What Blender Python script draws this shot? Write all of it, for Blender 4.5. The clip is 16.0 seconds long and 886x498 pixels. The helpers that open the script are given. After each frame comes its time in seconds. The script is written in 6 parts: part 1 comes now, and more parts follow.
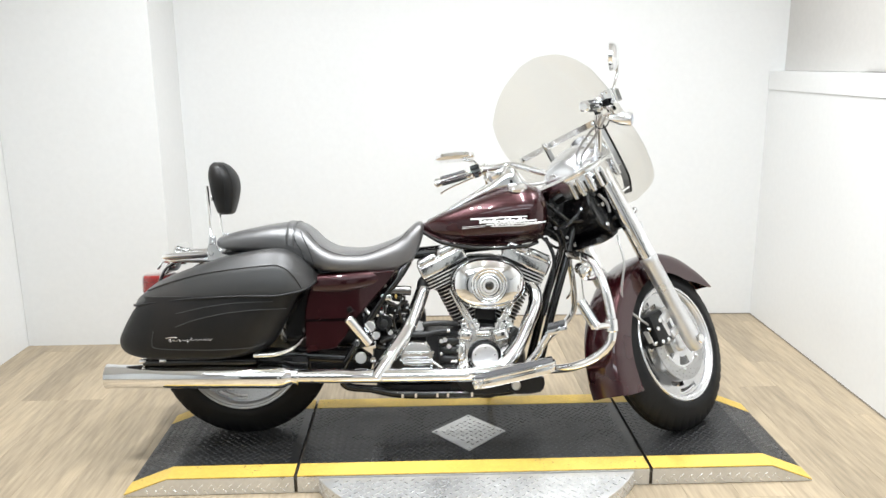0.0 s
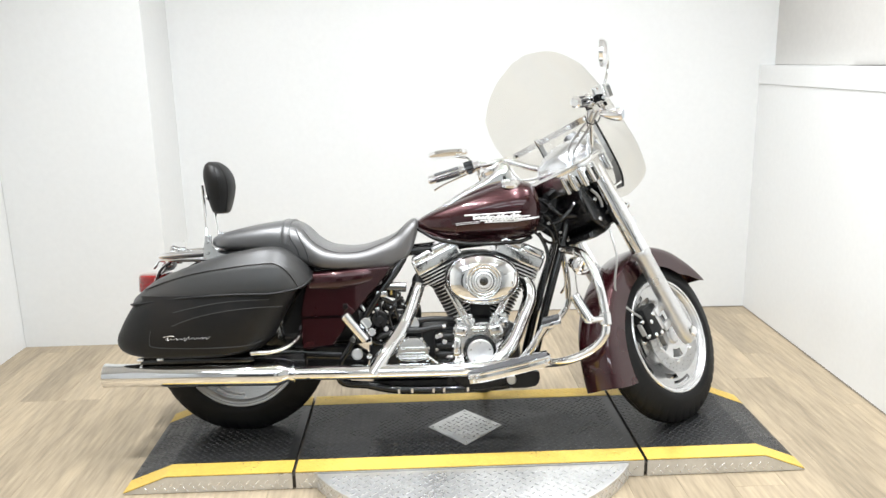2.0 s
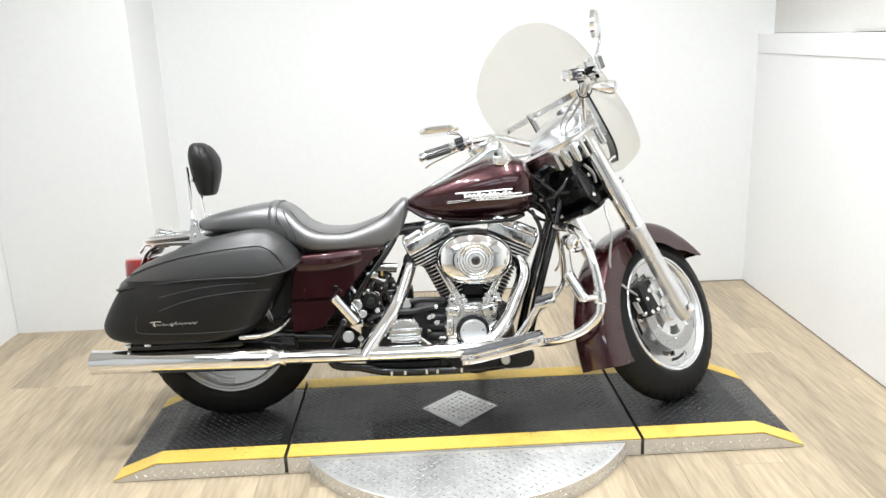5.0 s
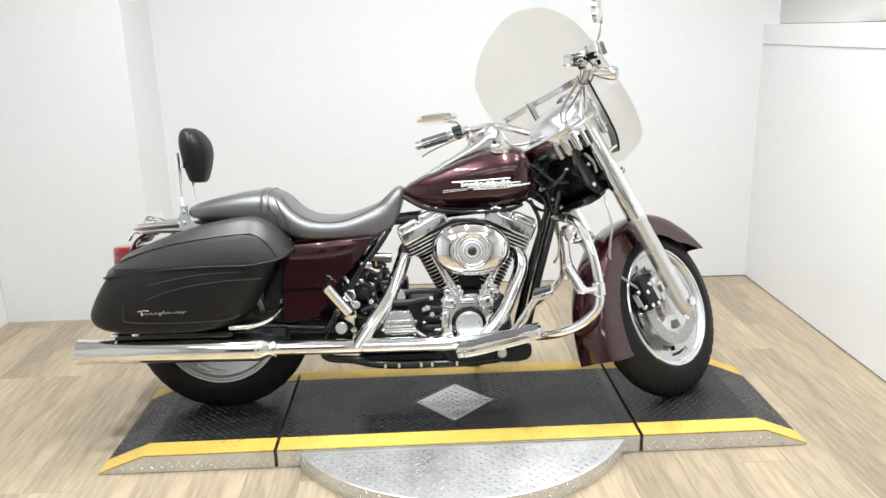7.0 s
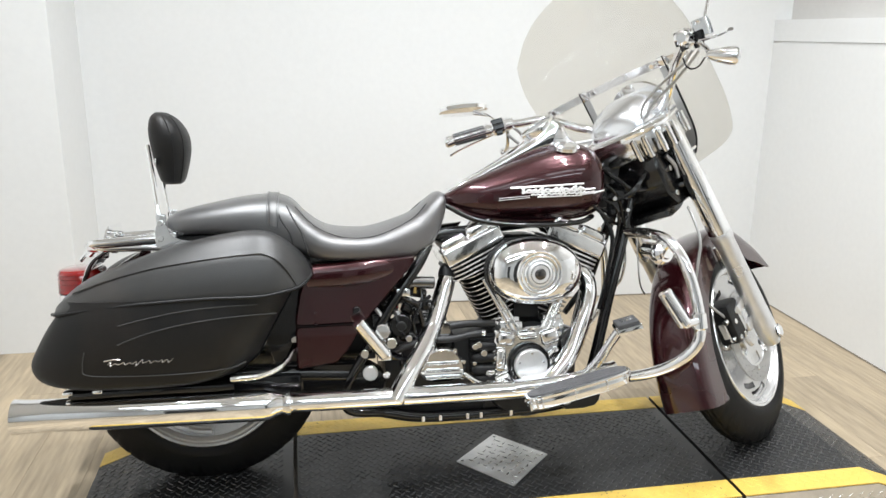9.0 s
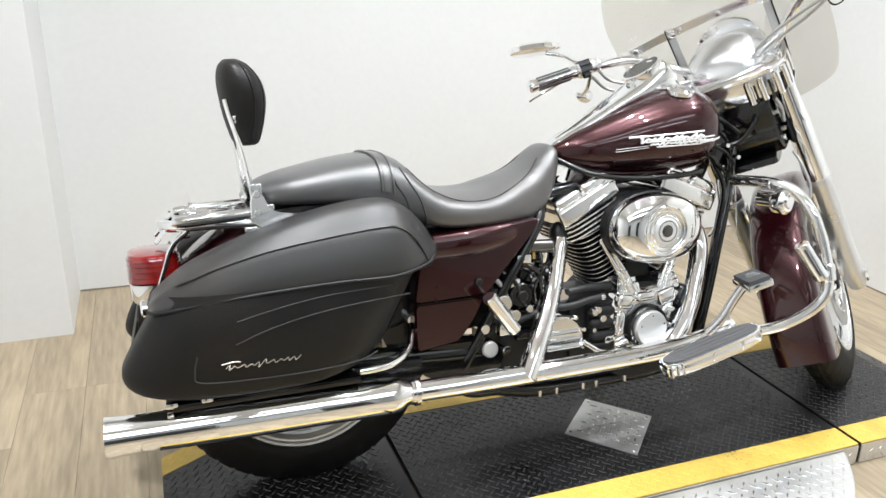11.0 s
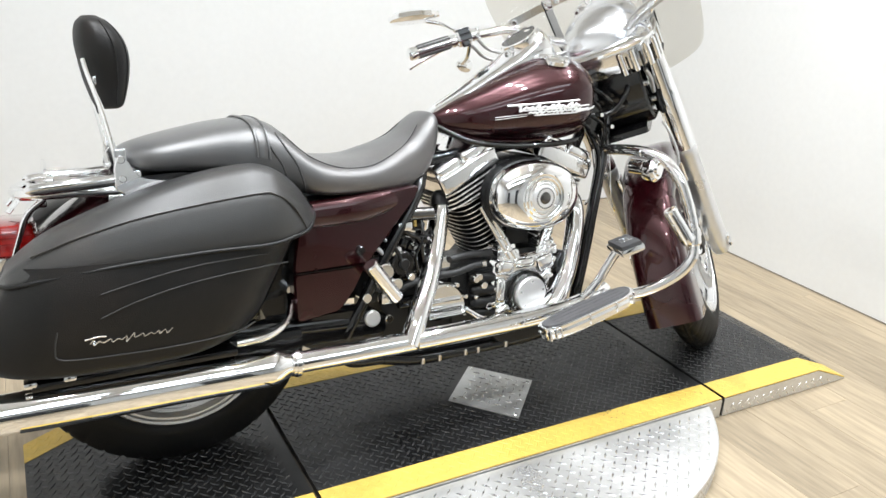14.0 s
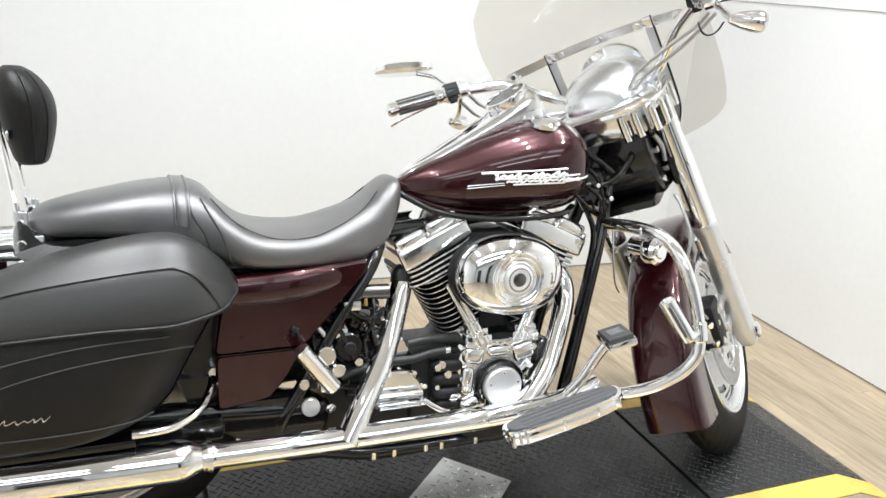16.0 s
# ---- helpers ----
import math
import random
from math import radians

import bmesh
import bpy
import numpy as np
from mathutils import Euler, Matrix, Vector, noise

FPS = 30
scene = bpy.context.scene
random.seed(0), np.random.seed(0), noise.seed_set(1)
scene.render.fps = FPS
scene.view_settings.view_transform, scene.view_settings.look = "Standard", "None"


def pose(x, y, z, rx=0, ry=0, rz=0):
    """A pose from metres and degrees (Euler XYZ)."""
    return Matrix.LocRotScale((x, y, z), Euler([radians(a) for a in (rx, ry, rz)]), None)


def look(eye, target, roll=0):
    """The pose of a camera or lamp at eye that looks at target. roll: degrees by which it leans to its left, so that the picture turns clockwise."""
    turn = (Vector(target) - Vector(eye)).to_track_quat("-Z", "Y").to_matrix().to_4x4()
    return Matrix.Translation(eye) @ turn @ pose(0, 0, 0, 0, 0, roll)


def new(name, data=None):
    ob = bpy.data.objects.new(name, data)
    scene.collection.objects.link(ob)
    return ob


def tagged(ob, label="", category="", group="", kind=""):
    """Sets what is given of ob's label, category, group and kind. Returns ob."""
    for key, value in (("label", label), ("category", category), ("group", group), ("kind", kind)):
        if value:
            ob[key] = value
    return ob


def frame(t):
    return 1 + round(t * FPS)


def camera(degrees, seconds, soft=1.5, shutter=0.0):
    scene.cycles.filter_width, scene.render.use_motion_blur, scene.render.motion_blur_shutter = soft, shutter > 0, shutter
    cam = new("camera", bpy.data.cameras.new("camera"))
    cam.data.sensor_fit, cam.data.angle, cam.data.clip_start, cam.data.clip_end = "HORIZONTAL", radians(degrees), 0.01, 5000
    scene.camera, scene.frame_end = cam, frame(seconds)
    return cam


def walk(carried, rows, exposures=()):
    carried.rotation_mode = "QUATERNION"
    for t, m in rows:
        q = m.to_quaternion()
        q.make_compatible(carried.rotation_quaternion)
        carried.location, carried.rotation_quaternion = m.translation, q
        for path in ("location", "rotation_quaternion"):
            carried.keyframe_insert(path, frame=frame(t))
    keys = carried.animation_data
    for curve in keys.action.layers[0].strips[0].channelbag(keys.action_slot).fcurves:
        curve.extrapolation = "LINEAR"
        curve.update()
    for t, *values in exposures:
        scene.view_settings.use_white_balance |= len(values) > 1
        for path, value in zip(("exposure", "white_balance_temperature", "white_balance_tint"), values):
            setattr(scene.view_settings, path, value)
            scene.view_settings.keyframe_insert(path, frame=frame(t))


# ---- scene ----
cam = camera(58.7, 16.0)
PATH = [
    (0, (-0.18, -2.777, 1.439), (-0.126, -0.83, 0.981), -0.5),
    (0.5, (-0.163, -2.795, 1.443), (-0.076, -0.846, 1.001), -1.2),
    (1, (-0.165, -2.795, 1.446), (-0.102, -0.849, 0.988), -0.9),
    (1.5, (-0.169, -2.808, 1.441), (-0.106, -0.861, 0.988), -1.0),
    (2, (-0.178, -2.801, 1.44), (-0.112, -0.857, 0.976), -1.1),
    (2.5, (-0.177, -2.797, 1.436), (-0.101, -0.854, 0.969), -1.6),
    (3, (-0.165, -2.79, 1.444), (-0.068, -0.846, 0.986), -1.4),
    (3.5, (-0.163, -2.787, 1.433), (-0.083, -0.839, 0.987), -1.9),
    (4, (-0.167, -2.784, 1.461), (-0.145, -0.827, 1.053), -2.9),
    (4.5, (-0.136, -2.761, 1.433), (-0.078, -0.823, 0.943), -2.1),
    (6.8, (-0.127, -2.696, 1.454), (-0.081, -0.774, 0.902), -2.1),
    (7, (-0.115, -2.681, 1.398), (-0.06, -0.755, 0.865), -1.6),
    (7.5, (-0.076, -2.596, 1.356), (0.003, -0.66, 0.859), 0.5),
    (8, (-0.187, -2.439, 1.321), (0.021, -0.507, 0.845), 1.5),
    (8.5, (-0.425, -2.272, 1.338), (-0.063, -0.377, 0.812), -0.6),
    (9, (-0.595, -2.058, 1.301), (-0.234, -0.163, 0.773), 0.8),
    (9.5, (-0.728, -1.837, 1.349), (-0.272, 0.037, 0.821), 0.8),
    (10, (-0.946, -1.717, 1.349), (-0.261, 0.097, 0.86), 0.1),
    (10.2, (-1.028, -1.683, 1.341), (-0.361, 0.129, 0.82), 0.1),
    (12.3, (-1.195, -1.639, 1.258), (-0.449, 0.039, 0.466), 3.4),
    (12.5, (-1.185, -1.645, 1.258), (-0.398, 0.031, 0.501), 3.1),
    (13, (-1.166, -1.653, 1.26), (-0.299, -0.005, 0.529), 3.7),
    (13.5, (-1.151, -1.648, 1.266), (-0.264, -0.011, 0.535), 3.7),
    (14, (-1.136, -1.65, 1.265), (-0.217, -0.027, 0.544), 3.5),
    (14.5, (-1.107, -1.655, 1.272), (-0.156, -0.038, 0.58), 3.1),
    (15, (-1.041, -1.658, 1.289), (-0.128, -0.006, 0.629), 2.8),
    (15.5, (-0.888, -1.653, 1.313), (-0.099, 0.081, 0.706), 4.5),
    (16, (-0.742, -1.545, 1.304), (-0.024, 0.204, 0.65), 4.0),
]
walk(cam, [(t, look(eye, target, roll)) for t, eye, target, roll in PATH], [(0.0, -0.02), (4.5, 0.0), (7.0, -0.12), (9.0, -0.20), (12.5, -0.14), (16.0, -0.08)])


# ---- light ----
world = bpy.data.worlds.new("room_world")
scene.world = world
world.use_nodes = True
world.node_tree.nodes["Background"].inputs[0].default_value = (0.9, 0.95, 1.0, 1)
world.node_tree.nodes["Background"].inputs[1].default_value = 0.05
CEIL = 3.0
LAMP_W = 16.0
# added fill panels, no known source: they brighten chrome and leather from the front
FILL_PANELS = [(x, y, w) for y, w in ((-2.75, 9.0), (-4.5, 18.0)) for x in (-1.3, -0.1, 1.0)]
LAMPS = [(x, y) for y in (-1.0, -0.25, 0.45) for x in (-1.1, 0.05, 1.1)]


# ---- materials ----
def mat(name, base, rough=0.5, metal=0.0, vary=0.12, scale=6.0, fine=60.0, bump=0.0, bump_scale=200.0, coat=0.0,
        rand=0.0, rvary=0.1, stretch=(1, 1, 1), island=0.0, spec=0.5):
    """A surface with colour varied at two scales, worn gloss and fine relief, in metres."""
    m = bpy.data.materials.new(name)
    m.use_nodes = True
    nt = m.node_tree
    n, l = nt.nodes, nt.links
    b = n["Principled BSDF"]
    co = n.new("ShaderNodeTexCoord")
    mp = n.new("ShaderNodeMapping")
    mp.inputs["Scale"].default_value = stretch
    l.new(co.outputs["Object"], mp.inputs["Vector"])
    big, small = n.new("ShaderNodeTexNoise"), n.new("ShaderNodeTexNoise")
    big.inputs["Scale"].default_value, small.inputs["Scale"].default_value = scale, fine
    big.inputs["Detail"].default_value, small.inputs["Detail"].default_value = 4, 3
    for t in (big, small):
        l.new(mp.outputs["Vector"], t.inputs["Vector"])
    mix = n.new("ShaderNodeMath")
    mix.operation = "ADD"
    l.new(big.outputs["Fac"], mix.inputs[0])
    l.new(small.outputs["Fac"], mix.inputs[1])
    last = mix
    if rand or island:
        src = n.new("ShaderNodeObjectInfo") if rand else n.new("ShaderNodeNewGeometry")
        k = n.new("ShaderNodeMath")
        k.operation = "MULTIPLY_ADD"
        l.new(src.outputs["Random" if rand else "Random Per Island"], k.inputs[0])
        k.inputs[1].default_value = rand or island
        l.new(mix.outputs[0], k.inputs[2])
        last = k
    ramp = n.new("ShaderNodeMapRange")
    hi = 2.0 + (rand or island)
    ramp.inputs["From Min"].default_value, ramp.inputs["From Max"].default_value = 0.25 * hi, 0.75 * hi
    ramp.inputs["To Min"].default_value, ramp.inputs["To Max"].default_value = 1 - vary, 1 + vary
    l.new(last.outputs[0], ramp.inputs["Value"])
    mul = n.new("ShaderNodeVectorMath")
    mul.operation = "MULTIPLY"
    mul.inputs[0].default_value = base
    l.new(ramp.outputs[0], mul.inputs[1])
    l.new(mul.outputs[0], b.inputs["Base Color"])
    rr = n.new("ShaderNodeMapRange")
    rr.inputs["From Min"].default_value, rr.inputs["From Max"].default_value = 0.3, 0.7
    rr.inputs["To Min"].default_value, rr.inputs["To Max"].default_value = max(0.01, rough * (1 - rvary)), rough * (1 + rvary)
    l.new(big.outputs["Fac"], rr.inputs["Value"])
    l.new(rr.outputs[0], b.inputs["Roughness"])
    b.inputs["Metallic"].default_value = metal
    b.inputs["Coat Weight"].default_value = coat
    b.inputs["Specular IOR Level"].default_value = spec
    b.inputs["Coat Roughness"].default_value = 0.03
    if bump:
        v = n.new("ShaderNodeTexNoise")
        v.inputs["Scale"].default_value = bump_scale
        v.inputs["Detail"].default_value = 3
        l.new(mp.outputs["Vector"], v.inputs["Vector"])
        bp = n.new("ShaderNodeBump")
        bp.inputs["Strength"].default_value = bump
        bp.inputs["Distance"].default_value = 0.002
        l.new(v.outputs["Fac"], bp.inputs["Height"])
        l.new(bp.outputs[0], b.inputs["Normal"])
    return m


def leather(name, base, gloss, coat, sheen, ior, smooth, dull):
    """Grained hide with broad, soft creases."""
    m = mat(name, base, dull, 0, 0.3, 5, 90, rvary=0.3)
    m.node_tree.nodes["Principled BSDF"].inputs["Specular IOR Level"].default_value = gloss
    m.node_tree.nodes["Principled BSDF"].inputs["Coat Weight"].default_value = coat
    m.node_tree.nodes["Principled BSDF"].inputs["Coat IOR"].default_value = ior
    m.node_tree.nodes["Principled BSDF"].inputs["Sheen Weight"].default_value = sheen
    m.node_tree.nodes["Principled BSDF"].inputs["Sheen Roughness"].default_value = 0.45
    m.node_tree.nodes["Principled BSDF"].inputs["Sheen Tint"].default_value = (0.93, 0.96, 1.0, 1)
    m.node_tree.nodes["Principled BSDF"].inputs["Coat Roughness"].default_value = smooth
    n, l = m.node_tree.nodes, m.node_tree.links
    b = n["Principled BSDF"]
    co = n.new("ShaderNodeTexCoord")
    vo = n.new("ShaderNodeTexVoronoi")
    vo.inputs["Scale"].default_value = 420
    big = n.new("ShaderNodeTexNoise")
    big.inputs["Scale"].default_value = 9
    ad = n.new("ShaderNodeMath")
    ad.operation = "MULTIPLY_ADD"
    ad.inputs[1].default_value = 3.0
    l.new(co.outputs["Object"], vo.inputs["Vector"])
    l.new(co.outputs["Object"], big.inputs["Vector"])
    l.new(big.outputs["Fac"], ad.inputs[0])
    l.new(vo.outputs["Distance"], ad.inputs[2])
    bp = n.new("ShaderNodeBump")
    bp.inputs["Strength"].default_value, bp.inputs["Distance"].default_value = 0.35, 0.0016
    # rubbed brownish patches
    rub, lim, tone = n.new("ShaderNodeTexNoise"), n.new("ShaderNodeMapRange"), n.new("ShaderNodeMix")
    rub.inputs["Scale"].default_value, rub.inputs["Detail"].default_value = 4.2, 5
    lim.inputs["From Min"].default_value, lim.inputs["From Max"].default_value = 0.50, 0.72
    lim.inputs["To Max"].default_value = 0.75
    tone.data_type = "RGBA"
    l.new(co.outputs["Object"], rub.inputs["Vector"])
    l.new(rub.outputs["Fac"], lim.inputs["Value"])
    l.new(lim.outputs[0], tone.inputs[0])
    l.new(b.inputs["Base Color"].links[0].from_socket, tone.inputs[6])
    tone.inputs[7].default_value = (base[0] * 3.4, base[1] * 2.7, base[2] * 2.3, 1)
    l.new(tone.outputs[2], b.inputs["Base Color"])
    l.new(ad.outputs[0], bp.inputs["Height"])
    l.new(bp.outputs[0], b.inputs["Normal"])
    return m


def clear_sheet(name, tint, gloss=1.45):
    """A thin clear pane: mostly see-through, with a reflection that grows at grazing angles."""
    m = bpy.data.materials.new(name)
    m.use_nodes = True
    n, l = m.node_tree.nodes, m.node_tree.links
    n.clear()
    out, mix = n.new("ShaderNodeOutputMaterial"), n.new("ShaderNodeMixShader")
    tr, gl, lw = n.new("ShaderNodeBsdfTransparent"), n.new("ShaderNodeBsdfGlossy"), n.new("ShaderNodeLayerWeight")
    pw, fr = n.new("ShaderNodeMath"), n.new("ShaderNodeMath")
    pw.operation, fr.operation = "POWER", "MULTIPLY_ADD"
    pw.inputs[1].default_value, fr.inputs[1].default_value, fr.inputs[2].default_value = 4.0, 0.5, ((gloss - 1) / (gloss + 1)) ** 2
    tr.inputs["Color"].default_value = (*tint, 1)
    gl.inputs["Roughness"].default_value = 0.03
    l.new(lw.outputs["Facing"], pw.inputs[0])
    l.new(pw.outputs[0], fr.inputs[0])
    l.new(fr.outputs[0], mix.inputs[0])
    l.new(tr.outputs[0], mix.inputs[1])
    l.new(gl.outputs[0], mix.inputs[2])
    l.new(mix.outputs[0], out.inputs[0])
    return m


def oak(name):
    """Pale greyed oak planks with grain along y, each plank of its own tone."""
    m = mat(name, (0.36, 0.288, 0.196), 0.42, 0, 0.55, 1.6, 11, 0.08, 60, rand=0.3, stretch=(6, 0.55, 1), rvary=0.2)
    return m


CHROME = mat("chrome", (0.93, 0.935, 0.945), 0.045, 1, 0.03, 8, 80, rvary=0.4)
CHROME_SOFT = mat("worn_chrome", (0.85, 0.855, 0.865), 0.14, 1, 0.06, 12, 120, 0.05, 150, rvary=0.4)
ALU = mat("satin_aluminium", (0.74, 0.74, 0.73), 0.32, 1, 0.06, 10, 140, 0.03, 300)
ALU_PALE = mat("polished_aluminium", (0.70, 0.70, 0.70), 0.3, 0.75, 0.05, 10, 140)
RIM_METAL = mat("satin_rim_metal", (0.74, 0.74, 0.74), 0.18, 0.7, 0.08, 9, 140)
DISC_METAL = mat("satin_disc_metal", (0.64, 0.64, 0.64), 0.2, 0.98, 0.08, 9, 140)
TURNED = mat("turned_bright_metal", (0.88, 0.88, 0.88), 0.30, 0.8, 0.05, 30, 200, 0.1, 60)
BRUSHED = mat("brushed_bright_metal", (0.82, 0.82, 0.82), 0.36, 0.55, 0.06, 30, 200)
CAST_CHROME = mat("polished_cast_chrome", (0.92, 0.92, 0.92), 0.11, 1, 0.05, 10, 90, 0.55, 26)
DOME = mat("clouded_chrome", (0.86, 0.875, 0.91), 0.22, 1, 0.06, 9, 90, 0.12, 16)
GREY_STEEL = mat("grey_steel", (0.34, 0.34, 0.33), 0.45, 0.2, 0.08, 12, 160)
PAINT = mat("black_cherry_paint", (0.030, 0.0018, 0.0040), 0.26, 0.6, 0.12, 3, 900, coat=1.0)
BLACK = mat("gloss_black_enamel", (0.004, 0.004, 0.0043), 0.16, 0, 0.2, 8, 90, coat=0.3, spec=0.4)
CRINKLE = mat("wrinkle_black_enamel", (0.006, 0.006, 0.0063), 0.42, 0, 0.25, 14, 160, 0.35, 500, spec=0.35)
FIN_EDGE = mat("machined_fin_edge", (0.8, 0.8, 0.8), 0.28, 0.6, 0.06, 20, 160)
RUBBER = mat("tyre_rubber", (0.005, 0.005, 0.0052), 0.6, 0, 0.25, 9, 120, 0.15, 300, spec=0.25)
PAD_WORN = mat("worn_pad_rubber", (0.075, 0.074, 0.077), 0.55, 0, 0.25, 14, 160, 0.2, 400)
RUBBER_PAD = mat("pad_rubber", (0.042, 0.042, 0.044), 0.6, 0, 0.2, 20, 200, 0.3, 400)
HIDE = leather("black_leather", (0.012, 0.0119, 0.0128), 0.7, 1.0, 0.05, 1.9, 0.42, 0.5)
HIDE_BAG = leather("bag_leather", (0.0052, 0.0051, 0.0050), 0.14, 0.30, 0.01, 1.62, 0.38, 0.6)
# the bag leather again, lightened and glossier for the light on the lids
HIDE_BAG_LIT = leather("lit_bag_leather", (0.0075, 0.0073, 0.0070), 0.3, 0.65, 0.02, 1.78, 0.42, 0.55)
THREAD = mat("grey_thread", (0.032, 0.032, 0.032), 0.7, 0, 0.2, 60, 400)
RED = mat("red_lens", (0.24, 0.005, 0.004), 0.08, 0, 0.45, 25, 90, coat=1.0)
CABLE = mat("clear_braided_hose", (0.42, 0.42, 0.41), 0.35, 0.5, 0.1, 60, 500)
SILVER = mat("silver_emblem", (0.9, 0.9, 0.9), 0.3, 0.25, 0.05, 50, 300)
DECK = mat("black_tread_plate", (0.011, 0.011, 0.0113), 0.35, 0.05, 0.35, 4, 45, 0.2, 120, rvary=0.3)
DECK_BAR = mat("black_tread_bar", (0.055, 0.0552, 0.056), 0.27, 0.4, 0.3, 5, 60, rvary=0.3, island=0.5)
YELLOW = mat("yellow_paint", (0.64, 0.435, 0.085), 0.45, 0, 0.16, 5, 60, 0.15, 150)


def scuffed(m, dark, fine, broad, edge):
    """Small worn chips, thick in some patches and rare elsewhere."""
    n, l = m.node_tree.nodes, m.node_tree.links
    b = n["Principled BSDF"]
    co = n.new("ShaderNodeTexCoord")
    a, c = n.new("ShaderNodeTexNoise"), n.new("ShaderNodeTexNoise")
    a.inputs["Scale"].default_value, c.inputs["Scale"].default_value = fine, broad
    for t in (a, c):
        l.new(co.outputs["Object"], t.inputs["Vector"])
    mu = n.new("ShaderNodeMath")
    mu.operation = "MULTIPLY"
    l.new(a.outputs["Fac"], mu.inputs[0])
    l.new(c.outputs["Fac"], mu.inputs[1])
    st = n.new("ShaderNodeMapRange")
    st.inputs["From Min"].default_value, st.inputs["From Max"].default_value = edge, edge + 0.02
    l.new(mu.outputs[0], st.inputs["Value"])
    mx = n.new("ShaderNodeMix")
    mx.data_type = "RGBA"
    old = b.inputs["Base Color"].links[0].from_socket
    l.new(st.outputs[0], mx.inputs[0])
    l.new(old, mx.inputs[6])
    mx.inputs[7].default_value = (*dark, 1)
    l.new(mx.outputs[2], b.inputs["Base Color"])
    return m


scuffed(YELLOW, (0.12, 0.10, 0.05), 120, 5, 0.425)
TREAD = mat("aluminium_tread_plate", (0.68, 0.68, 0.675), 0.36, 0.75, 0.12, 5, 70, 0.06, 200, rvary=0.3)
TREAD_BAR = mat("aluminium_tread_bar", (0.82, 0.82, 0.82), 0.2, 0.95, 0.06, 8, 80, island=0.3)
WALL = mat("white_wall_paint", (0.765, 0.77, 0.765), 0.42, 0, 0.03, 1.2, 40, 0.06, 90)
WALL_FAR = mat("pale_wall_paint", (0.72, 0.722, 0.72), 0.7, 0, 0.06, 1.0, 40, 0.06, 90)
# upper side wall: colour darkened for the weak light that reaches it
WALL_DIM = mat("dimmed_side_wall_paint", (0.58, 0.565, 0.54), 0.65, 0, 0.05, 1.1, 40, 0.06, 90)
DOOR_DARK = mat("dark_door_paint", (0.035, 0.036, 0.038), 0.4, 0, 0.1, 3, 40)
CEILING = mat("ceiling_paint", (0.80, 0.80, 0.80), 0.8, 0, 0.03, 2, 40)
OAK = oak("greyed_oak_plank")
FOOT_SHADE = mat("foot_shade", (0.22, 0.19, 0.155), 0.8, 0, 0.2, 20, 100)
JOINT_SHADE = mat("dark_joint_shade", (0.05, 0.04, 0.03), 0.8, 0, 0.2, 20, 100)
SHIELD = clear_sheet("smoked_acrylic", (0.915, 0.903, 0.875))
GLASS = clear_sheet("clear_lens", (0.9, 0.92, 0.95), 1.5)
HOSE = mat("black_rubber_hose", (0.012, 0.012, 0.0125), 0.5, 0, 0.25, 20, 160, 0.1, 300)
DARK_STEEL = mat("dark_steel", (0.16, 0.155, 0.15), 0.22, 1, 0.15, 20, 140)
BRASS = mat("brass", (0.55, 0.38, 0.13), 0.25, 1, 0.1, 30, 200)
LEVER_GREY = mat("dull_steel", (0.5, 0.5, 0.5), 0.35, 1, 0.1, 20, 200)


# ---- mesh helpers ----
def part(name, bm, material, parent=None, label="", sharp=38, extra=()):
    """Links a bmesh as one mesh object under a thing or a part."""
    bmesh.ops.recalc_face_normals(bm, faces=bm.faces)
    me = bpy.data.meshes.new(name)
    bm.to_mesh(me)
    bm.free()
    for m in (material, *extra):
        me.materials.append(m)
    me.polygons.foreach_set("use_smooth", [True] * len(me.polygons))
    me.set_sharp_from_angle(angle=radians(sharp))
    ob = new(name, me)
    ob.parent = parent
    if label:
        tagged(ob, label)
    return ob


def thing(name, m, label, category, group=""):
    ob = new(name)
    ob.matrix_world = m
    ob.empty_display_size = 0.1
    return tagged(ob, label, category, group)


def spline(keys, n):
    """n rows on a smooth curve through the rows of keys."""
    k = np.array(keys, float)
    k = np.vstack([2 * k[0] - k[1], k, 2 * k[-1] - k[-2]])
    out = []
    for s in np.linspace(0, len(k) - 3 - 1e-9, n):
        i, t = int(s), s - int(s)
        a, b, c, d = k[i:i + 4]
        out.append(0.5 * (2 * b + (c - a) * t + (2 * a - 5 * b + 4 * c - d) * t * t + (3 * b - a - 3 * c + d) * t ** 3))
    return np.array(out)


def loft(bm, rings, caps=True, closed=True):
    vs = [[bm.verts.new(p) for p in r] for r in rings]
    n = len(vs[0])
    for a, b in zip(vs, vs[1:]):
        for i in range(n if closed else n - 1):
            bm.faces.new((a[i], a[(i + 1) % n], b[(i + 1) % n], b[i]))
    if caps:
        bm.faces.new(vs[0][::-1])
        bm.faces.new(vs[-1])
    return bm


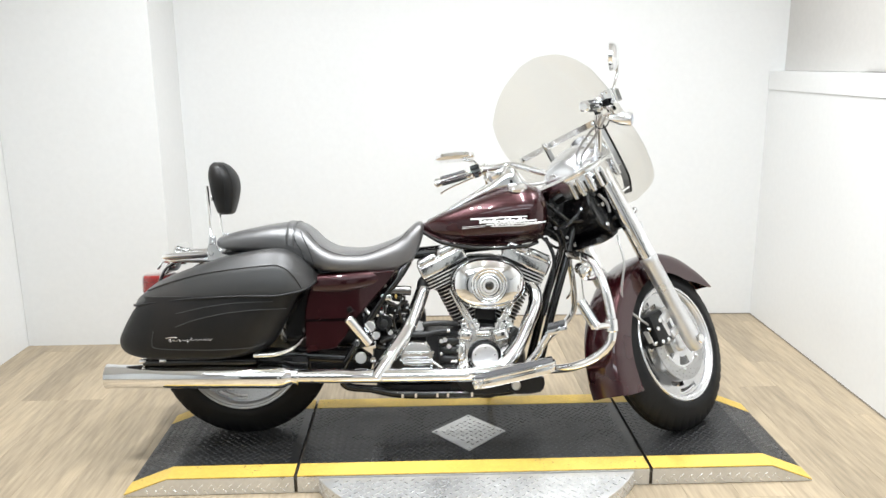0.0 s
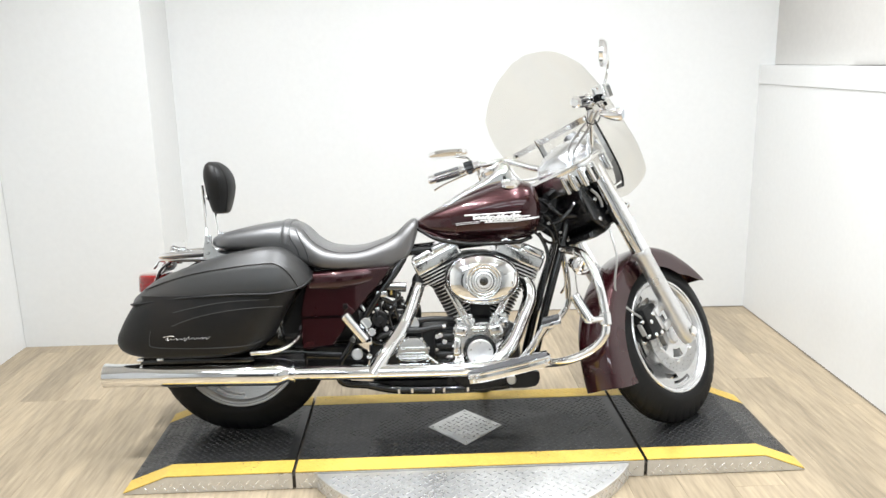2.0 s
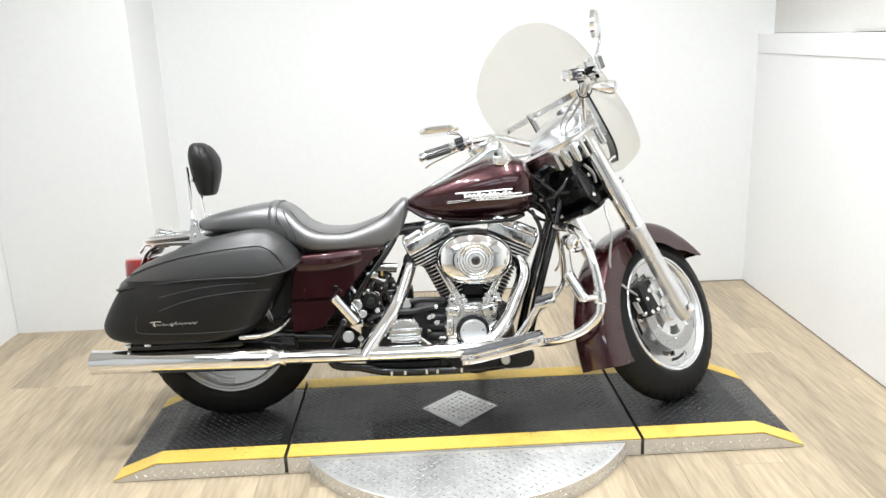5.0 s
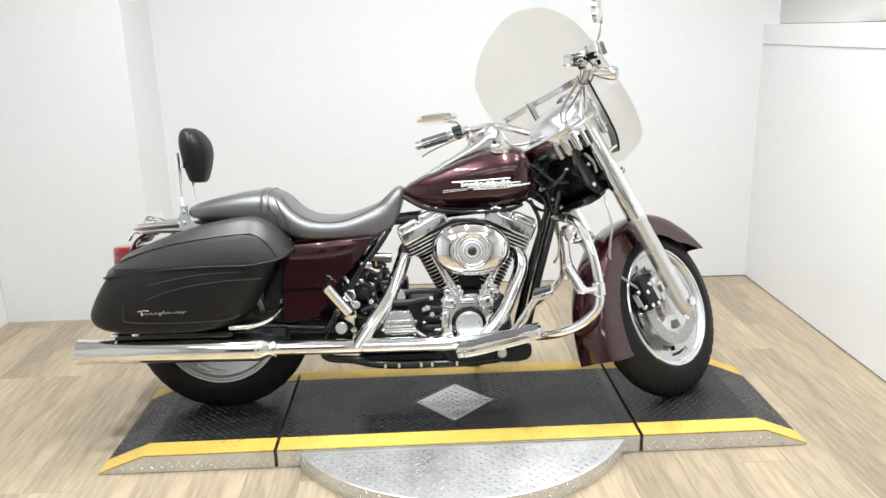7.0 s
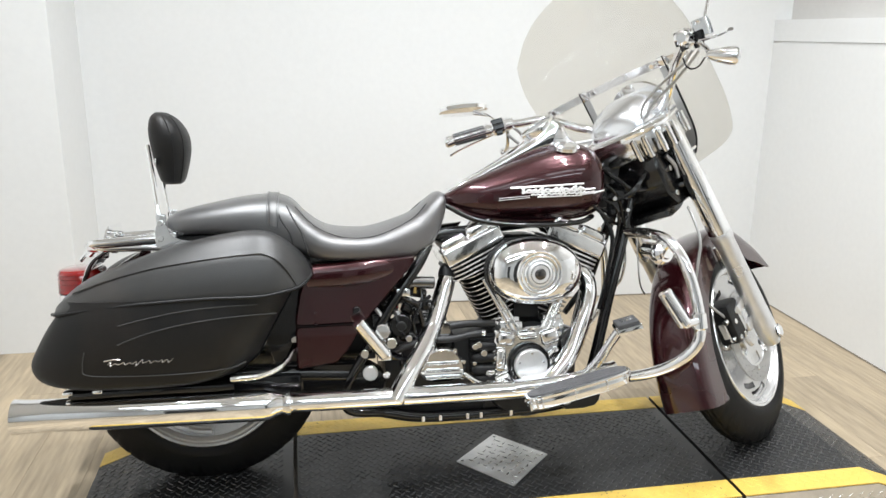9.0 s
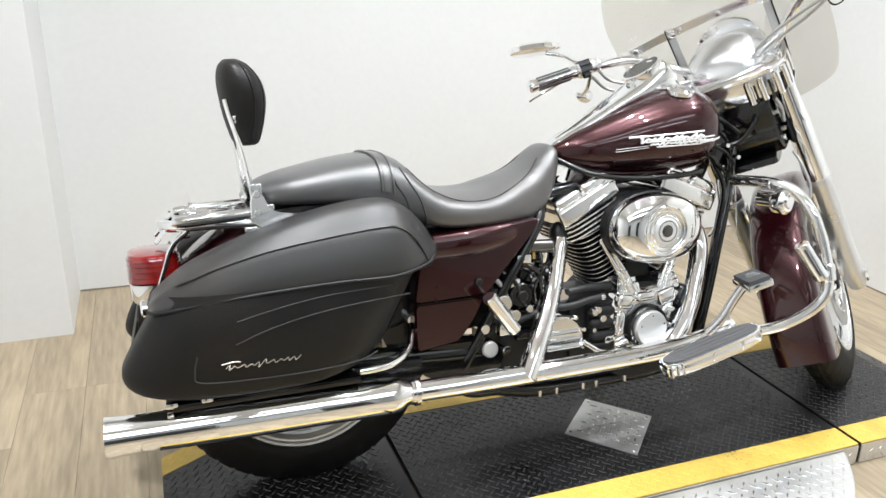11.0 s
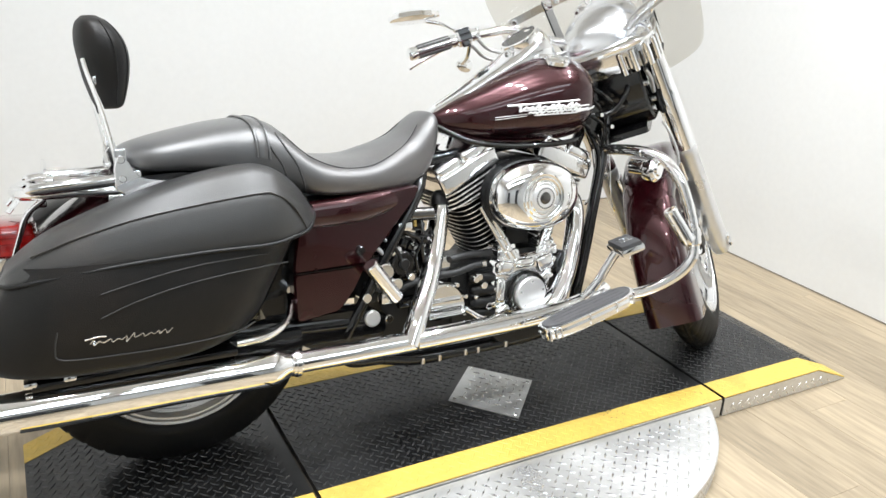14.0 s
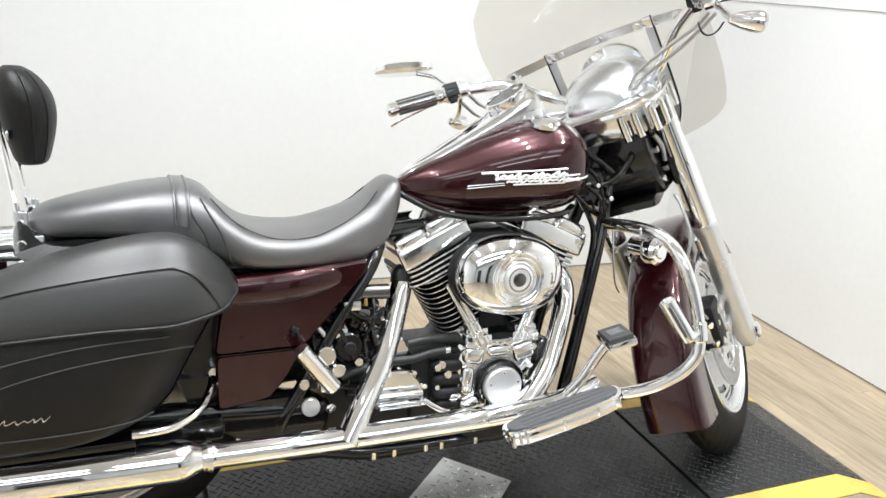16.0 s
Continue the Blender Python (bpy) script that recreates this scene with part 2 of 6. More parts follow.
def tube(bm, keys, r, seg=12, steps=None, flat=1.0):
    """A round bar along a smooth line; r is one radius or one for each key."""
    keys = np.array(keys, float)
    rad = np.full((len(keys), 1), r) if np.isscalar(r) else np.array(r, float)[:, None]
    steps = steps or max(2, (len(keys) - 1) * 8 if len(keys) > 2 else 2)
    line = spline(np.hstack([keys, rad]), steps)
    rings, up = [], Vector((0.31, 0.22, 0.93))
    for i, row in enumerate(line):
        d = Vector(line[min(i + 1, len(line) - 1)][:3] - line[max(i - 1, 0)][:3]).normalized()
        side = d.cross(up).normalized()
        up = side.cross(d).normalized()
        p = Vector(row[:3])
        rings.append([p + (side * math.cos(a) + up * math.sin(a) * flat) * max(row[3], 1e-4) for a in np.linspace(0, math.tau, seg, False)])
    return loft(bm, rings)


def lathe(bm, profile, m=Matrix(), seg=48, shut=True):
    """Turns (radius, along) round the local z of m."""
    rings = [[m @ Vector((r * math.cos(a), r * math.sin(a), h)) for a in np.linspace(0, math.tau, seg, False)] for r, h in profile]
    if shut:
        rings.append(rings[0])
        vs = [[bm.verts.new(p) for p in r] for r in rings[:-1]]
        vs.append(vs[0])
        for a, b in zip(vs, vs[1:]):
            for i in range(seg):
                bm.faces.new((a[i], a[(i + 1) % seg], b[(i + 1) % seg], b[i]))
        return bm
    return loft(bm, rings)


def rod(bm, a, b, r, seg=16, r2=None, edge=0.0):
    """A straight bar with slightly eased ends."""
    a, b = Vector(a), Vector(b)
    d = b - a
    m = Matrix.Translation(a) @ d.to_track_quat("Z", "Y").to_matrix().to_4x4()
    r2 = r if r2 is None else r2
    e = edge or min(r, r2) * 0.18
    L = d.length
    return lathe(bm, [(r - e, 0), (r, e), (r2, L - e), (r2 - e, L)], m, seg, shut=False)


def rbox(bm, centre, size, bevel=0.004, m=Matrix(), seg=2):
    g = bmesh.ops.create_cube(bm, size=1.0)
    for v in g["verts"]:
        v.co = m @ (Vector(centre) + Vector((v.co.x * size[0], v.co.y * size[1], v.co.z * size[2])))
    if bevel:
        es = {e for v in g["verts"] for e in v.link_edges}
        bmesh.ops.bevel(bm, geom=list(es), offset=bevel, segments=seg, profile=0.6, affect="EDGES", clamp_overlap=True)
    return bm


def chaikin(pts, rounds=2):
    pts = [np.array(p, float) for p in pts]
    for _ in range(rounds):
        nxt = []
        for a, b in zip(pts, pts[1:] + pts[:1]):
            nxt += [0.75 * a + 0.25 * b, 0.25 * a + 0.75 * b]
        pts = nxt
    return pts


def fillet(pts, r=0.012, n=4):
    """An outline with its corners rounded by about r, its sides kept straight."""
    pts = [np.array(p, float) for p in pts]
    out = []
    for a, b, c in zip(pts[-1:] + pts[:-1], pts, pts[1:] + pts[:1]):
        p = b + (a - b) * min(0.45, r / np.linalg.norm(a - b))
        q = b + (c - b) * min(0.45, r / np.linalg.norm(c - b))
        out += [(1 - t) ** 2 * p + 2 * t * (1 - t) * b + t * t * q for t in np.linspace(0, 1, n)]
    return out


def plate(bm, outline, y0, y1, bevel=0.003, rounds=2, m=Matrix()):
    """A plate with an (x, z) outline between two y, its corners rounded and its edges eased."""
    o = chaikin(outline, rounds) if rounds else [np.array(p, float) for p in outline]
    c = sum(o) / len(o)
    rings = []
    lo, hi = min(y0, y1), max(y0, y1)
    for y, k in ((lo, bevel), (lo + bevel, 0), (hi - bevel, 0), (hi, bevel)):
        ring = []
        for p in o:
            d = p - c
            q = p - d / max(np.linalg.norm(d), 1e-6) * k
            ring.append(m @ Vector((q[0], y, q[1])))
        rings.append(ring)
    return loft(bm, rings)


def oval(hw, hz, n=2.5, k=32):
    """A rounded section: (across, up)."""
    a = np.linspace(0, math.tau, k, False)
    c, s = np.cos(a), np.sin(a)
    return np.stack([hw * np.sign(c) * np.abs(c) ** (2 / n), hz * np.sign(s) * np.abs(s) ** (2 / n)], 1)


# ---- room ----
def wall(name, x0, y0, x1, y1, z0, z1, thick, material, label):
    """A wall along a line of the plan; its thickness lies to the left of that line."""
    d = Vector((x1 - x0, y1 - y0, 0))
    n = Vector((-d.y, d.x, 0)).normalized() * thick
    bm = bmesh.new()
    foot = [Vector((x0, y0, 0)), Vector((x1, y1, 0)), Vector((x1, y1, 0)) + n, Vector((x0, y0, 0)) + n]
    loft(bm, [[p + Vector((0, 0, z)) for p in foot] for z in (z0, z1)])
    return tagged(part(name, bm, material, sharp=20), label, "wall", kind="structure")


FRONT = -6.5
wall("wall_north", 1.95, 1.566, -1.49, 1.66, 0, CEIL, -0.12, WALL, "plain white painted wall behind the motorcycle")
wall("wall_northwest_return", -1.49, 1.66, -1.49, 1.243, 0, CEIL, -0.12, WALL, "short white return wall beside the step in the back wall")
wall("wall_northwest", -1.492, 1.24, -2.27, 1.24, 0, CEIL, -0.12, WALL, "white painted wall that stands forward of the back wall")
wall("wall_west", -2.27, 1.36, -2.34, -2.4, 0, CEIL, -0.12, WALL, "white painted side wall")
wall("wall_southwest", -2.34, -2.4, -2.40, FRONT, 0, CEIL, -0.12, WALL_FAR, "pale side wall at the far end of the room")
wall("wall_east", 1.69, -2.2, 1.735, 1.70, 0, 1.285, -0.14, WALL, "white painted low side wall under a ledge")
wall("wall_southeast", 1.62, FRONT, 1.69, -2.2, 0, 1.285, -0.14, WALL_FAR, "pale low side wall at the far end of the room")
wall("wall_east_upper", 1.72, FRONT, 1.815, 1.70, 1.388, CEIL, -0.14, WALL_DIM, "upper side wall set back above the ledge, darkened for weak light")
wall("wall_south", -2.52, FRONT, 1.76, FRONT, 0, CEIL, -0.12, WALL_FAR, "pale wall at the far end of the room")
for k, x in enumerate((-1.35, 1.05)):
    bm = bmesh.new()
    rbox(bm, (x, FRONT + 0.024, 1.03), (0.86, 0.04, 2.05), 0.004)
    door = tagged(part("door_%d" % (k + 1), bm, DOOR_DARK, sharp=20), "closed dark grey door in the far wall", "door", kind="structure")
    for dx, w, h, z in ((-0.465, 0.07, 2.12, 1.062), (0.465, 0.07, 2.12, 1.062), (0.0, 0.86, 0.065, 2.0895)):
        bm = bmesh.new()
        rbox(bm, (x + dx, FRONT + 0.03, z), (w, 0.055, h), 0.004)
        part("door_frame", bm, WALL, door)
    bm = bmesh.new()
    rod(bm, (x + 0.35, FRONT + 0.044, 1.0), (x + 0.35, FRONT + 0.085, 1.0), 0.026, 16)
    part("door_knob", bm, CHROME_SOFT, door)
bm = bmesh.new()
d = Vector((1.735 - 1.69, 1.70 + 2.2, 0)).normalized()
n = Vector((d.y, -d.x, 0))
a, b = Vector((1.69, -2.2, 0)) - n * 0.005, Vector((1.735, 1.58, 0)) - n * 0.005
loft(bm, [[p + Vector((0, 0, z)) for p in (a, b, b + n * 0.15, a + n * 0.15)] for z in (1.2865, 1.386)])
tagged(part("trim_east", bm, WALL, sharp=20), "white boxed ledge on top of the low side wall", "trim", kind="structure")
# tapered dark strip in place of the shade behind the ledge
bm = bmesh.new()
rings = []
for y, h in ((0.75, 0.002), (0.0, 0.008), (-2.1, 0.014)):
    x = 1.72 + (1.815 - 1.72) * (y - FRONT) / (1.70 - FRONT) - 0.004
    rings.append([Vector((x - 0.02, y, 1.3865)), Vector((x, y, 1.3865)), Vector((x, y, 1.3865 + h)), Vector((x - 0.02, y, 1.3865 + h))])
loft(bm, rings)
tagged(part("ledge_shade", bm, JOINT_SHADE, sharp=20), "dark strip put in as shade along the ledge back", "trim", kind="structure")
bm = bmesh.new()
rbox(bm, (-0.3, (1.9 + FRONT) / 2, CEIL + 0.06), (4.6, 1.9 - FRONT, 0.12), 0)
tagged(part("ceiling", bm, CEILING, sharp=20), "plain white painted ceiling", "ceiling", kind="structure")

# thin strips coloured as the shade along the foot of the walls
for name, p0, p1, off in (("foot_shade_east", (1.735, 1.57), (1.69, -2.2), 0.006), ("foot_shade_north", (-1.49, 1.66), (1.735, 1.572), 0.004)):
    bm = bmesh.new()
    d = Vector((p1[0] - p0[0], p1[1] - p0[1], 0)).normalized()
    n = Vector((d.y, -d.x, 0)) * off
    q = [Vector((*p0, 0)), Vector((*p1, 0)), Vector((*p1, 0)) + n, Vector((*p0, 0)) + n]
    loft(bm, [[p + Vector((0, 0, z)) for p in q] for z in (0.001, 0.005)])
    tagged(part(name, bm, FOOT_SHADE, sharp=20), "thin strip coloured as the shade at the wall foot", "trim", kind="structure")

# floor slab under the planks
bm = bmesh.new()
rbox(bm, (-0.3, (1.9 + FRONT) / 2, -0.056), (4.6, 1.9 - FRONT, 0.1), 0)
floor = tagged(part("floor", bm, JOINT_SHADE, sharp=20), "pale greyed oak plank floor", "floor", kind="structure")

# ceiling lamps
for k, (x, y) in enumerate(LAMPS):
    lamp = thing("ceiling_light", pose(x, y, CEIL), "slim white ceiling light with two bright bulbs", "lamp", "ceiling lights")
    bm = bmesh.new()
    for sx, sy, w, h in ((0, 0.079, 0.19, 0.02), (0, -0.079, 0.19, 0.02), (0.086, 0, 0.018, 0.138), (-0.086, 0, 0.018, 0.138)):
        rbox(bm, (sx, sy, -0.015), (w, h, 0.03), 0.002)
    part("frame", bm, WALL, lamp)
    for dy in (-0.042, 0.042):
        data = bpy.data.lights.new("bulb_light", "AREA")
        data.shape, data.size, data.energy = "DISK", 0.045, LAMP_W / 2
        data.spread, data.color = radians(140), (0.935, 0.968, 1.0)
        li = new("bulb_light", data)
        li.parent = lamp
        li.matrix_basis = pose(0, dy, -0.012)
# unseen fill panels, added to light the south-facing sides and far walls
for x, y, watts in FILL_PANELS:
    lamp = thing("fill_panel", pose(x, y, CEIL), "added unseen ceiling panel that fills in front light", "lamp", "ceiling panels")
    bm = bmesh.new()
    for sx, sy, w, h in ((0, 0.31, 1.02, 0.02), (0, -0.31, 1.02, 0.02), (0.5, 0, 0.02, 0.6), (-0.5, 0, 0.02, 0.6)):
        rbox(bm, (sx, sy, -0.015), (w, h, 0.03), 0.002)
    part("frame", bm, WALL, lamp)
    data = bpy.data.lights.new("fill_panel_light", "AREA")
    data.shape, data.size, data.size_y, data.energy = "RECTANGLE", 0.98, 0.6, watts
    data.color = (0.82, 0.92, 1.0)
    li = new("fill_panel_light", data)
    li.parent = lamp
    li.matrix_basis = pose(0, 0, -0.012)


# ---- display platform ----
P, YF, YB, BAND = 0.063, -0.303, 0.326, 0.083
SEAMS, BENDS, TIPS = (-0.626, 0.607), (-1.066, 1.034), (-1.217, 1.180)
YI, YJ = YF + BAND, YB - BAND


def bars(bm, spots, length, width, height, place):
    """Raised lozenge bars of a tread plate, in turn one way and the other."""
    for u, v, turn in spots:
        c, s = math.cos(turn), math.sin(turn)
        base = [(-length / 2, 0), (0, -width / 2), (length / 2, 0), (0, width / 2)]
        lo = [place(u + c * p - s * q, v + s * p + c * q, 0) for p, q in base]
        hi = [place(u + 0.6 * (c * p - s * q), v + 0.6 * (s * p + c * q), height) for p, q in base]
        lo, hi = [bm.verts.new(p) for p in lo], [bm.verts.new(p) for p in hi]
        for i in range(4):
            bm.faces.new((lo[i], lo[(i + 1) % 4], hi[(i + 1) % 4], hi[i]))
        bm.faces.new(hi)


def grid(u0, u1, v0, v1, pitch, inside=None):
    """Rows of spots a pitch apart; the bars of each row slant against those of the next."""
    out = []
    for k in range(int((v1 - v0) / pitch)):
        for i in range(int((u1 - u0) / (2 * pitch))):
            u, v = u0 + (2 * i + 0.5 + k % 2) * pitch, v0 + (k + 0.5) * pitch
            if inside is None or inside(u, v):
                out.append((u, v, radians(45) if k % 2 else radians(-45)))
    return out


def deck_z(x):
    """Height of the platform's top over the floor along its length."""
    bend, tip = (BENDS[0], TIPS[0]) if x < 0 else (BENDS[1], TIPS[1])
    return P if abs(x) < abs(bend) else P + (x - bend) / (tip - bend) * (0.006 - P)



table = thing("ramp_platform", Matrix(), "low black tread plate motorcycle platform with yellow edge stripes", "platform")


def slab(name, x0, x1, y0, y1, top, material, lift=0.0, drop=None, label=""):
    """A strip of the platform that follows its ramps."""
    xs = [x0] + [s for s in BENDS if x0 < s < x1] + [x1]
    bm = bmesh.new()
    rings = []
    for x in xs:
        z = deck_z(x) + lift
        low = z - 0.004 if drop is None else drop
        rings.append([(x, y0, min(low, z - 0.002)), (x, y1, min(low, z - 0.002)), (x, y1, z), (x, y0, z)])
    loft(bm, rings)
    return part(name, bm, material, table, label, sharp=12)


G = 0.006
for x0, x1, name in ((TIPS[0], SEAMS[0] - G, "ramp"), (SEAMS[0] + G, SEAMS[1] - G, "centre_deck"), (SEAMS[1] + G, TIPS[1], "ramp")):
    body = slab(name, x0, x1, YF, YB, P, DECK, 0, 0.002, "black tread plate section")
    for y0, y1 in ((YF, YI), (YJ, YB)):
        ob = slab("edge_stripe", x0, x1, y0 - (0.001 if y0 == YF else 0), y1, P, YELLOW, 0.0015, None, "worn yellow painted edge stripe")
    bm = bmesh.new()
    xs = [x for x in (x0, *BENDS, x1) if x0 <= x <= x1]
    loft(bm, [[(x, YF - 0.004, 0.002), (x, YF - 0.0005, 0.002), (x, YF - 0.0005, max(deck_z(x) - 0.004, 0.003)), (x, YF - 0.004, max(deck_z(x) - 0.004, 0.003))] for x in xs])
    part("side_plate", bm, TREAD, table, "bare aluminium tread plate side", sharp=12)
    bm = bmesh.new()
    spots = [s for s in grid(x0 + 0.01, x1 - 0.01, 0.006, P - 0.006, 0.0165) if s[1] < deck_z(s[0]) - 0.016]
    bars(bm, spots, 0.026, 0.006, 0.0012, lambda u, v, h: Vector((u, YF - 0.004 - h, v)))
    tagged(part("side_tread", bm, TREAD_BAR, table), kind="stuff")
    bm = bmesh.new()
    keep = lambda u, v: not (abs(u + 0.010) + abs(v) < 0.160)
    bars(bm, grid(x0 + 0.004, x1 - 0.004, YI, YJ, 0.0145, keep), 0.0265, 0.0066, 0.0018, lambda u, v, h: Vector((u, v, deck_z(u) + h)))
    tagged(part("deck_tread", bm, DECK_BAR, table, "raised tread bars"), kind="stuff")
    for y0, y1 in ((YF, YI), (YJ, YB)):
        bm = bmesh.new()
        bars(bm, grid(x0 + 0.004, x1 - 0.004, y0 + 0.004, y1 - 0.002, 0.0145), 0.026, 0.006, 0.0009, lambda u, v, h: Vector((u, v, deck_z(u) + 0.0015 + h)))
        tagged(part("stripe_tread", bm, YELLOW, table), kind="stuff")
for x in SEAMS:
    bm = bmesh.new()
    rbox(bm, (x, (YF + YB) / 2, P / 2 - 0.006), (2 * G + 0.002, YB - YF - 0.004, P - 0.02), 0)
    part("seam_filler", bm, JOINT_SHADE, table, "dark gap between platform sections")
# bare aluminium diamond let into the middle
bm = bmesh.new()
loft(bm, [[(0.131, 0, z), (-0.003, 0.148, z), (-0.152, 0.004, z), (-0.017, -0.152, z)] for z in (P - 0.002, P + 0.003)])
part("diamond_plate", bm, TREAD, table, "square bare aluminium tread plate set cornerwise")
bm = bmesh.new()
bars(bm, grid(-0.15, 0.15, -0.15, 0.15, 0.0175, lambda u, v: abs(u + 0.010) + abs(v) < 0.127), 0.026, 0.006, 0.0014, lambda u, v, h: Vector((u, v, P + 0.003 + h)))
tagged(part("diamond_tread", bm, TREAD_BAR, table), kind="stuff")
for x, y in ((0.114, 0), (-0.134, 0.003), (-0.004, 0.130), (-0.016, -0.134)):
    bm = bmesh.new()
    lathe(bm, [(0.005, P + 0.0028), (0.005, P + 0.004), (0.003, P + 0.0055)], Matrix.Translation((x, y, 0)), 10, shut=False)
    part("rivet", bm, CHROME_SOFT, table)

# round turntable that the platform stands on
RT = 0.628
disc = thing("turntable", pose(0, 0, 0), "round aluminium tread plate turntable under the platform", "turntable")
bm = bmesh.new()
arc = [(RT * math.cos(a), RT * math.sin(a)) for a in np.linspace(math.pi + math.asin(0.3102 / RT), math.tau - math.asin(0.3102 / RT), 72)]
loft(bm, [[(x * k, y if k == 1 else y + 0.003 * (y < -0.312), z) for x, y in arc] for z, k in ((0.0, 1), (0.0525, 1), (0.0545, 0.996))])
part("top_plate", bm, TREAD, disc, sharp=30)
bm = bmesh.new()
bars(bm, grid(-0.66, 0.66, -0.66, -0.325, 0.0185, lambda u, v: math.hypot(u, v) < RT - 0.014), 0.032, 0.007, 0.0015, lambda u, v, h: Vector((u, v, 0.0545 + h)))
tagged(part("disc_tread", bm, TREAD_BAR, disc), kind="stuff")
bm = bmesh.new()
spots = [(a, 0.012 + 0.02 * j, radians(45 if (i + j) % 2 else -45)) for i, a in enumerate(np.arange(-0.78, 0.78, 0.022)) for j in range(2)]
bars(bm, spots, 0.024, 0.005, 0.001, lambda u, v, h: Vector(((RT + h) * math.sin(u / RT), -(RT + h) * math.cos(u / RT), v + 0.006)))
tagged(part("rim_tread", bm, TREAD_BAR, disc), kind="stuff")


# ---- motorcycle ----
LEANED = pose(0, 0.064, P - 0.003, -8.5)
bike = thing("motorcycle", LEANED, "black cherry touring motorcycle with leather saddlebags, leaning on its stand", "motorcycle")
RAKE, STEER, HUB = radians(28.5), radians(42), Vector((0.764, 0, 0.3055))
_u, _v, _a = Vector((math.cos(RAKE), 0, math.sin(RAKE))), Vector((0, 1, 0)), Vector((-math.sin(RAKE), 0, math.cos(RAKE)))
# the front end's own frame: ahead, left, up along the fork, from the hub; steered to the left
FORK = Matrix([[*(math.cos(STEER) * _u + math.sin(STEER) * _v), 0], [*(-math.sin(STEER) * _u + math.cos(STEER) * _v), 0], [*_a, 0], [0, 0, 0, 1]]).transposed()
FORK = Matrix.Translation(HUB) @ FORK
REAR_HUB = Vector((-0.862, 0, 0.325))
REAR = Matrix.Translation(REAR_HUB)
ACROSS = Matrix.Rotation(radians(90), 4, "X")  # turns local z to -y


SHIFT = Matrix()


def fp(name, bm, material, parent=bike, label="", sharp=38, extra=()):
    """A part of the steered front end."""
    bm.transform(FORK @ SHIFT)
    return part(name, bm, material, parent, label, sharp, extra)


def tyre(m, R=0.330, W=0.068, groove=0.0035, lugs=44):
    """A motorcycle tyre round the local y of m, its tread cut by slanting grooves."""
    bm = bmesh.new()
    prof = []
    for a in np.linspace(-1, 1, 25):
        y = W * a * (1 - 0.06 * a * a)
        prof.append((R - 0.092 * abs(a) ** 2.6, y))
    inner = [(R - 0.108, W * 0.80), (R - 0.112, W * 0.62), (R - 0.112, -W * 0.62), (R - 0.108, -W * 0.80)]
    seg = 352
    rows = []
    for k in range(seg):
        ang = math.tau * k / seg
        row = []
        for j, (r, y) in enumerate(prof):
            lat = abs(y) / W
            cut = ((ang / math.tau * lugs + 1.1 * lat) % 1.0) < 0.22 and 0.12 < lat < 0.72
            cut = cut or abs(lat - 0.10) < 0.03
            row.append((r - (groove if cut else 0), y))
        rows.append(row + inner)
    vs = [[bm.verts.new(m @ Vector((r * math.cos(math.tau * k / seg), y, r * math.sin(math.tau * k / seg)))) for r, y in row] for k, row in enumerate(rows)]
    n = len(vs[0])
    for k in range(seg):
        a, b = vs[k], vs[(k + 1) % seg]
        for j in range(n):
            bm.faces.new((a[j], a[(j + 1) % n], b[(j + 1) % n], b[j]))
    return bm


def ring_disc(bm, m, r0, r1, nr, na, y, holes, dish=0.0, thick=0.004):
    """A flat or dished ring round the local y of m, with the cells that holes(i, j) names left open."""
    def v(i, j, side):
        r = r0 + (r1 - r0) * i / nr
        a = math.tau * j / na
        return m @ Vector((r * math.cos(a), y + dish * ((r - r0) / (r1 - r0)) ** 2 + side * thick, r * math.sin(a)))
    vs = {(i, j, s): bm.verts.new(v(i, j, s)) for i in range(nr + 1) for j in range(na) for s in (0, 1)}
    for i in range(nr):
        for j in range(na):
            if holes(i, j):
                continue
            k = (j + 1) % na
            for s in (0, 1):
                bm.faces.new((vs[i, j, s], vs[i + 1, j, s], vs[i + 1, k, s], vs[i, k, s]))
            for (ai, aj), (bi, bj), (oi, oj) in (((i, j), (i, k), (i - 1, j)), ((i + 1, j), (i + 1, k), (i + 1, j)), ((i, j), (i + 1, j), (i, j - 1)), ((i, k), (i + 1, k), (i, k))):
                if not 0 <= oi < nr or holes(oi, oj % na):
                    bm.faces.new((vs[ai, aj, 0], vs[bi, bj, 0], vs[bi, bj, 1], vs[ai, aj, 1]))
    return bm


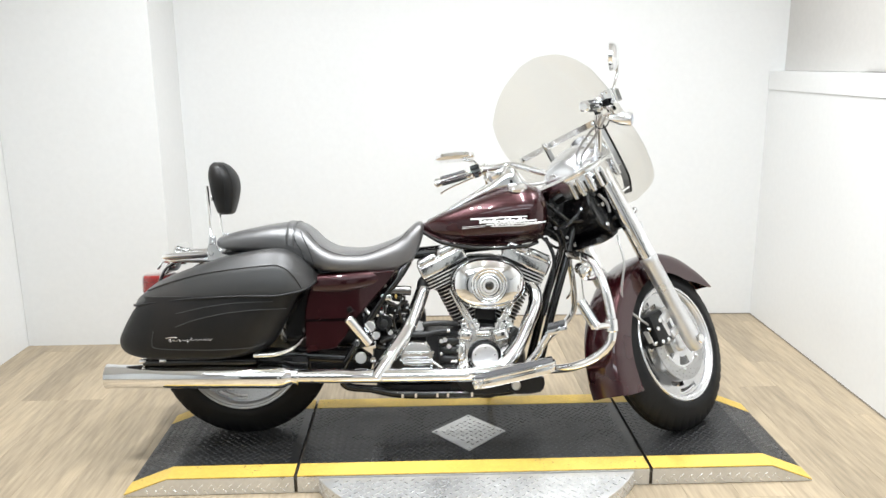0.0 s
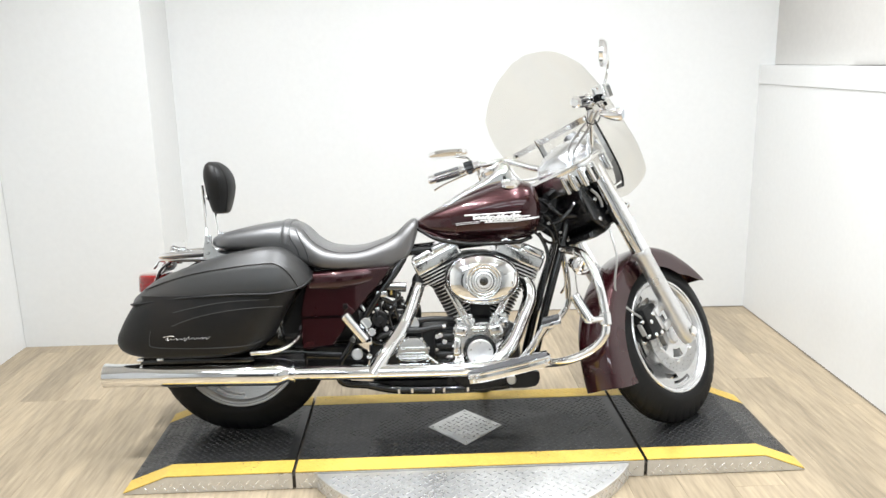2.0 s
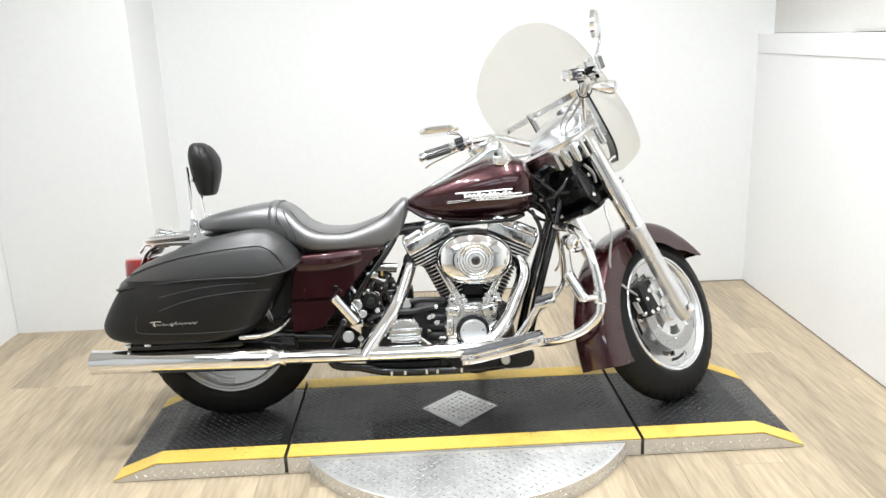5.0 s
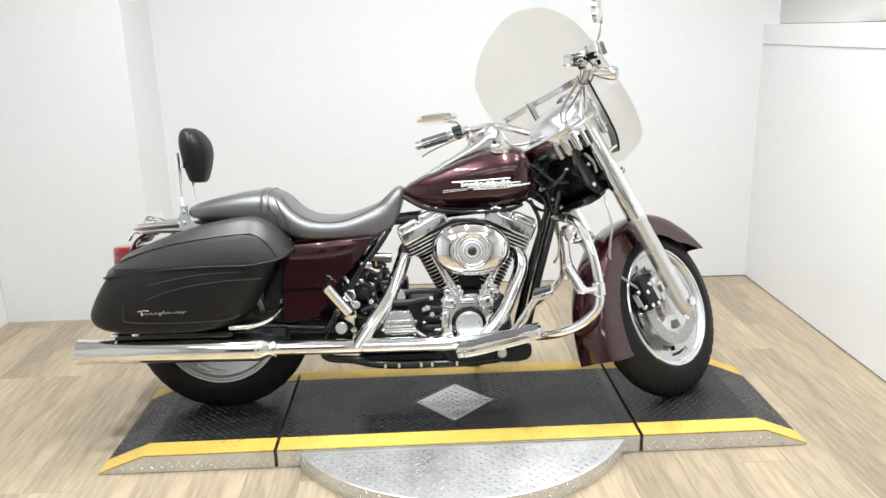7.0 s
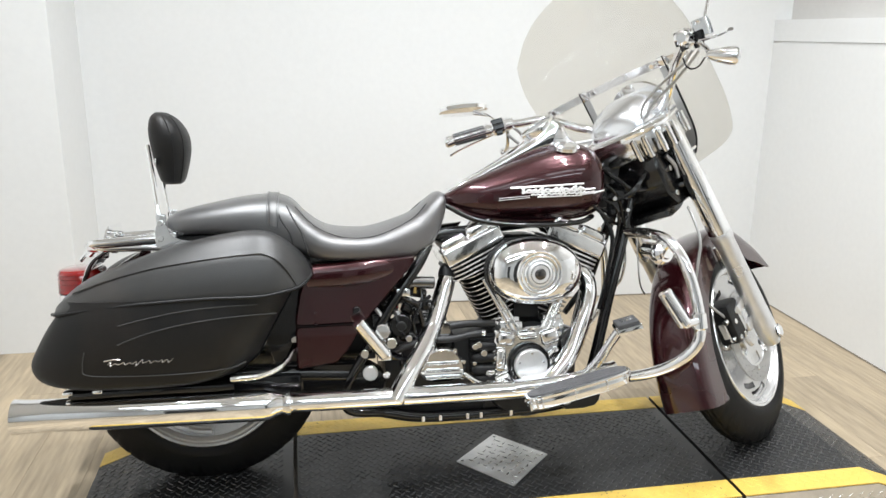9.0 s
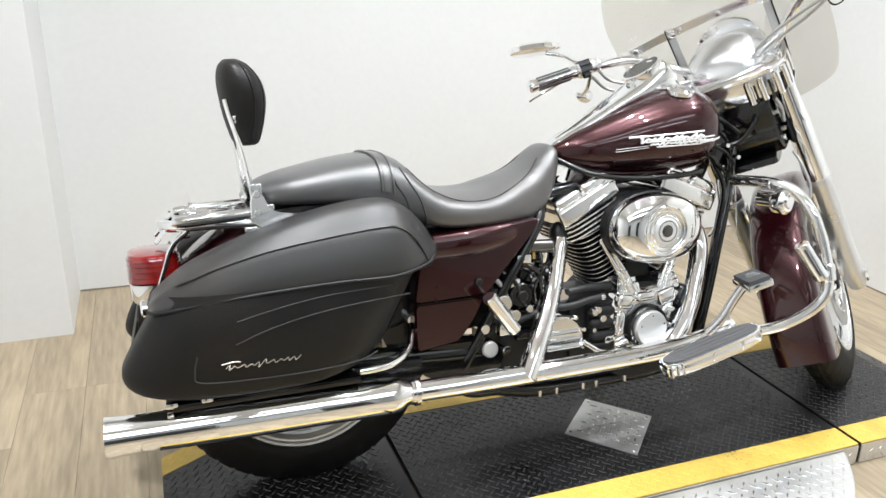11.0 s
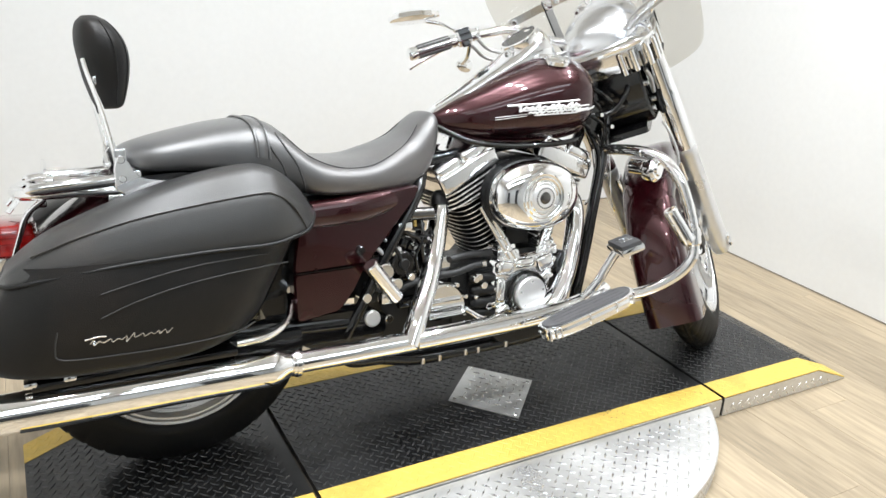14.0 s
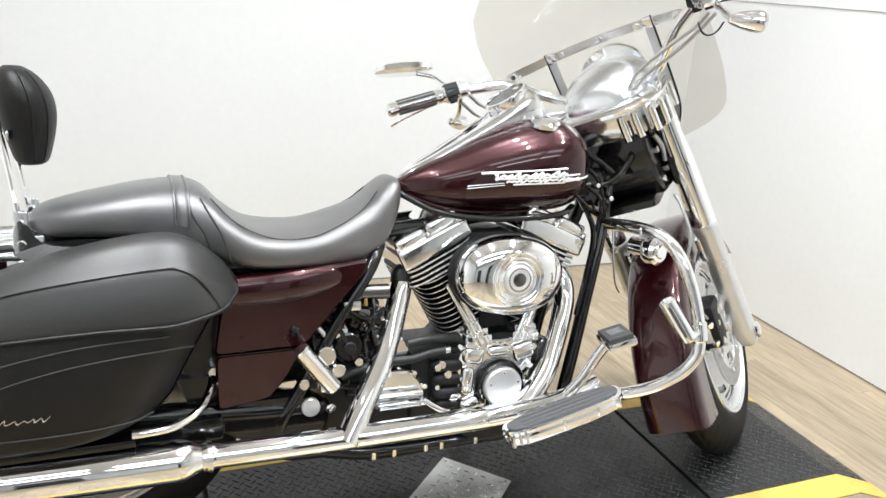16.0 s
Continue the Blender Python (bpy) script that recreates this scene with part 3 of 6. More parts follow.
def wheel(name, m, label, discs):
    """A slotted disc wheel: rim with tyre, brake discs and hub."""
    Y = m @ Matrix.Rotation(radians(90), 4, "X")
    bm = bmesh.new()
    lathe(bm, [(0.222, -0.052), (0.2265, -0.056), (0.2225, -0.0605), (0.2165, -0.0595), (0.2135, -0.053), (0.209, -0.0525), (0.2055, -0.049), (0.199, -0.033), (0.187, -0.03), (0.187, 0.03), (0.199, 0.033), (0.2055, 0.049), (0.209, 0.0525), (0.2135, 0.053), (0.2165, 0.0595), (0.2225, 0.0605), (0.2265, 0.056), (0.222, 0.052), (0.207, 0.03), (0.207, -0.03)], Y, 96)
    def slot(i, j):
        ph = (j / 160 * 5) % 1.0
        return (i in (12, 13) and 0.10 < ph < 0.50) or (i in (15, 16) and 0.30 < ph < 0.78)
    rim = part(name, bm, RIM_METAL, bike, label, sharp=30)
    for s in (-1, 1):
        bm = bmesh.new()
        ring_disc(bm, m, 0.04, 0.2025, 18, 160, s * 0.022, slot, s * 0.016)
        part("wheel_disc", bm, DISC_METAL, rim, "satin slotted wheel disc", sharp=30)
    part("tyre", tyre(m), RUBBER, rim, "black rubber tyre with cut tread", sharp=50)
    bm = bmesh.new()
    lathe(bm, [(0.001, -0.075), (0.03, -0.075), (0.036, -0.07), (0.04, -0.05), (0.04, 0.05), (0.036, 0.07), (0.03, 0.075), (0.001, 0.075)], Y, 40, shut=False)
    part("hub", bm, RIM_METAL, rim)
    for s in discs:
        bm = bmesh.new()
        ring_disc(bm, m, 0.098, 0.146, 9, 180, s * 0.066 - 0.0025, lambda i, j: (i in (2, 6) and j % 9 == 4) or (i == 4 and j % 9 == 0) or (i == 7 and j % 9 == 8), 0, 0.005)
        part("brake_disc", bm, LEVER_GREY, rim, "drilled steel brake disc")
        bm = bmesh.new()
        ring_disc(bm, m, 0.036, 0.1, 6, 120, s * 0.064 - 0.003, lambda i, j: 2 <= i <= 4 and (j % 24) in range(4, 18), 0, 0.006)
        part("disc_carrier", bm, RIM_METAL, rim)
        for k in range(6):
            bm = bmesh.new()
            a = math.tau * k / 6
            rod(bm, (0.105 * math.cos(a), s * 0.06, 0.105 * math.sin(a)), (0.105 * math.cos(a), s * 0.074, 0.105 * math.sin(a)), 0.007, 8)
            bm.transform(m)
            part("disc_bolt", bm, CHROME, rim)
    return rim


wheel("front_wheel", FORK, "polished slotted disc front wheel turned to the left", (-1, 1))
wheel("rear_wheel", REAR, "polished slotted disc rear wheel", (1,))


def fender(R0, half, a0, a1, skirt, n=64, thick=0.003, flare=0.0, beak=0.0, drop=0.0):
    """A mudguard round the local y axis between two angles (degrees); skirt(f) is the depth of its sides along its length."""
    bm = bmesh.new()
    rings = []
    for k in range(n + 1):
        f = k / n
        a = radians(a0 + (a1 - a0) * f)
        dep = skirt(f)
        crown = 0.05 - beak * max(0.0, 1 - f / 0.15)
        R = R0 + flare * max(0.0, (f - 0.5) / 0.5) ** 1.8
        sec = [(-half, R - crown - dep)] + [(-half * 1.0, R - crown - dep * (1 - t)) for t in (0.33, 0.66)]
        for t in np.linspace(0, math.pi, 17):
            sec.append((-half * np.sign(math.cos(t)) * abs(math.cos(t)) ** 0.6, R - crown + crown * math.sin(t) ** 0.7))
        sec += [(half, R - crown - dep * (1 - t)) for t in (0.66, 0.33)] + [(half, R - crown - dep)]
        outer = [(y, r) for y, r in sec]
        inner = [(y * (half - thick) / half, r - (thick if abs(y) < half * 0.98 else 0)) for y, r in sec][::-1]
        turn = radians(drop) * f ** 5 / 0.11
        rings.append([Vector((r * math.cos(a + turn * (R - r)), y, r * math.sin(a + turn * (R - r)))) for y, r in outer + inner])
    return loft(bm, rings)


# front mudguard, from the tip ahead of the fork to low behind the wheel
bm = fender(0.362, 0.079, 10, 175.5, lambda f: 0.05 * min(1, f / 0.18) ** 0.6 * (1 - f) + 0.004 + 0.066 * f ** 2.5, flare=0.082, beak=0.04, drop=7)
ff = fp("front_fender", bm, PAINT, label="black cherry painted deep front fender", sharp=45)
for s in (-1, 1):
    bm = bmesh.new()
    rbox(bm, (0.0, s * 0.100, 0.29), (0.05, 0.018, 0.07), 0.004)
    fp("fender_bracket", bm, CHROME_SOFT, ff, "chrome fender mounting bracket")
    for z in (0.27, 0.31):
        bm = bmesh.new()
        rod(bm, (0.03, s * 0.1, z), (0.03, s * 0.112, z), 0.007, 8)
        fp("bracket_bolt", bm, CHROME, ff)

# fork
for s in (-1, 1):
    bm = bmesh.new()
    Y = s * 0.126
    lathe(bm, [(0.012, -0.045), (0.024, -0.04), (0.031, -0.02), (0.033, 0.02), (0.0315, 0.1), (0.0315, 0.335), (0.034, 0.34), (0.034, 0.36), (0.031, 0.364)], Matrix.Translation((0.0, Y, 0)), 28, shut=False)
    fp("fork_slider", bm, ALU_PALE, label="bright satin aluminium lower fork leg")
    bm = bmesh.new()
    lathe(bm, [(0.024, 0.36), (0.0345, 0.362), (0.0345, 0.56), (0.032, 0.57), (0.032, 0.718), (0.029, 0.73), (0.012, 0.734)], Matrix.Translation((0.0, Y, 0)), 28, shut=False)
    fp("fork_cover", bm, CHROME, label="chrome upper fork cover")
    bm = bmesh.new()
    rod(bm, (0.0, s * 0.095, -0.004), (0.0, s * 0.154, -0.004), 0.018, 16)
    rod(bm, (0.0, s * 0.154, -0.004), (0.0, s * 0.167, -0.004), 0.022, 6)
    fp("axle_nut", bm, CHROME, label="chrome axle nut cover")
    bm = bmesh.new()
    rbox(bm, (-0.112, s * 0.072, 0.096), (0.088, 0.062, 0.125), 0.014, Matrix.Rotation(radians(8), 4, "Y"))
    cal = fp("brake_caliper", bm, CRINKLE, label="black brake caliper with bright bolts")
    bm = bmesh.new()
    rbox(bm, (-0.072, s * 0.098, 0.103), (0.026, 0.012, 0.085), 0.005)
    fp("caliper_bridge", bm, ALU_PALE, cal)
    for z, u in ((0.068, -0.13), (0.118, -0.12), (0.136, -0.09), (0.058, -0.095)):
        bm = bmesh.new()
        rod(bm, (u, s * 0.094, z), (u, s * 0.106, z), 0.009, 8)
        fp("caliper_bolt", bm, CHROME, cal)
    for v, z in ((0.052, 0.143), (0.09, 0.138), (0.055, 0.058), (0.088, 0.078)):
        bm = bmesh.new()
        rod(bm, (-0.15, s * v, z), (-0.164, s * v, z), 0.0085, 8)
        fp("caliper_bolt", bm, CHROME, cal)
    bm = bmesh.new()
    rbox(bm, (-0.157, s * 0.074, 0.108), (0.008, 0.02, 0.05), 0.003)
    fp("caliper_plate", bm, ALU, cal)
    bm = bmesh.new()
    rbox(bm, (-0.045, s * 0.104, 0.133), (0.07, 0.014, 0.03), 0.006)
    rbox(bm, (-0.04, s * 0.104, 0.063), (0.06, 0.014, 0.03), 0.006)
    fp("caliper_mount", bm, ALU_PALE, cal)
    bm = bmesh.new()
    rbox(bm, (0.05, Y - s * 0.004, 0.47), (0.024, 0.02, 0.03), 0.004)
    fp("fork_reflector", bm, CHROME_SOFT)
    bm = bmesh.new()
    rod(bm, (0.03, Y, 0.53), (0.062, Y, 0.53), 0.007, 10)
    rod(bm, (0.062, Y, 0.53), (0.07, Y, 0.53), 0.012, 10)
    fp("windshield_stud", bm, CHROME)
# brake hose, from under the trees round to the caliper
bm = bmesh.new()
tube(bm, [(0.545, -0.12, 0.745), (0.545, -0.15, 0.718), (0.555, -0.18, 0.65), (0.549, -0.18, 0.575), (0.550, -0.175, 0.525), (0.574, -0.17, 0.478), (0.612, -0.165, 0.443), (0.66, -0.15, 0.41)], 0.0042, 10, 44)
part("brake_hose", bm, CABLE, bike, "thin pale brake hose")

# trees, headlamp nacelle
SHIFT = Matrix.Translation((0.007, -0.007, 0.018))
bm = bmesh.new()
plate(bm, [(-0.125, 0.50), (0.03, 0.47), (0.04, 0.555), (-0.02, 0.685), (-0.115, 0.685)], -0.085, 0.085, 0.006, 1)
fp("steering_head_shroud", bm, BLACK, label="gloss black lower fork shroud")
bm = bmesh.new()
plate(bm, [(-0.15, 0.478), (-0.02, 0.462), (0.01, 0.49), (-0.14, 0.512)], -0.06, 0.09, 0.006, 1)
fp("lower_tree", bm, BLACK)
for v, w, u in ((-0.088, 0.60, -0.06), (-0.088, 0.53, -0.02), (-0.088, 0.53, -0.09)):
    bm = bmesh.new()
    rod(bm, (u, v + 0.004, w), (u, v - 0.006, w), 0.009, 8)
    fp("shroud_bolt", bm, CHROME_SOFT)
bm = bmesh.new()
tube(bm, [(-0.05, -0.095, 0.56), (-0.045, -0.1, 0.6), (-0.06, -0.095, 0.64)], 0.006, 8)
fp("shroud_cable", bm, LEVER_GREY)
# chrome collar round the forks, fluted where the covers meet
bm = bmesh.new()
sec = []
for w, k in ((0.672, 0.97), (0.676, 1.0), (0.735, 1.0), (0.742, 0.97)):
    ring = []
    for t in np.linspace(0, math.tau, 56, False):
        c, s_ = math.cos(t), math.sin(t)
        x = -0.025 + 0.10 * np.sign(c) * abs(c) ** 0.7 * k
        y = 0.148 * np.sign(s_) * abs(s_) ** 0.6 * k
        ring.append(Vector((x, y, w)))
    sec.append(ring)
loft(bm, sec)
nac = fp("nacelle_collar", bm, CHROME_SOFT, label="chrome headlamp nacelle collar")
bm = bmesh.new()
sec = []
for w, k in ((0.737, 0.98), (0.741, 1.13), (0.749, 1.14), (0.7535, 1.10), (0.757, 0.95)):
    ring = []
    for t in np.linspace(0, math.tau, 56, False):
        c, s_ = math.cos(t), math.sin(t)
        ring.append(Vector((-0.030 + 0.10 * np.sign(c) * abs(c) ** 0.7 * k, 0.140 * np.sign(s_) * abs(s_) ** 0.6 * k, w)))
    sec.append(ring)
loft(bm, sec)
fp("collar_flange", bm, CHROME, nac, "polished flange round the nacelle foot")
for u, v in ((-0.118, -0.085), (-0.105, -0.125), (-0.075, -0.142), (-0.045, -0.147), (0.045, -0.145), (0.065, -0.125), (-0.125, -0.052)):
    bm = bmesh.new()
    lathe(bm, [(0.004, 0.662), (0.0095, 0.665), (0.0105, 0.70), (0.0095, 0.728), (0.004, 0.732)], Matrix.Translation((u, v, 0)), 14, shut=False)
    fp("nacelle_flute", bm, CHROME, nac)
# black bars put in for the dark recesses between the flutes
for u, v in ((-0.112, -0.106), (-0.09, -0.136), (-0.06, -0.1475), (-0.1225, -0.068)):
    bm = bmesh.new()
    rbox(bm, (u, v, 0.69), (0.007, 0.006, 0.05), 0.001)
    fp("flute_recess_bar", bm, BLACK, nac)
# domed nacelle with the headlamp in its face
bm = bmesh.new()
rings = []
for x, hw, lo, hi in spline([(-0.108, 0.02, 0.725, 0.742), (-0.098, 0.068, 0.715, 0.778), (-0.066, 0.098, 0.70, 0.812), (0.0, 0.112, 0.66, 0.834), (0.06, 0.112, 0.65, 0.834), (0.11, 0.102, 0.66, 0.826), (0.125, 0.096, 0.665, 0.822)], 26):
    rings.append([Vector((x, p[0], (lo + hi) / 2 + p[1])) for p in oval(hw, (hi - lo) / 2, 2.3, 36)])
loft(bm, rings)
fp("headlamp_nacelle", bm, DOME, label="domed chrome headlamp nacelle")
bm = bmesh.new()
lathe(bm, [(0.06, 0.118), (0.098, 0.124), (0.1, 0.134), (0.092, 0.142), (0.085, 0.136)], Matrix.Translation((0, 0, 0.752)) @ Matrix.Rotation(radians(90), 4, "Y"), 40)
fp("headlamp_ring", bm, CHROME)
bm = bmesh.new()
lathe(bm, [(0.0005, 0.15), (0.04, 0.147), (0.08, 0.138), (0.08, 0.132), (0.0005, 0.132)], Matrix.Translation((0, 0, 0.752)) @ Matrix.Rotation(radians(90), 4, "Y"), 32, shut=False)
fp("headlamp_lens", bm, GLASS, label="clear headlamp lens")

# windshield
def shield_u(v):
    return 0.142 - 1.15 * v * v


def shield_lean(w):
    """How far the sheet leans back, up its height."""
    return -0.05 * (w - 0.75) ** 2 * 2 - 0.16 * (max(w, 0.72) - 0.86)


def shield_half(w):
    t = np.interp(w, [0.53, 0.54, 0.555, 0.575, 0.60, 0.66, 0.74, 0.86, 0.98, 1.06, 1.12, 1.16, 1.185, 1.2], [0.07, 0.12, 0.165, 0.21, 0.245, 0.271, 0.281, 0.289, 0.288, 0.264, 0.212, 0.157, 0.10, 0.02])
    return float(t)


bm = bmesh.new()
rows = []
ws = np.concatenate([np.linspace(0.53, 0.62, 12), np.linspace(0.64, 1.04, 18), np.linspace(1.06, 1.2, 16)])
halves = np.convolve(np.pad([shield_half(w) for w in ws], 2, mode="edge"), [0.1, 0.2, 0.4, 0.2, 0.1], "valid")
for w, h in zip(ws, halves):
    rows.append([Vector((shield_u(v) + shield_lean(w), v, w)) for v in np.linspace(-h, h, 29)])
front = [[bm.verts.new(p) for p in r] for r in rows]
back = [[bm.verts.new(p - Vector((0.0035, 0, 0))) for p in r] for r in rows]
R_, C_ = len(rows), 29
for i in range(R_ - 1):
    for j in range(C_ - 1):
        bm.faces.new((front[i][j], front[i][j + 1], front[i + 1][j + 1], front[i + 1][j]))
        bm.faces.new((back[i][j], back[i + 1][j], back[i + 1][j + 1], back[i][j + 1]))
for i in range(R_ - 1):
    for j in (0, C_ - 1):
        bm.faces.new((front[i][j], front[i + 1][j], back[i + 1][j], back[i][j]))
for j in range(C_ - 1):
    for i in (0, R_ - 1):
        bm.faces.new((front[i][j], front[i][j + 1], back[i][j + 1], back[i][j]))
shield = fp("windshield", bm, SHIELD, label="clear smoked acrylic windshield", sharp=60)
shield.visible_shadow = False
# cross strap and the two dark uprights behind it
bm = bmesh.new()
rings = []
for v in np.linspace(-0.235, 0.256, 25):
    u = shield_u(v) - 0.012
    rings.append([Vector((u, v, 0.862)), Vector((u - 0.004, v, 0.862)), Vector((u - 0.004, v, 0.886)), Vector((u, v, 0.886))])
loft(bm, rings)
fp("windshield_strap", bm, CHROME_SOFT, shield, "flat chrome strap across the windshield")
for v in (-0.21, -0.1, 0.0, 0.11, 0.24):
    bm = bmesh.new()
    rod(bm, (shield_u(v) - 0.014, v, 0.874), (shield_u(v) - 0.024, v, 0.874), 0.008, 10)
    fp("strap_bolt", bm, CHROME, shield)
for s in (-1, 1):
    u = shield_u(0.15) - 0.016
    rings, edge = [], []
    for w, vo, vi in spline([(0.892, 0.147, 0.126), (0.80, 0.147, 0.126), (0.72, 0.146, 0.122), (0.65, 0.142, 0.112), (0.61, 0.13, 0.098), (0.575, 0.11, 0.08)], 20):
        a, b = Vector((shield_u(vo) - 0.02, s * vo, w)), Vector((shield_u(vi) - 0.026, s * vi, w))
        t = Vector((0.003, 0, 0))
        rings.append([a, b, b - t, a - t])
        o = Vector((0, s * 0.0035, 0))
        edge.append([a + t, a + t + o, a - 2 * t + o, a - 2 * t])
    bm = bmesh.new()
    loft(bm, rings)
    fp("windshield_upright", bm, GREY_STEEL, shield, "flat steel windshield upright")
    bm = bmesh.new()
    loft(bm, edge)
    fp("edge_rubber", bm, RUBBER, shield, "black rubber edging")
    bm = bmesh.new()
    rbox(bm, (shield_u(0.14) - 0.022, s * 0.138, 0.876), (0.012, 0.03, 0.03), 0.005)
    fp("strap_clamp", bm, CHROME, shield)
    bm = bmesh.new()
    rod(bm, (u - 0.05, s * 0.115, 0.60), (u - 0.012, s * 0.125, 0.60), 0.006, 10)
    fp("shield_mount", bm, CHROME, shield)
    bm = bmesh.new()
    rod(bm, (u - 0.05, s * 0.115, 0.69), (u - 0.004, s * 0.135, 0.69), 0.006, 10)
    fp("shield_mount", bm, CHROME, shield)

# handlebar and its controls, left and right
BAR_L = [(0.04, 0.0, 0.742), (0.03, 0.085, 0.755), (0.008, 0.15, 0.80), (-0.028, 0.225, 0.875), (-0.065, 0.29, 0.905), (-0.112, 0.354, 0.930), (-0.212, 0.464, 0.964)]
BAR_R = [(0.04, 0.0, 0.742), (0.03, -0.07, 0.748), (0.0, -0.135, 0.772), (-0.026, -0.19, 0.827), (-0.055, -0.24, 0.878), (-0.115, -0.315, 0.932), (-0.227, -0.345, 0.95)]
for side, keys in ((1, BAR_L), (-1, BAR_R)):
    K = [Vector(k) for k in keys]
    bm = bmesh.new()
    tube(bm, keys, 0.0135, 16, 44)
    bar = fp("handlebar", bm, CHROME, label="bent chrome handlebar")
    d = (K[-1] - K[-2]).normalized()
    up = (Vector((0.35, 0, 1)) - d * d.dot(Vector((0.35, 0, 1)))).normalized()
    ahead = d.cross(up) * (1 if side < 0 else -1)
    ahead = ahead if ahead.x > 0 else -ahead
    L = (K[-1] - K[-2]).length
    bm = bmesh.new()
    M = Matrix.Translation(K[-2] + d * 0.018) @ d.to_track_quat("Z", "Y").to_matrix().to_4x4()
    lathe(bm, [(0.014, 0), (0.019, 0.002), (0.019, 0.012), (0.0165, 0.016), (0.0165, L - 0.024), (0.0185, L - 0.02), (0.0185, L - 0.006), (0.012, L)], M, 24, shut=False)
    fp("hand_grip", bm, CHROME, bar, "chrome hand grip with black rubber bands")
    for k in range(8):
        a = math.tau * k / 8
        bm = bmesh.new()
        o = M @ Vector((0.0165 * math.cos(a), 0.0165 * math.sin(a), 0.02))
        q = M @ Vector((0.0165 * math.cos(a), 0.0165 * math.sin(a), L - 0.03))
        rod(bm, o, q, 0.0036, 6)
        fp("rubber_band", bm, RUBBER_PAD, bar)
    base = K[-2] + d * 0.0
    F = Matrix([[*d, 0], [*ahead, 0], [*up, 0], [0, 0, 0, 1]]).transposed()
    F = Matrix.Translation(base) @ F
    bm = bmesh.new()
    H = Matrix.Translation(base) @ d.to_track_quat("Z", "Y").to_matrix().to_4x4()
    lathe(bm, [(0.012, -0.030), (0.021, -0.028), (0.0245, -0.020), (0.0245, -0.007), (0.022, -0.005), (0.022, -0.003), (0.0245, -0.001), (0.0245, 0.010), (0.020, 0.014)], H, 24, shut=False)
    fp("switch_housing", bm, CHROME, bar, "chrome switch housing")
    for q in ((-0.014, -0.018, 0.014), (0.004, -0.018, 0.014), (-0.014, -0.022, -0.004), (0.004, -0.022, -0.004), (-0.005, -0.014, -0.019)):
        bm = bmesh.new()
        rbox(bm, q, (0.012, 0.013, 0.012), 0.003, F)
        fp("switch", bm, BLACK, bar)
    bm = bmesh.new()
    lathe(bm, [(0.012, -0.058), (0.0175, -0.056), (0.019, -0.05), (0.019, -0.032), (0.0175, -0.027), (0.012, -0.026)], H, 20, shut=False)
    ball = [F @ Vector(p) for p in ((-0.042, 0.008, 0.004), (-0.044, 0.03, 0.008), (-0.03, 0.044, 0.004))]
    tube(bm, ball, [0.013, 0.012, 0.009], 12, 14)
    if side < 0:
        tube(bm, [F @ Vector(p) for p in ((-0.058, 0.03, 0.022), (-0.05, 0.03, 0.024), (-0.012, 0.034, 0.024), (-0.004, 0.034, 0.022))], [0.008, 0.015, 0.015, 0.008], 14, 16)
    fp("lever_perch", bm, CHROME, bar, "chrome lever perch")
    if side < 0:
        bm = bmesh.new()
        rbox(bm, (-0.034, 0.040, 0.012), (0.062, 0.032, 0.030), 0.007, F, 3)
        fp("fluid_reservoir", bm, CHROME, bar, "chrome brake fluid reservoir")
        bm = bmesh.new()
        rbox(bm, (-0.034, 0.040, 0.0305), (0.064, 0.034, 0.006), 0.002, F)
        fp("reservoir_lid", bm, CHROME_SOFT, bar)
        for du, dv, dw, sx in ((-0.070, 0.036, 0.008, 0.016), (-0.052, 0.020, -0.020, 0.020), (0.006, 0.030, -0.006, 0.014)):
            bm = bmesh.new()
            rbox(bm, (du, dv, dw), (sx, 0.018, 0.018), 0.004, F)
            fp("banjo_block", bm, BLACK, bar, "small black fitting")
    for q in ((-0.043, 0.024, 0.02), (-0.03, 0.02, -0.014), (-0.052, -0.012, 0.01), (-0.01, 0.0, 0.022), (-0.052, -0.008, -0.014)):
        bm = bmesh.new()
        c = F @ Vector(q)
        rod(bm, c - up * 0.004, c + up * 0.005, 0.0055, 10)
        fp("clamp_bolt", bm, CHROME, bar)
    bm = bmesh.new()
    to_fork = (FORK @ SHIFT).inverted()
    lev = [to_fork @ Vector(p) for p in ((0.45, -0.345, 1.195), (0.462, -0.40, 1.197), (0.452, -0.46, 1.196), (0.434, -0.51, 1.194), (0.424, -0.535, 1.194))] if side < 0 else [F @ Vector(p) for p in ((-0.05, 0.045, 0.0), (-0.01, 0.066, -0.004), (0.06, 0.062, -0.014), (0.125, 0.052, -0.026), (0.16, 0.06, -0.034))]
    tube(bm, lev, [0.008, 0.007, 0.0065, 0.006, 0.007], 10, 26, 0.6)
    fp("lever", bm, CHROME, bar, "chrome hand lever")
    # bullet indicator under the perch
    bm = bmesh.new()
    inv = (FORK @ SHIFT).inverted()
    o = inv @ (Vector((0.09, 0.285, 0.915)) if side > 0 else Vector((0.461, -0.386, 1.153)))
    ax = (inv.to_3x3() @ (Vector((0.75, 0.65, -0.05)) if side > 0 else Vector((0.9, -0.43, -0.09)))).normalized()
    B = Matrix.Translation(o) @ ax.to_track_quat("Z", "Y").to_matrix().to_4x4()
    lathe(bm, [(0.002, -0.014), (0.009, -0.011), (0.0145, 0.002), (0.0195, 0.02), (0.0228, 0.038), (0.0235, 0.05), (0.0228, 0.059), (0.0195, 0.0645), (0.017, 0.063), (0.001, 0.06)], B, 28, shut=False)
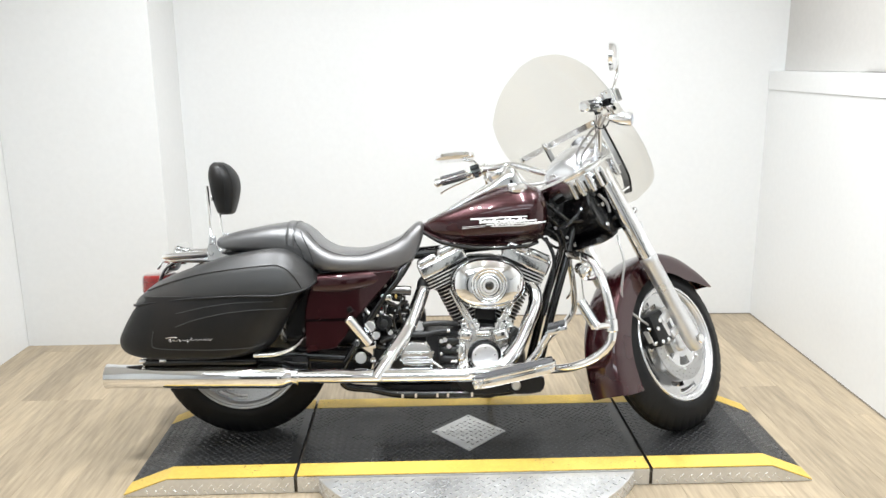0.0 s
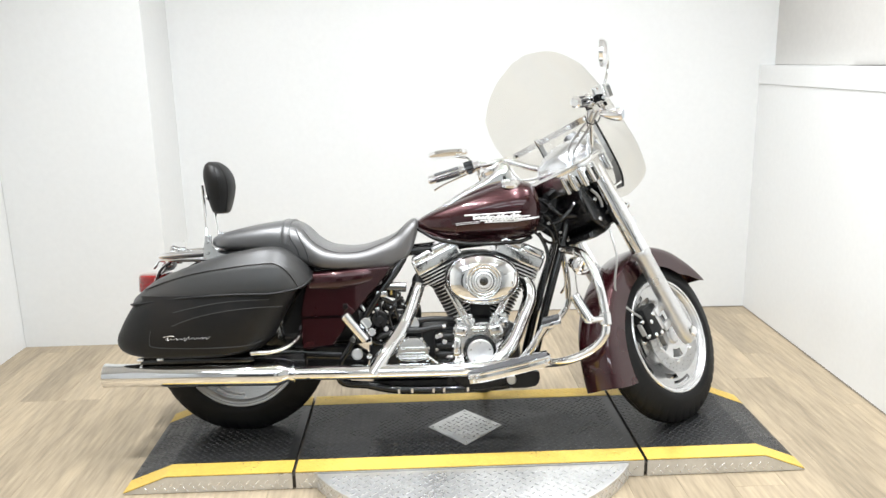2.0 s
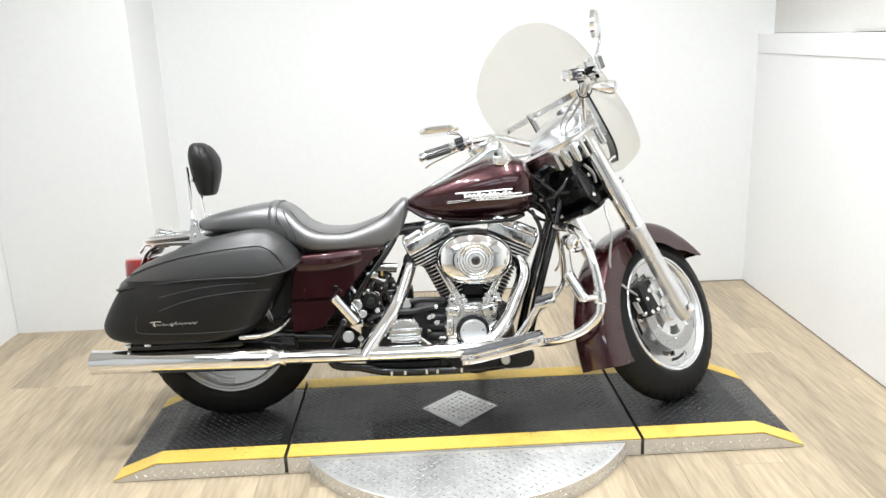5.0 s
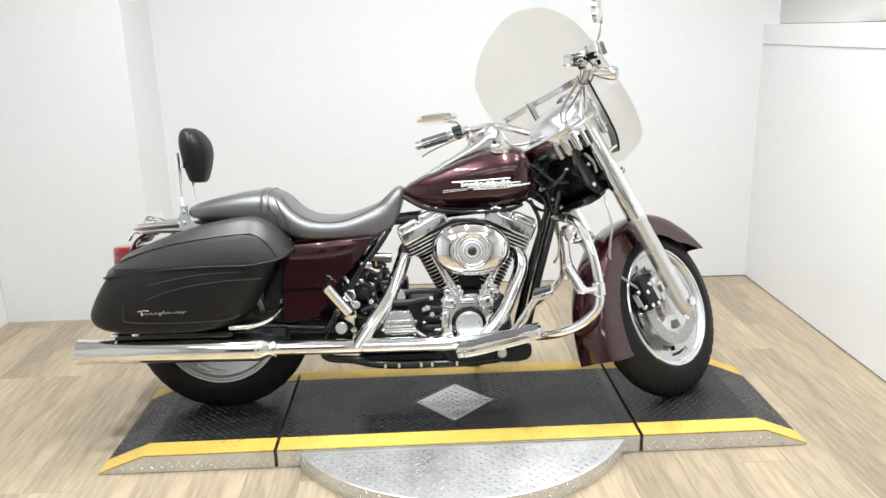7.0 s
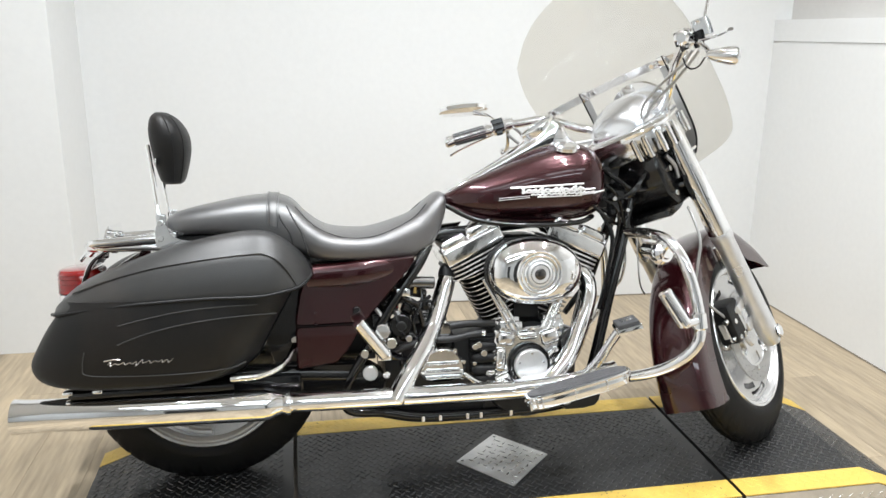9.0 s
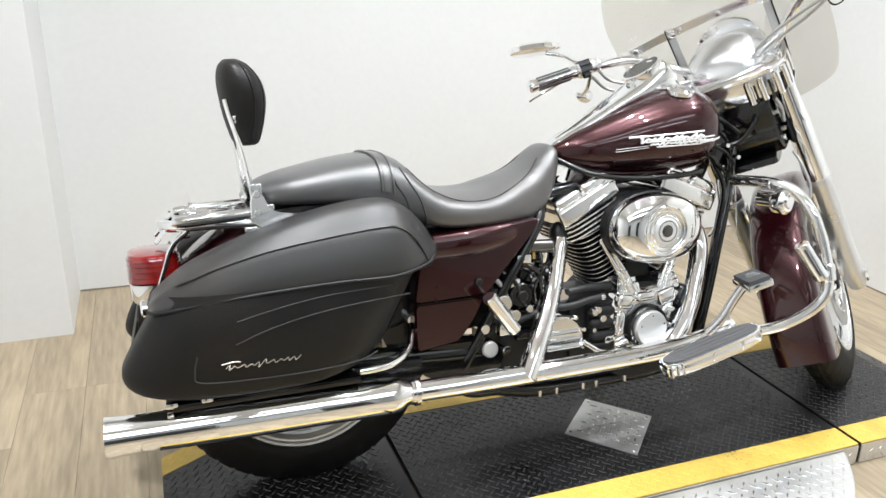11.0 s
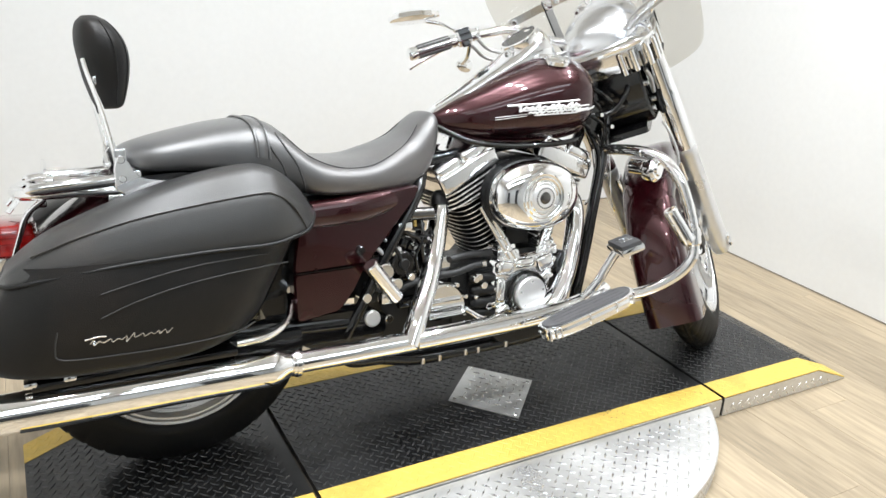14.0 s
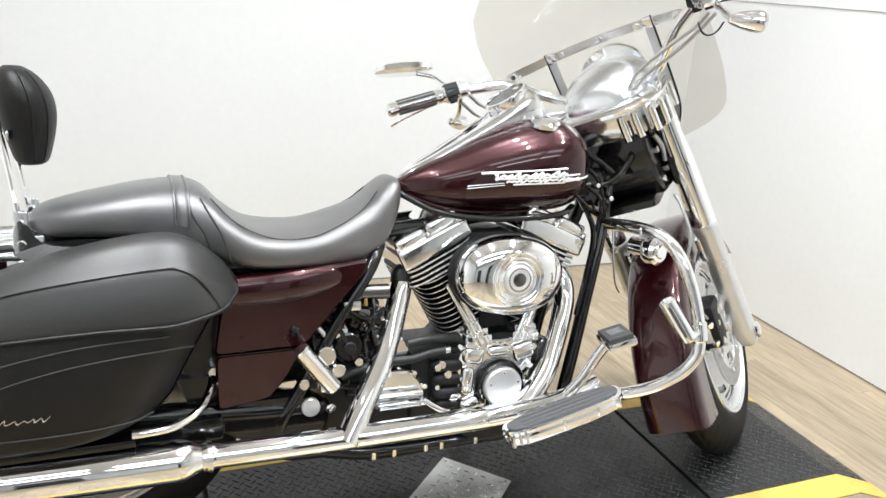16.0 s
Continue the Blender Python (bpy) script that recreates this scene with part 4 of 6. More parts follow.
    fp("indicator", bm, CHROME, bar, "chrome bullet indicator lamp")
    bm = bmesh.new()
    lathe(bm, [(0.018, 0.063), (0.012, 0.067), (0.001, 0.069)], B, 20, shut=False)
    fp("indicator_lens", bm, GLASS, bar)
    bm = bmesh.new()
    tube(bm, [F @ Vector((-0.04, 0.014, 0.0)), (F @ Vector((-0.04, 0.03, -0.02)) + o) / 2 + Vector((0, 0, -0.01)), o], 0.007, 10)
    fp("indicator_arm", bm, CHROME, bar)
    # mirror on a bent stem
    bm = bmesh.new()
    inv = (FORK @ SHIFT).inverted()
    if side > 0:
        st = [F @ Vector((-0.045, 0.02, 0.02)), inv @ Vector((0.065, 0.265, 1.015)), inv @ Vector((0.045, 0.32, 1.036)), inv @ Vector((0.0, 0.335, 1.044))]
    else:
        st = [F @ Vector((-0.045, 0.02, 0.02)), inv @ Vector((0.478, -0.305, 1.245)), inv @ Vector((0.498, -0.295, 1.32)), inv @ Vector((0.492, -0.31, 1.355)), inv @ Vector((0.472, -0.33, 1.362))]
    tube(bm, st, 0.0055, 10)
    fp("mirror_stem", bm, CHROME, bar)
    bm = bmesh.new()
    # the head: a flat oval with a scalloped edge, the left one folded level, the right one upright
    inv = (FORK @ SHIFT).inverted()
    hd = inv @ (Vector((-0.033, 0.337, 1.046)) if side > 0 else Vector((0.462, -0.33, 1.362)))
    nrm = (inv.to_3x3() @ (Vector((0.08, -0.27, -1)) if side > 0 else Vector((-0.95, 0.3, 0.02)))).normalized()
    along = inv.to_3x3() @ (Vector((1, 0.05, 0.1)) if side > 0 else Vector((0, 1, 0)))
    along = (along - nrm * along.dot(nrm)).normalized()
    cross = nrm.cross(along)
    rings = []
    for h, k in ((0.0, 0.9), (0.003, 1.0), (0.016, 1.0), (0.024, 0.82), (0.028, 0.45)):
        ring = []
        for t in np.linspace(0, math.tau, 60, False):
            sc = 1 + 0.022 * abs(math.sin(t * 7))
            ring.append(hd - nrm * h + (along * 0.083 * math.cos(t) * sc + cross * 0.046 * np.sign(math.sin(t)) * abs(math.sin(t)) ** 0.85 * sc) * k)
        rings.append(ring)
    loft(bm, rings)
    fp("mirror", bm, CHROME, bar, "flat oval chrome mirror with scalloped edge")
    # cables from the controls down to the nacelle
    if side < 0:
        inv = (FORK @ SHIFT).inverted()
        for k, (d0, d1) in enumerate(((0.0, 0.0), (0.018, -0.012))):
            bm = bmesh.new()
            tube(bm, [inv @ Vector(p) for p in ((0.435 + d0, -0.335, 1.17), (0.425 + d0, -0.30, 1.138), (0.409 + d0, -0.255, 1.111 + d1), (0.388 + d0, -0.16, 1.05 + d1), (0.40 + d0, -0.10, 1.0), (0.418 + d0, -0.07, 0.972))], 0.0042, 8)
            fp("control_cable", bm, CABLE, bar, "pale braided control cable")
        bm = bmesh.new()
        tube(bm, [inv @ Vector(p) for p in ((0.408, -0.335, 1.15), (0.415, -0.34, 1.13), (0.43, -0.343, 1.122), (0.448, -0.348, 1.13), (0.456, -0.36, 1.15))], 0.0022, 6)
        fp("switch_wire", bm, BLACK, bar)
    for off, end in () if side < 0 else (((-0.06, 0.03, -0.01), (0.01, side * 0.02, 0.735)), ((-0.03, 0.01, -0.03), (-0.02, side * 0.05, 0.735))):
        bm = bmesh.new()
        c0 = F @ Vector(off)
        c1 = F @ Vector((off[0] - 0.05, off[1] + 0.02, off[2] - 0.05))
        e = Vector(end)
        mid = (c1 + e) / 2 + Vector((-0.045, 0.0, -0.01))
        tube(bm, [c0, c1, mid, e], 0.005, 8)
        fp("control_cable", bm, CABLE, bar, "pale braided control cable")
for s in (-1, 1):
    bm = bmesh.new()
    rod(bm, (0.03, s * 0.045, 0.735), (0.04, s * 0.045, 0.765), 0.022, 18)
    rbox(bm, (0.042, s * 0.045, 0.762), (0.05, 0.034, 0.03), 0.006)
    fp("handlebar_riser", bm, CHROME)


# ---- fuel tank ----
TANK = spline([(-0.18, 0.782, 0.764, 0.02), (-0.165, 0.80, 0.754, 0.048), (-0.11, 0.832, 0.730, 0.084), (-0.04, 0.862, 0.713, 0.108), (0.05, 0.900, 0.706, 0.132), (0.13, 0.927, 0.707, 0.150),
               (0.20, 0.940, 0.712, 0.160), (0.25, 0.931, 0.724, 0.154), (0.278, 0.905, 0.742, 0.13), (0.294, 0.855, 0.768, 0.085), (0.298, 0.825, 0.80, 0.03)], 60)


def tank_y(x, z):
    """The tank's half width at a place on its side."""
    top, bot, hw = (np.interp(x, TANK[:, 0], TANK[:, k]) for k in (1, 2, 3))
    t = min(0.999, abs(z - (top + bot) / 2) / ((top - bot) / 2))
    return hw * (1 - t ** 2.5) ** (1 / 2.5)


bm = bmesh.new()
loft(bm, [[Vector((x, p[0], (t + b) / 2 + p[1])) for p in oval(hw, (t - b) / 2, 2.5, 48)] for x, t, b, hw in TANK])
tank = part("fuel_tank", bm, PAINT, bike, "black cherry teardrop fuel tank with a silver script emblem", sharp=60)
# rolled seam along its foot
for s in (-1, 1):
    bm = bmesh.new()
    tube(bm, [(x, s * (tank_y(x, b + 0.014) + 0.001), b + 0.010) for x, t, b, hw in TANK[4:-6:4]], 0.004, 8)
    part("tank_seam", bm, PAINT, tank)
# emblem: a raised swash of slanted strokes and two long flicks, plain shapes only
random.seed(5)


def stroke(bm, x0, z0, x1, z1, r=0.0028):
    pts = []
    for f in np.linspace(0, 1, 5):
        x, z = x0 + (x1 - x0) * f, z0 + (z1 - z0) * f
        pts.append((x, -tank_y(x, z) - 0.001, z))
    tube(bm, pts, r, 6, 6)


def emblem_group(strokes, label):
    for st in strokes:
        bm = bmesh.new()
        stroke(bm, *st)
        part("emblem_stroke", bm, SILVER, tank, label)


def swash(x0, x1, z, amp, n, lean, r):
    """One running wave of script along the tank's side."""
    pts = []
    for f in np.linspace(0, 1, n * 10):
        k = math.sin(f * math.tau * n + 0.9 * math.sin(f * 17 + z * 300)) * amp * (0.55 + 0.45 * math.sin(f * 23 + z * 900))
        x, h = x0 + (x1 - x0) * f + lean * k, z + k + 0.006 * f
        pts.append((x, -tank_y(x, h) - 0.001, h))
    bm = bmesh.new()
    tube(bm, pts, r, 6, n * 10)
    part("emblem_stroke", bm, SILVER, tank, "raised silver script emblem")


swash(0.028, 0.205, 0.8035, 0.0085, 10, 0.9, 0.0031)
swash(0.060, 0.245, 0.7925, 0.005, 13, 0.9, 0.0026)
slant = [(0.002, 0.812, 0.055, 0.8145, 0.003), (0.055, 0.8145, 0.205, 0.8225, 0.0022), (0.20, 0.792, 0.276, 0.801, 0.0028), (0.045, 0.799, 0.19, 0.803, 0.0026), (0.075, 0.786, 0.20, 0.7895, 0.0022), (0.16, 0.803, 0.24, 0.808, 0.0022)]
emblem_group(slant, "raised silver emblem stroke")
for z0, z1 in ((0.787, 0.790), (0.781, 0.785)):
    bm = bmesh.new()
    stroke(bm, -0.03, z0 - 0.004, 0.055, z1, 0.0008)
    part("pinstripe", bm, SILVER, tank, "fine silver pinstripe")
# chrome console down the middle, with the dial pod
bm = bmesh.new()
rings = []
for x, top, low, hw in spline([(-0.172, 0.798, 0.77, 0.02), (-0.15, 0.815, 0.78, 0.036), (-0.07, 0.858, 0.83, 0.045), (0.03, 0.915, 0.88, 0.052), (0.09, 0.955, 0.90, 0.058), (0.13, 0.998, 0.90, 0.062),
                               (0.155, 1.012, 0.90, 0.064), (0.182, 0.998, 0.90, 0.062), (0.20, 0.962, 0.90, 0.056), (0.225, 0.945, 0.90, 0.045), (0.25, 0.925, 0.89, 0.03)], 46):
    rings.append([Vector((x, p[0], (top + low) / 2 + p[1])) for p in oval(hw, (top - low) / 2, 2.8, 32)])
loft(bm, rings)
con = part("tank_console", bm, CHROME, bike, "chrome tank console with dial pod", sharp=60)
bm = bmesh.new()
D = Matrix.Translation((0.118, 0, 0.984)) @ Vector((-0.55, 0, 0.83)).to_track_quat("Z", "Y").to_matrix().to_4x4()
lathe(bm, [(0.052, -0.02), (0.058, 0.0), (0.056, 0.008), (0.05, 0.009), (0.049, 0.004), (0.0005, 0.004)], D, 40, shut=False)
part("dial_bezel", bm, CHROME, con, "chrome dial bezel")
bm = bmesh.new()
lathe(bm, [(0.0485, 0.0042), (0.0485, 0.006), (0.0005, 0.006)], D, 32, shut=False)
part("dial_face", bm, BLACK, con, "dark round dial face")
for s in (-1, 1):
    bm = bmesh.new()
    lathe(bm, [(0.026, 0.0), (0.036, 0.004), (0.036, 0.014), (0.03, 0.02), (0.0005, 0.023)], Matrix.Translation((0.178, s * 0.09, 0.9145)) @ Matrix.Rotation(radians(-16 * s), 4, "X"), 32, shut=False)
    part("fuel_cap", bm, CHROME, tank, "flat chrome fuel cap")
bm = bmesh.new()
tube(bm, [(0.24, -0.03, 0.925), (0.27, -0.035, 0.908), (0.31, -0.02, 0.915), (0.35, 0.0, 0.93)], 0.006, 8)
part("console_cable", bm, BLACK, con, "black cable")
bm = bmesh.new()
tube(bm, [(-0.176, -0.055, 0.765), (-0.1, -0.1, 0.725), (0.0, -0.128, 0.709), (0.1, -0.145, 0.707), (0.2, -0.14, 0.712), (0.25, -0.11, 0.725)], 0.0075, 10)
part("lower_trim", bm, BLACK, tank, "black lower tank edge")

# ---- seat ----
SEAT = spline([(-0.942, 0.744, 0.730, 0.055), (-0.932, 0.757, 0.718, 0.095), (-0.885, 0.772, 0.706, 0.126), (-0.81, 0.788, 0.702, 0.138), (-0.73, 0.802, 0.69, 0.144), (-0.655, 0.806, 0.665, 0.15),
               (-0.61, 0.792, 0.645, 0.152), (-0.57, 0.752, 0.634, 0.166), (-0.52, 0.716, 0.624, 0.174), (-0.46, 0.703, 0.620, 0.172), (-0.39, 0.703, 0.617, 0.160), (-0.32, 0.723, 0.614, 0.138),
               (-0.26, 0.748, 0.617, 0.112), (-0.22, 0.783, 0.646, 0.10), (-0.195, 0.80, 0.69, 0.088), (-0.178, 0.80, 0.735, 0.07), (-0.170, 0.785, 0.76, 0.04)], 84)


def seat_ring(x, top, bot, hw, k=44):
    ring = []
    mid = bot + (top - bot) * 0.42
    for a in np.linspace(0, math.tau, k, False):
        c, s = math.cos(a), math.sin(a)
        n = 2.9 if s >= 0 else 4.0
        y = hw * np.sign(c) * abs(c) ** (2 / n)
        z = mid + (top - mid if s >= 0 else mid - bot) * np.sign(s) * abs(s) ** (2 / n)
        ring.append(Vector((x, y, z)))
    return ring


bm = bmesh.new()
loft(bm, [seat_ring(*row) for row in SEAT])
seat = part("seat", bm, HIDE, bike, "stepped black leather two-up seat", sharp=70)


def seat_at(x):
    return [float(np.interp(x, SEAT[:, 0], SEAT[:, k])) for k in (1, 2, 3)]


bm = bmesh.new()
for k, x in enumerate((-0.672, -0.645)):
    t, b, h = seat_at(x)
    r = seat_ring(x, t + 0.003, b, h + 0.003, 44)[:23]
    tube(bm, r, 0.0028, 6, 40)
part("seat_piping", bm, HIDE, seat, "raised strap edging")
bm = bmesh.new()
rings = []
for x in (-0.672, -0.668, -0.649, -0.645):
    t, b, h = seat_at(x)
    e = 0.0035 if x in (-0.668, -0.649) else 0.0
    rings.append(seat_ring(x, t + e, b, h + e, 44)[:23])
loft(bm, rings, caps=False, closed=False)
part("seat_strap", bm, HIDE, seat, "black leather passenger strap", sharp=60)
# two curved seams down the back of the rider's hollow
for keys in ([(-0.648, 0.775), (-0.637, 0.742), (-0.617, 0.708), (-0.608, 0.672), (-0.604, 0.65)], [(-0.622, 0.778), (-0.604, 0.742), (-0.585, 0.706), (-0.571, 0.657), (-0.566, 0.638)]):
    for side in (-1, 1):
        pts = []
        for x, z in spline([(*k, 0.0) for k in keys], 16)[:, :2]:
            t, b, h = seat_at(x)
            mid = b + (t - b) * 0.42
            q, n = ((z - mid) / (t - mid), 2.9) if z > mid else ((mid - z) / (mid - b), 4.0)
            pts.append((x, side * (h * (1 - min(0.97, q) ** n) ** (1 / n) + 0.0006), z))
        bm = bmesh.new()
        tube(bm, pts, 0.0021, 6, 32)
        part("seat_seam", bm, THREAD, seat, "grey stitched seam")
# stitched panel lines on the rider's side
for s in (-1, 1):
    bm = bmesh.new()
    pts = []
    for x, f in ((-0.60, 0.62), (-0.55, 0.5), (-0.48, 0.42), (-0.4, 0.42), (-0.33, 0.5), (-0.27, 0.62), (-0.23, 0.75)):
        t, b, h = seat_at(x)
        a = f * math.pi / 2
        mid = b + (t - b) * 0.42
        pts.append((x, s * (h * math.cos(a) ** (2 / 2.9) + 0.0008), mid + (t - mid) * math.sin(a) ** (2 / 2.9) + 0.0005))
    tube(bm, pts, 0.0014, 6)
    part("seat_stitching", bm, THREAD, seat)
bm = bmesh.new()
plate(bm, [(-0.93, 0.706), (-0.64, 0.70), (-0.57, 0.625), (-0.3, 0.62), (-0.22, 0.66), (-0.3, 0.605), (-0.58, 0.605), (-0.66, 0.68), (-0.92, 0.69)], -0.11, 0.11, 0.004, 1)
part("seat_pan", bm, BLACK, seat)

# ---- backrest ----
BACK_PAD = [(0.836, 0.020, 0.040, -0.940), (0.843, 0.030, 0.056, -0.940), (0.864, 0.038, 0.068, -0.940), (0.905, 0.048, 0.086, -0.940), (0.945, 0.053, 0.097, -0.941), (0.98, 0.052, 0.099, -0.946),
            (1.008, 0.043, 0.090, -0.953), (1.026, 0.031, 0.073, -0.959), (1.037, 0.016, 0.046, -0.963)]
bm = bmesh.new()
rings = []
# a thick pad with bulging face, built upward and tilted back
for z, hx, hw, cx in spline(BACK_PAD, 34):
    rings.append([Vector((cx + p[1], p[0] + 0.09, z)) for p in oval(hw, hx, 2.4, 48)])
loft(bm, rings)
pad = part("backrest", bm, HIDE_BAG, bike, "padded black leather passenger backrest", sharp=70)
for k in (0.25, 0.85):
    bm = bmesh.new()
    pts = []
    for z, hx, hw, cx in spline(BACK_PAD[1:-1], 18):
        pts.append((cx + hx * math.sin(k) ** (2 / 2.4), 0.09 - hw * math.cos(k) ** (2 / 2.4) - 0.0005, z))
    tube(bm, pts, 0.0018, 6)
    part("backrest_piping", bm, HIDE_BAG, pad)
for s in (-1, 1):
    bm = bmesh.new()
    tube(bm, [(-0.990, s * 0.06 + 0.06, 0.945), (-0.984, s * 0.062 + 0.05, 0.91), (-0.966, s * 0.078 + 0.016, 0.82), (-0.950, s * 0.092, 0.70)], 0.0085, 10, 24, 0.7)
    up = part("backrest_upright", bm, CHROME, bike, "flat chrome backrest upright")
    bm = bmesh.new()
    rbox(bm, (-0.949, s * 0.102, 0.725), (0.026, 0.012, 0.075), 0.004, Matrix())
    rbox(bm, (-0.936, s * 0.102, 0.70), (0.05, 0.01, 0.03), 0.004)
    part("docking_latch", bm, CHROME_SOFT, up)
    bm = bmesh.new()
    plate(bm, [(-0.965, 0.66), (-0.965, 0.742), (-0.94, 0.745), (-0.925, 0.705), (-0.89, 0.69), (-0.80, 0.688), (-0.79, 0.675), (-0.88, 0.668)], s * 0.108, s * 0.116, 0.002, 1)
    part("side_plate", bm, CHROME, up, "polished chrome mounting plate")
    for z in (0.70, 0.74):
        bm = bmesh.new()
        rod(bm, (-0.95, s * 0.075, z), (-0.95, s * 0.122, z), 0.008, 10)
        part("upright_bolt", bm, CHROME, up)
bm = bmesh.new()
rbox(bm, (-0.972, 0.04, 0.90), (0.006, 0.09, 0.018), 0.002)
part("backrest_crossbar", bm, CHROME, bike)

# luggage rack over the rear fender
bm = bmesh.new()
for s in (-1, 1):
    tube(bm, [(-0.94, s * 0.092, 0.672), (-1.02, s * 0.09, 0.678), (-1.10, s * 0.08, 0.678), (-1.135, s * 0.06, 0.676), (-1.15, s * 0.02, 0.675), (-1.152, 0, 0.675)], 0.0135, 14)
rbox(bm, (-1.045, 0, 0.683), (0.17, 0.15, 0.006), 0.0025)
rack = part("luggage_rack", bm, CHROME, bike, "chrome tube luggage rack")
for s in (-1, 1):
    bm = bmesh.new()
    tube(bm, [(-1.128, s * 0.096, 0.684), (-1.118, s * 0.098, 0.688), (-1.05, s * 0.100, 0.692), (-0.98, s * 0.100, 0.695), (-0.958, s * 0.100, 0.696)], [0.008, 0.015, 0.0165, 0.0165, 0.015], 16, 24, 0.75)
    part("rack_rail", bm, CHROME, rack, "thick polished rack rail")
for x in (-1.09, -1.03, -0.97):
    bm = bmesh.new()
    rod(bm, (x, -0.085, 0.674), (x, 0.085, 0.674), 0.007, 10)
    part("rack_bar", bm, CHROME, rack)
bm = bmesh.new()
rings = []
for f in np.linspace(0, 1, 11):
    x, z, hw = -1.132 + 0.046 * f + 0.012 * math.sin(math.pi * f), 0.622 + 0.110 * f, 0.092 - 0.004 * math.cos(math.pi * f) - 0.03 * max(0, f - 0.85) / 0.15
    rings.append([Vector((x - 0.003 * (abs(v) / 0.09) ** 2, v + 0.008, z)) for v in np.linspace(-hw, hw, 13)] + [Vector((x - 0.005 - 0.003 * (abs(v) / 0.09) ** 2, v + 0.008, z)) for v in np.linspace(hw, -hw, 13)])
loft(bm, rings)
up_plate = part("rack_plate", bm, CHROME, rack, "upturned chrome plate")
for v, z in ((-0.055, 0.655), (-0.055, 0.70), (0.06, 0.655), (0.06, 0.70)):
    bm = bmesh.new()
    x = -1.132 + 0.046 * (z - 0.622) / 0.11
    rod(bm, (x + 0.004, v, z), (x + 0.022, v, z), 0.010, 12)
    part("plate_stud", bm, CHROME, up_plate)
for s in (-1, 1):
    bm = bmesh.new()
    rod(bm, (-1.14, s * 0.05, 0.675), (-1.17, s * 0.05, 0.64), 0.006, 8)
    part("rack_stay", bm, CHROME, rack)
    bm = bmesh.new()
    rbox(bm, (-0.955, s * 0.1, 0.648), (0.05, 0.006, 0.035), 0.002)
    part("rack_bracket", bm, CHROME, rack)
    bm = bmesh.new()
    rod(bm, (-0.955, s * 0.1, 0.65), (-0.955, s * 0.112, 0.65), 0.007, 8)
    part("rack_bolt", bm, CHROME, rack)

# ---- rear fender and lamps ----
bm = fender(0.368, 0.096, 62, 176, lambda f: 0.05 + 0.04 * f)
bm.transform(REAR)
part("rear_fender", bm, PAINT, bike, "black cherry painted rear fender", sharp=45)
def lamp_block(rows, cx, hx, hy):
    """A lamp body rounded in plan, built up in rings of (height, share)."""
    bm = bmesh.new()
    loft(bm, [[Vector((cx + p[0] * k, p[1] * k, z)) for p in oval(hx, hy, 3.0, 40)] for z, k in rows])
    return bm


tl = part("tail_lamp", lamp_block([(0.552, 0.95), (0.555, 1.0), (0.608, 0.97), (0.615, 0.92), (0.618, 0.80)], -1.178, 0.058, 0.076), RED, bike, "red rounded tail lamp in a chrome housing")
part("lamp_housing", lamp_block([(0.500, 0.80), (0.508, 0.95), (0.515, 1.0), (0.546, 1.03), (0.5515, 1.03)], -1.176, 0.056, 0.076), CHROME, tl, "chrome lamp housing")
for z in (0.566, 0.579, 0.592, 0.603):
    part("lens_rib", lamp_block([(z - 0.0008, 0.99), (z, 1.004), (z + 0.0008, 0.99)], -1.178, 0.058, 0.076), RED, tl)
bm = bmesh.new()
tube(bm, [(-1.10, -0.075, 0.665), (-1.135, -0.078, 0.635), (-1.158, -0.078, 0.58), (-1.19, -0.075, 0.49)], 0.012, 12, 30, 0.5)
part("lamp_trim", bm, CHROME, tl)
bm = bmesh.new()
rod(bm, (-1.215, -0.06, 0.497), (-1.165, -0.06, 0.497), 0.024, 18)
part("number_plate_lamp", bm, CHROME, tl)
bm = bmesh.new()
rbox(bm, (0, 0, 0), (0.005, 0.18, 0.10), 0.002, pose(-1.235, 0.0, 0.43, 0, 14, 0))
part("number_plate_mount", bm, CRINKLE, tl, "blank dark number plate mount")

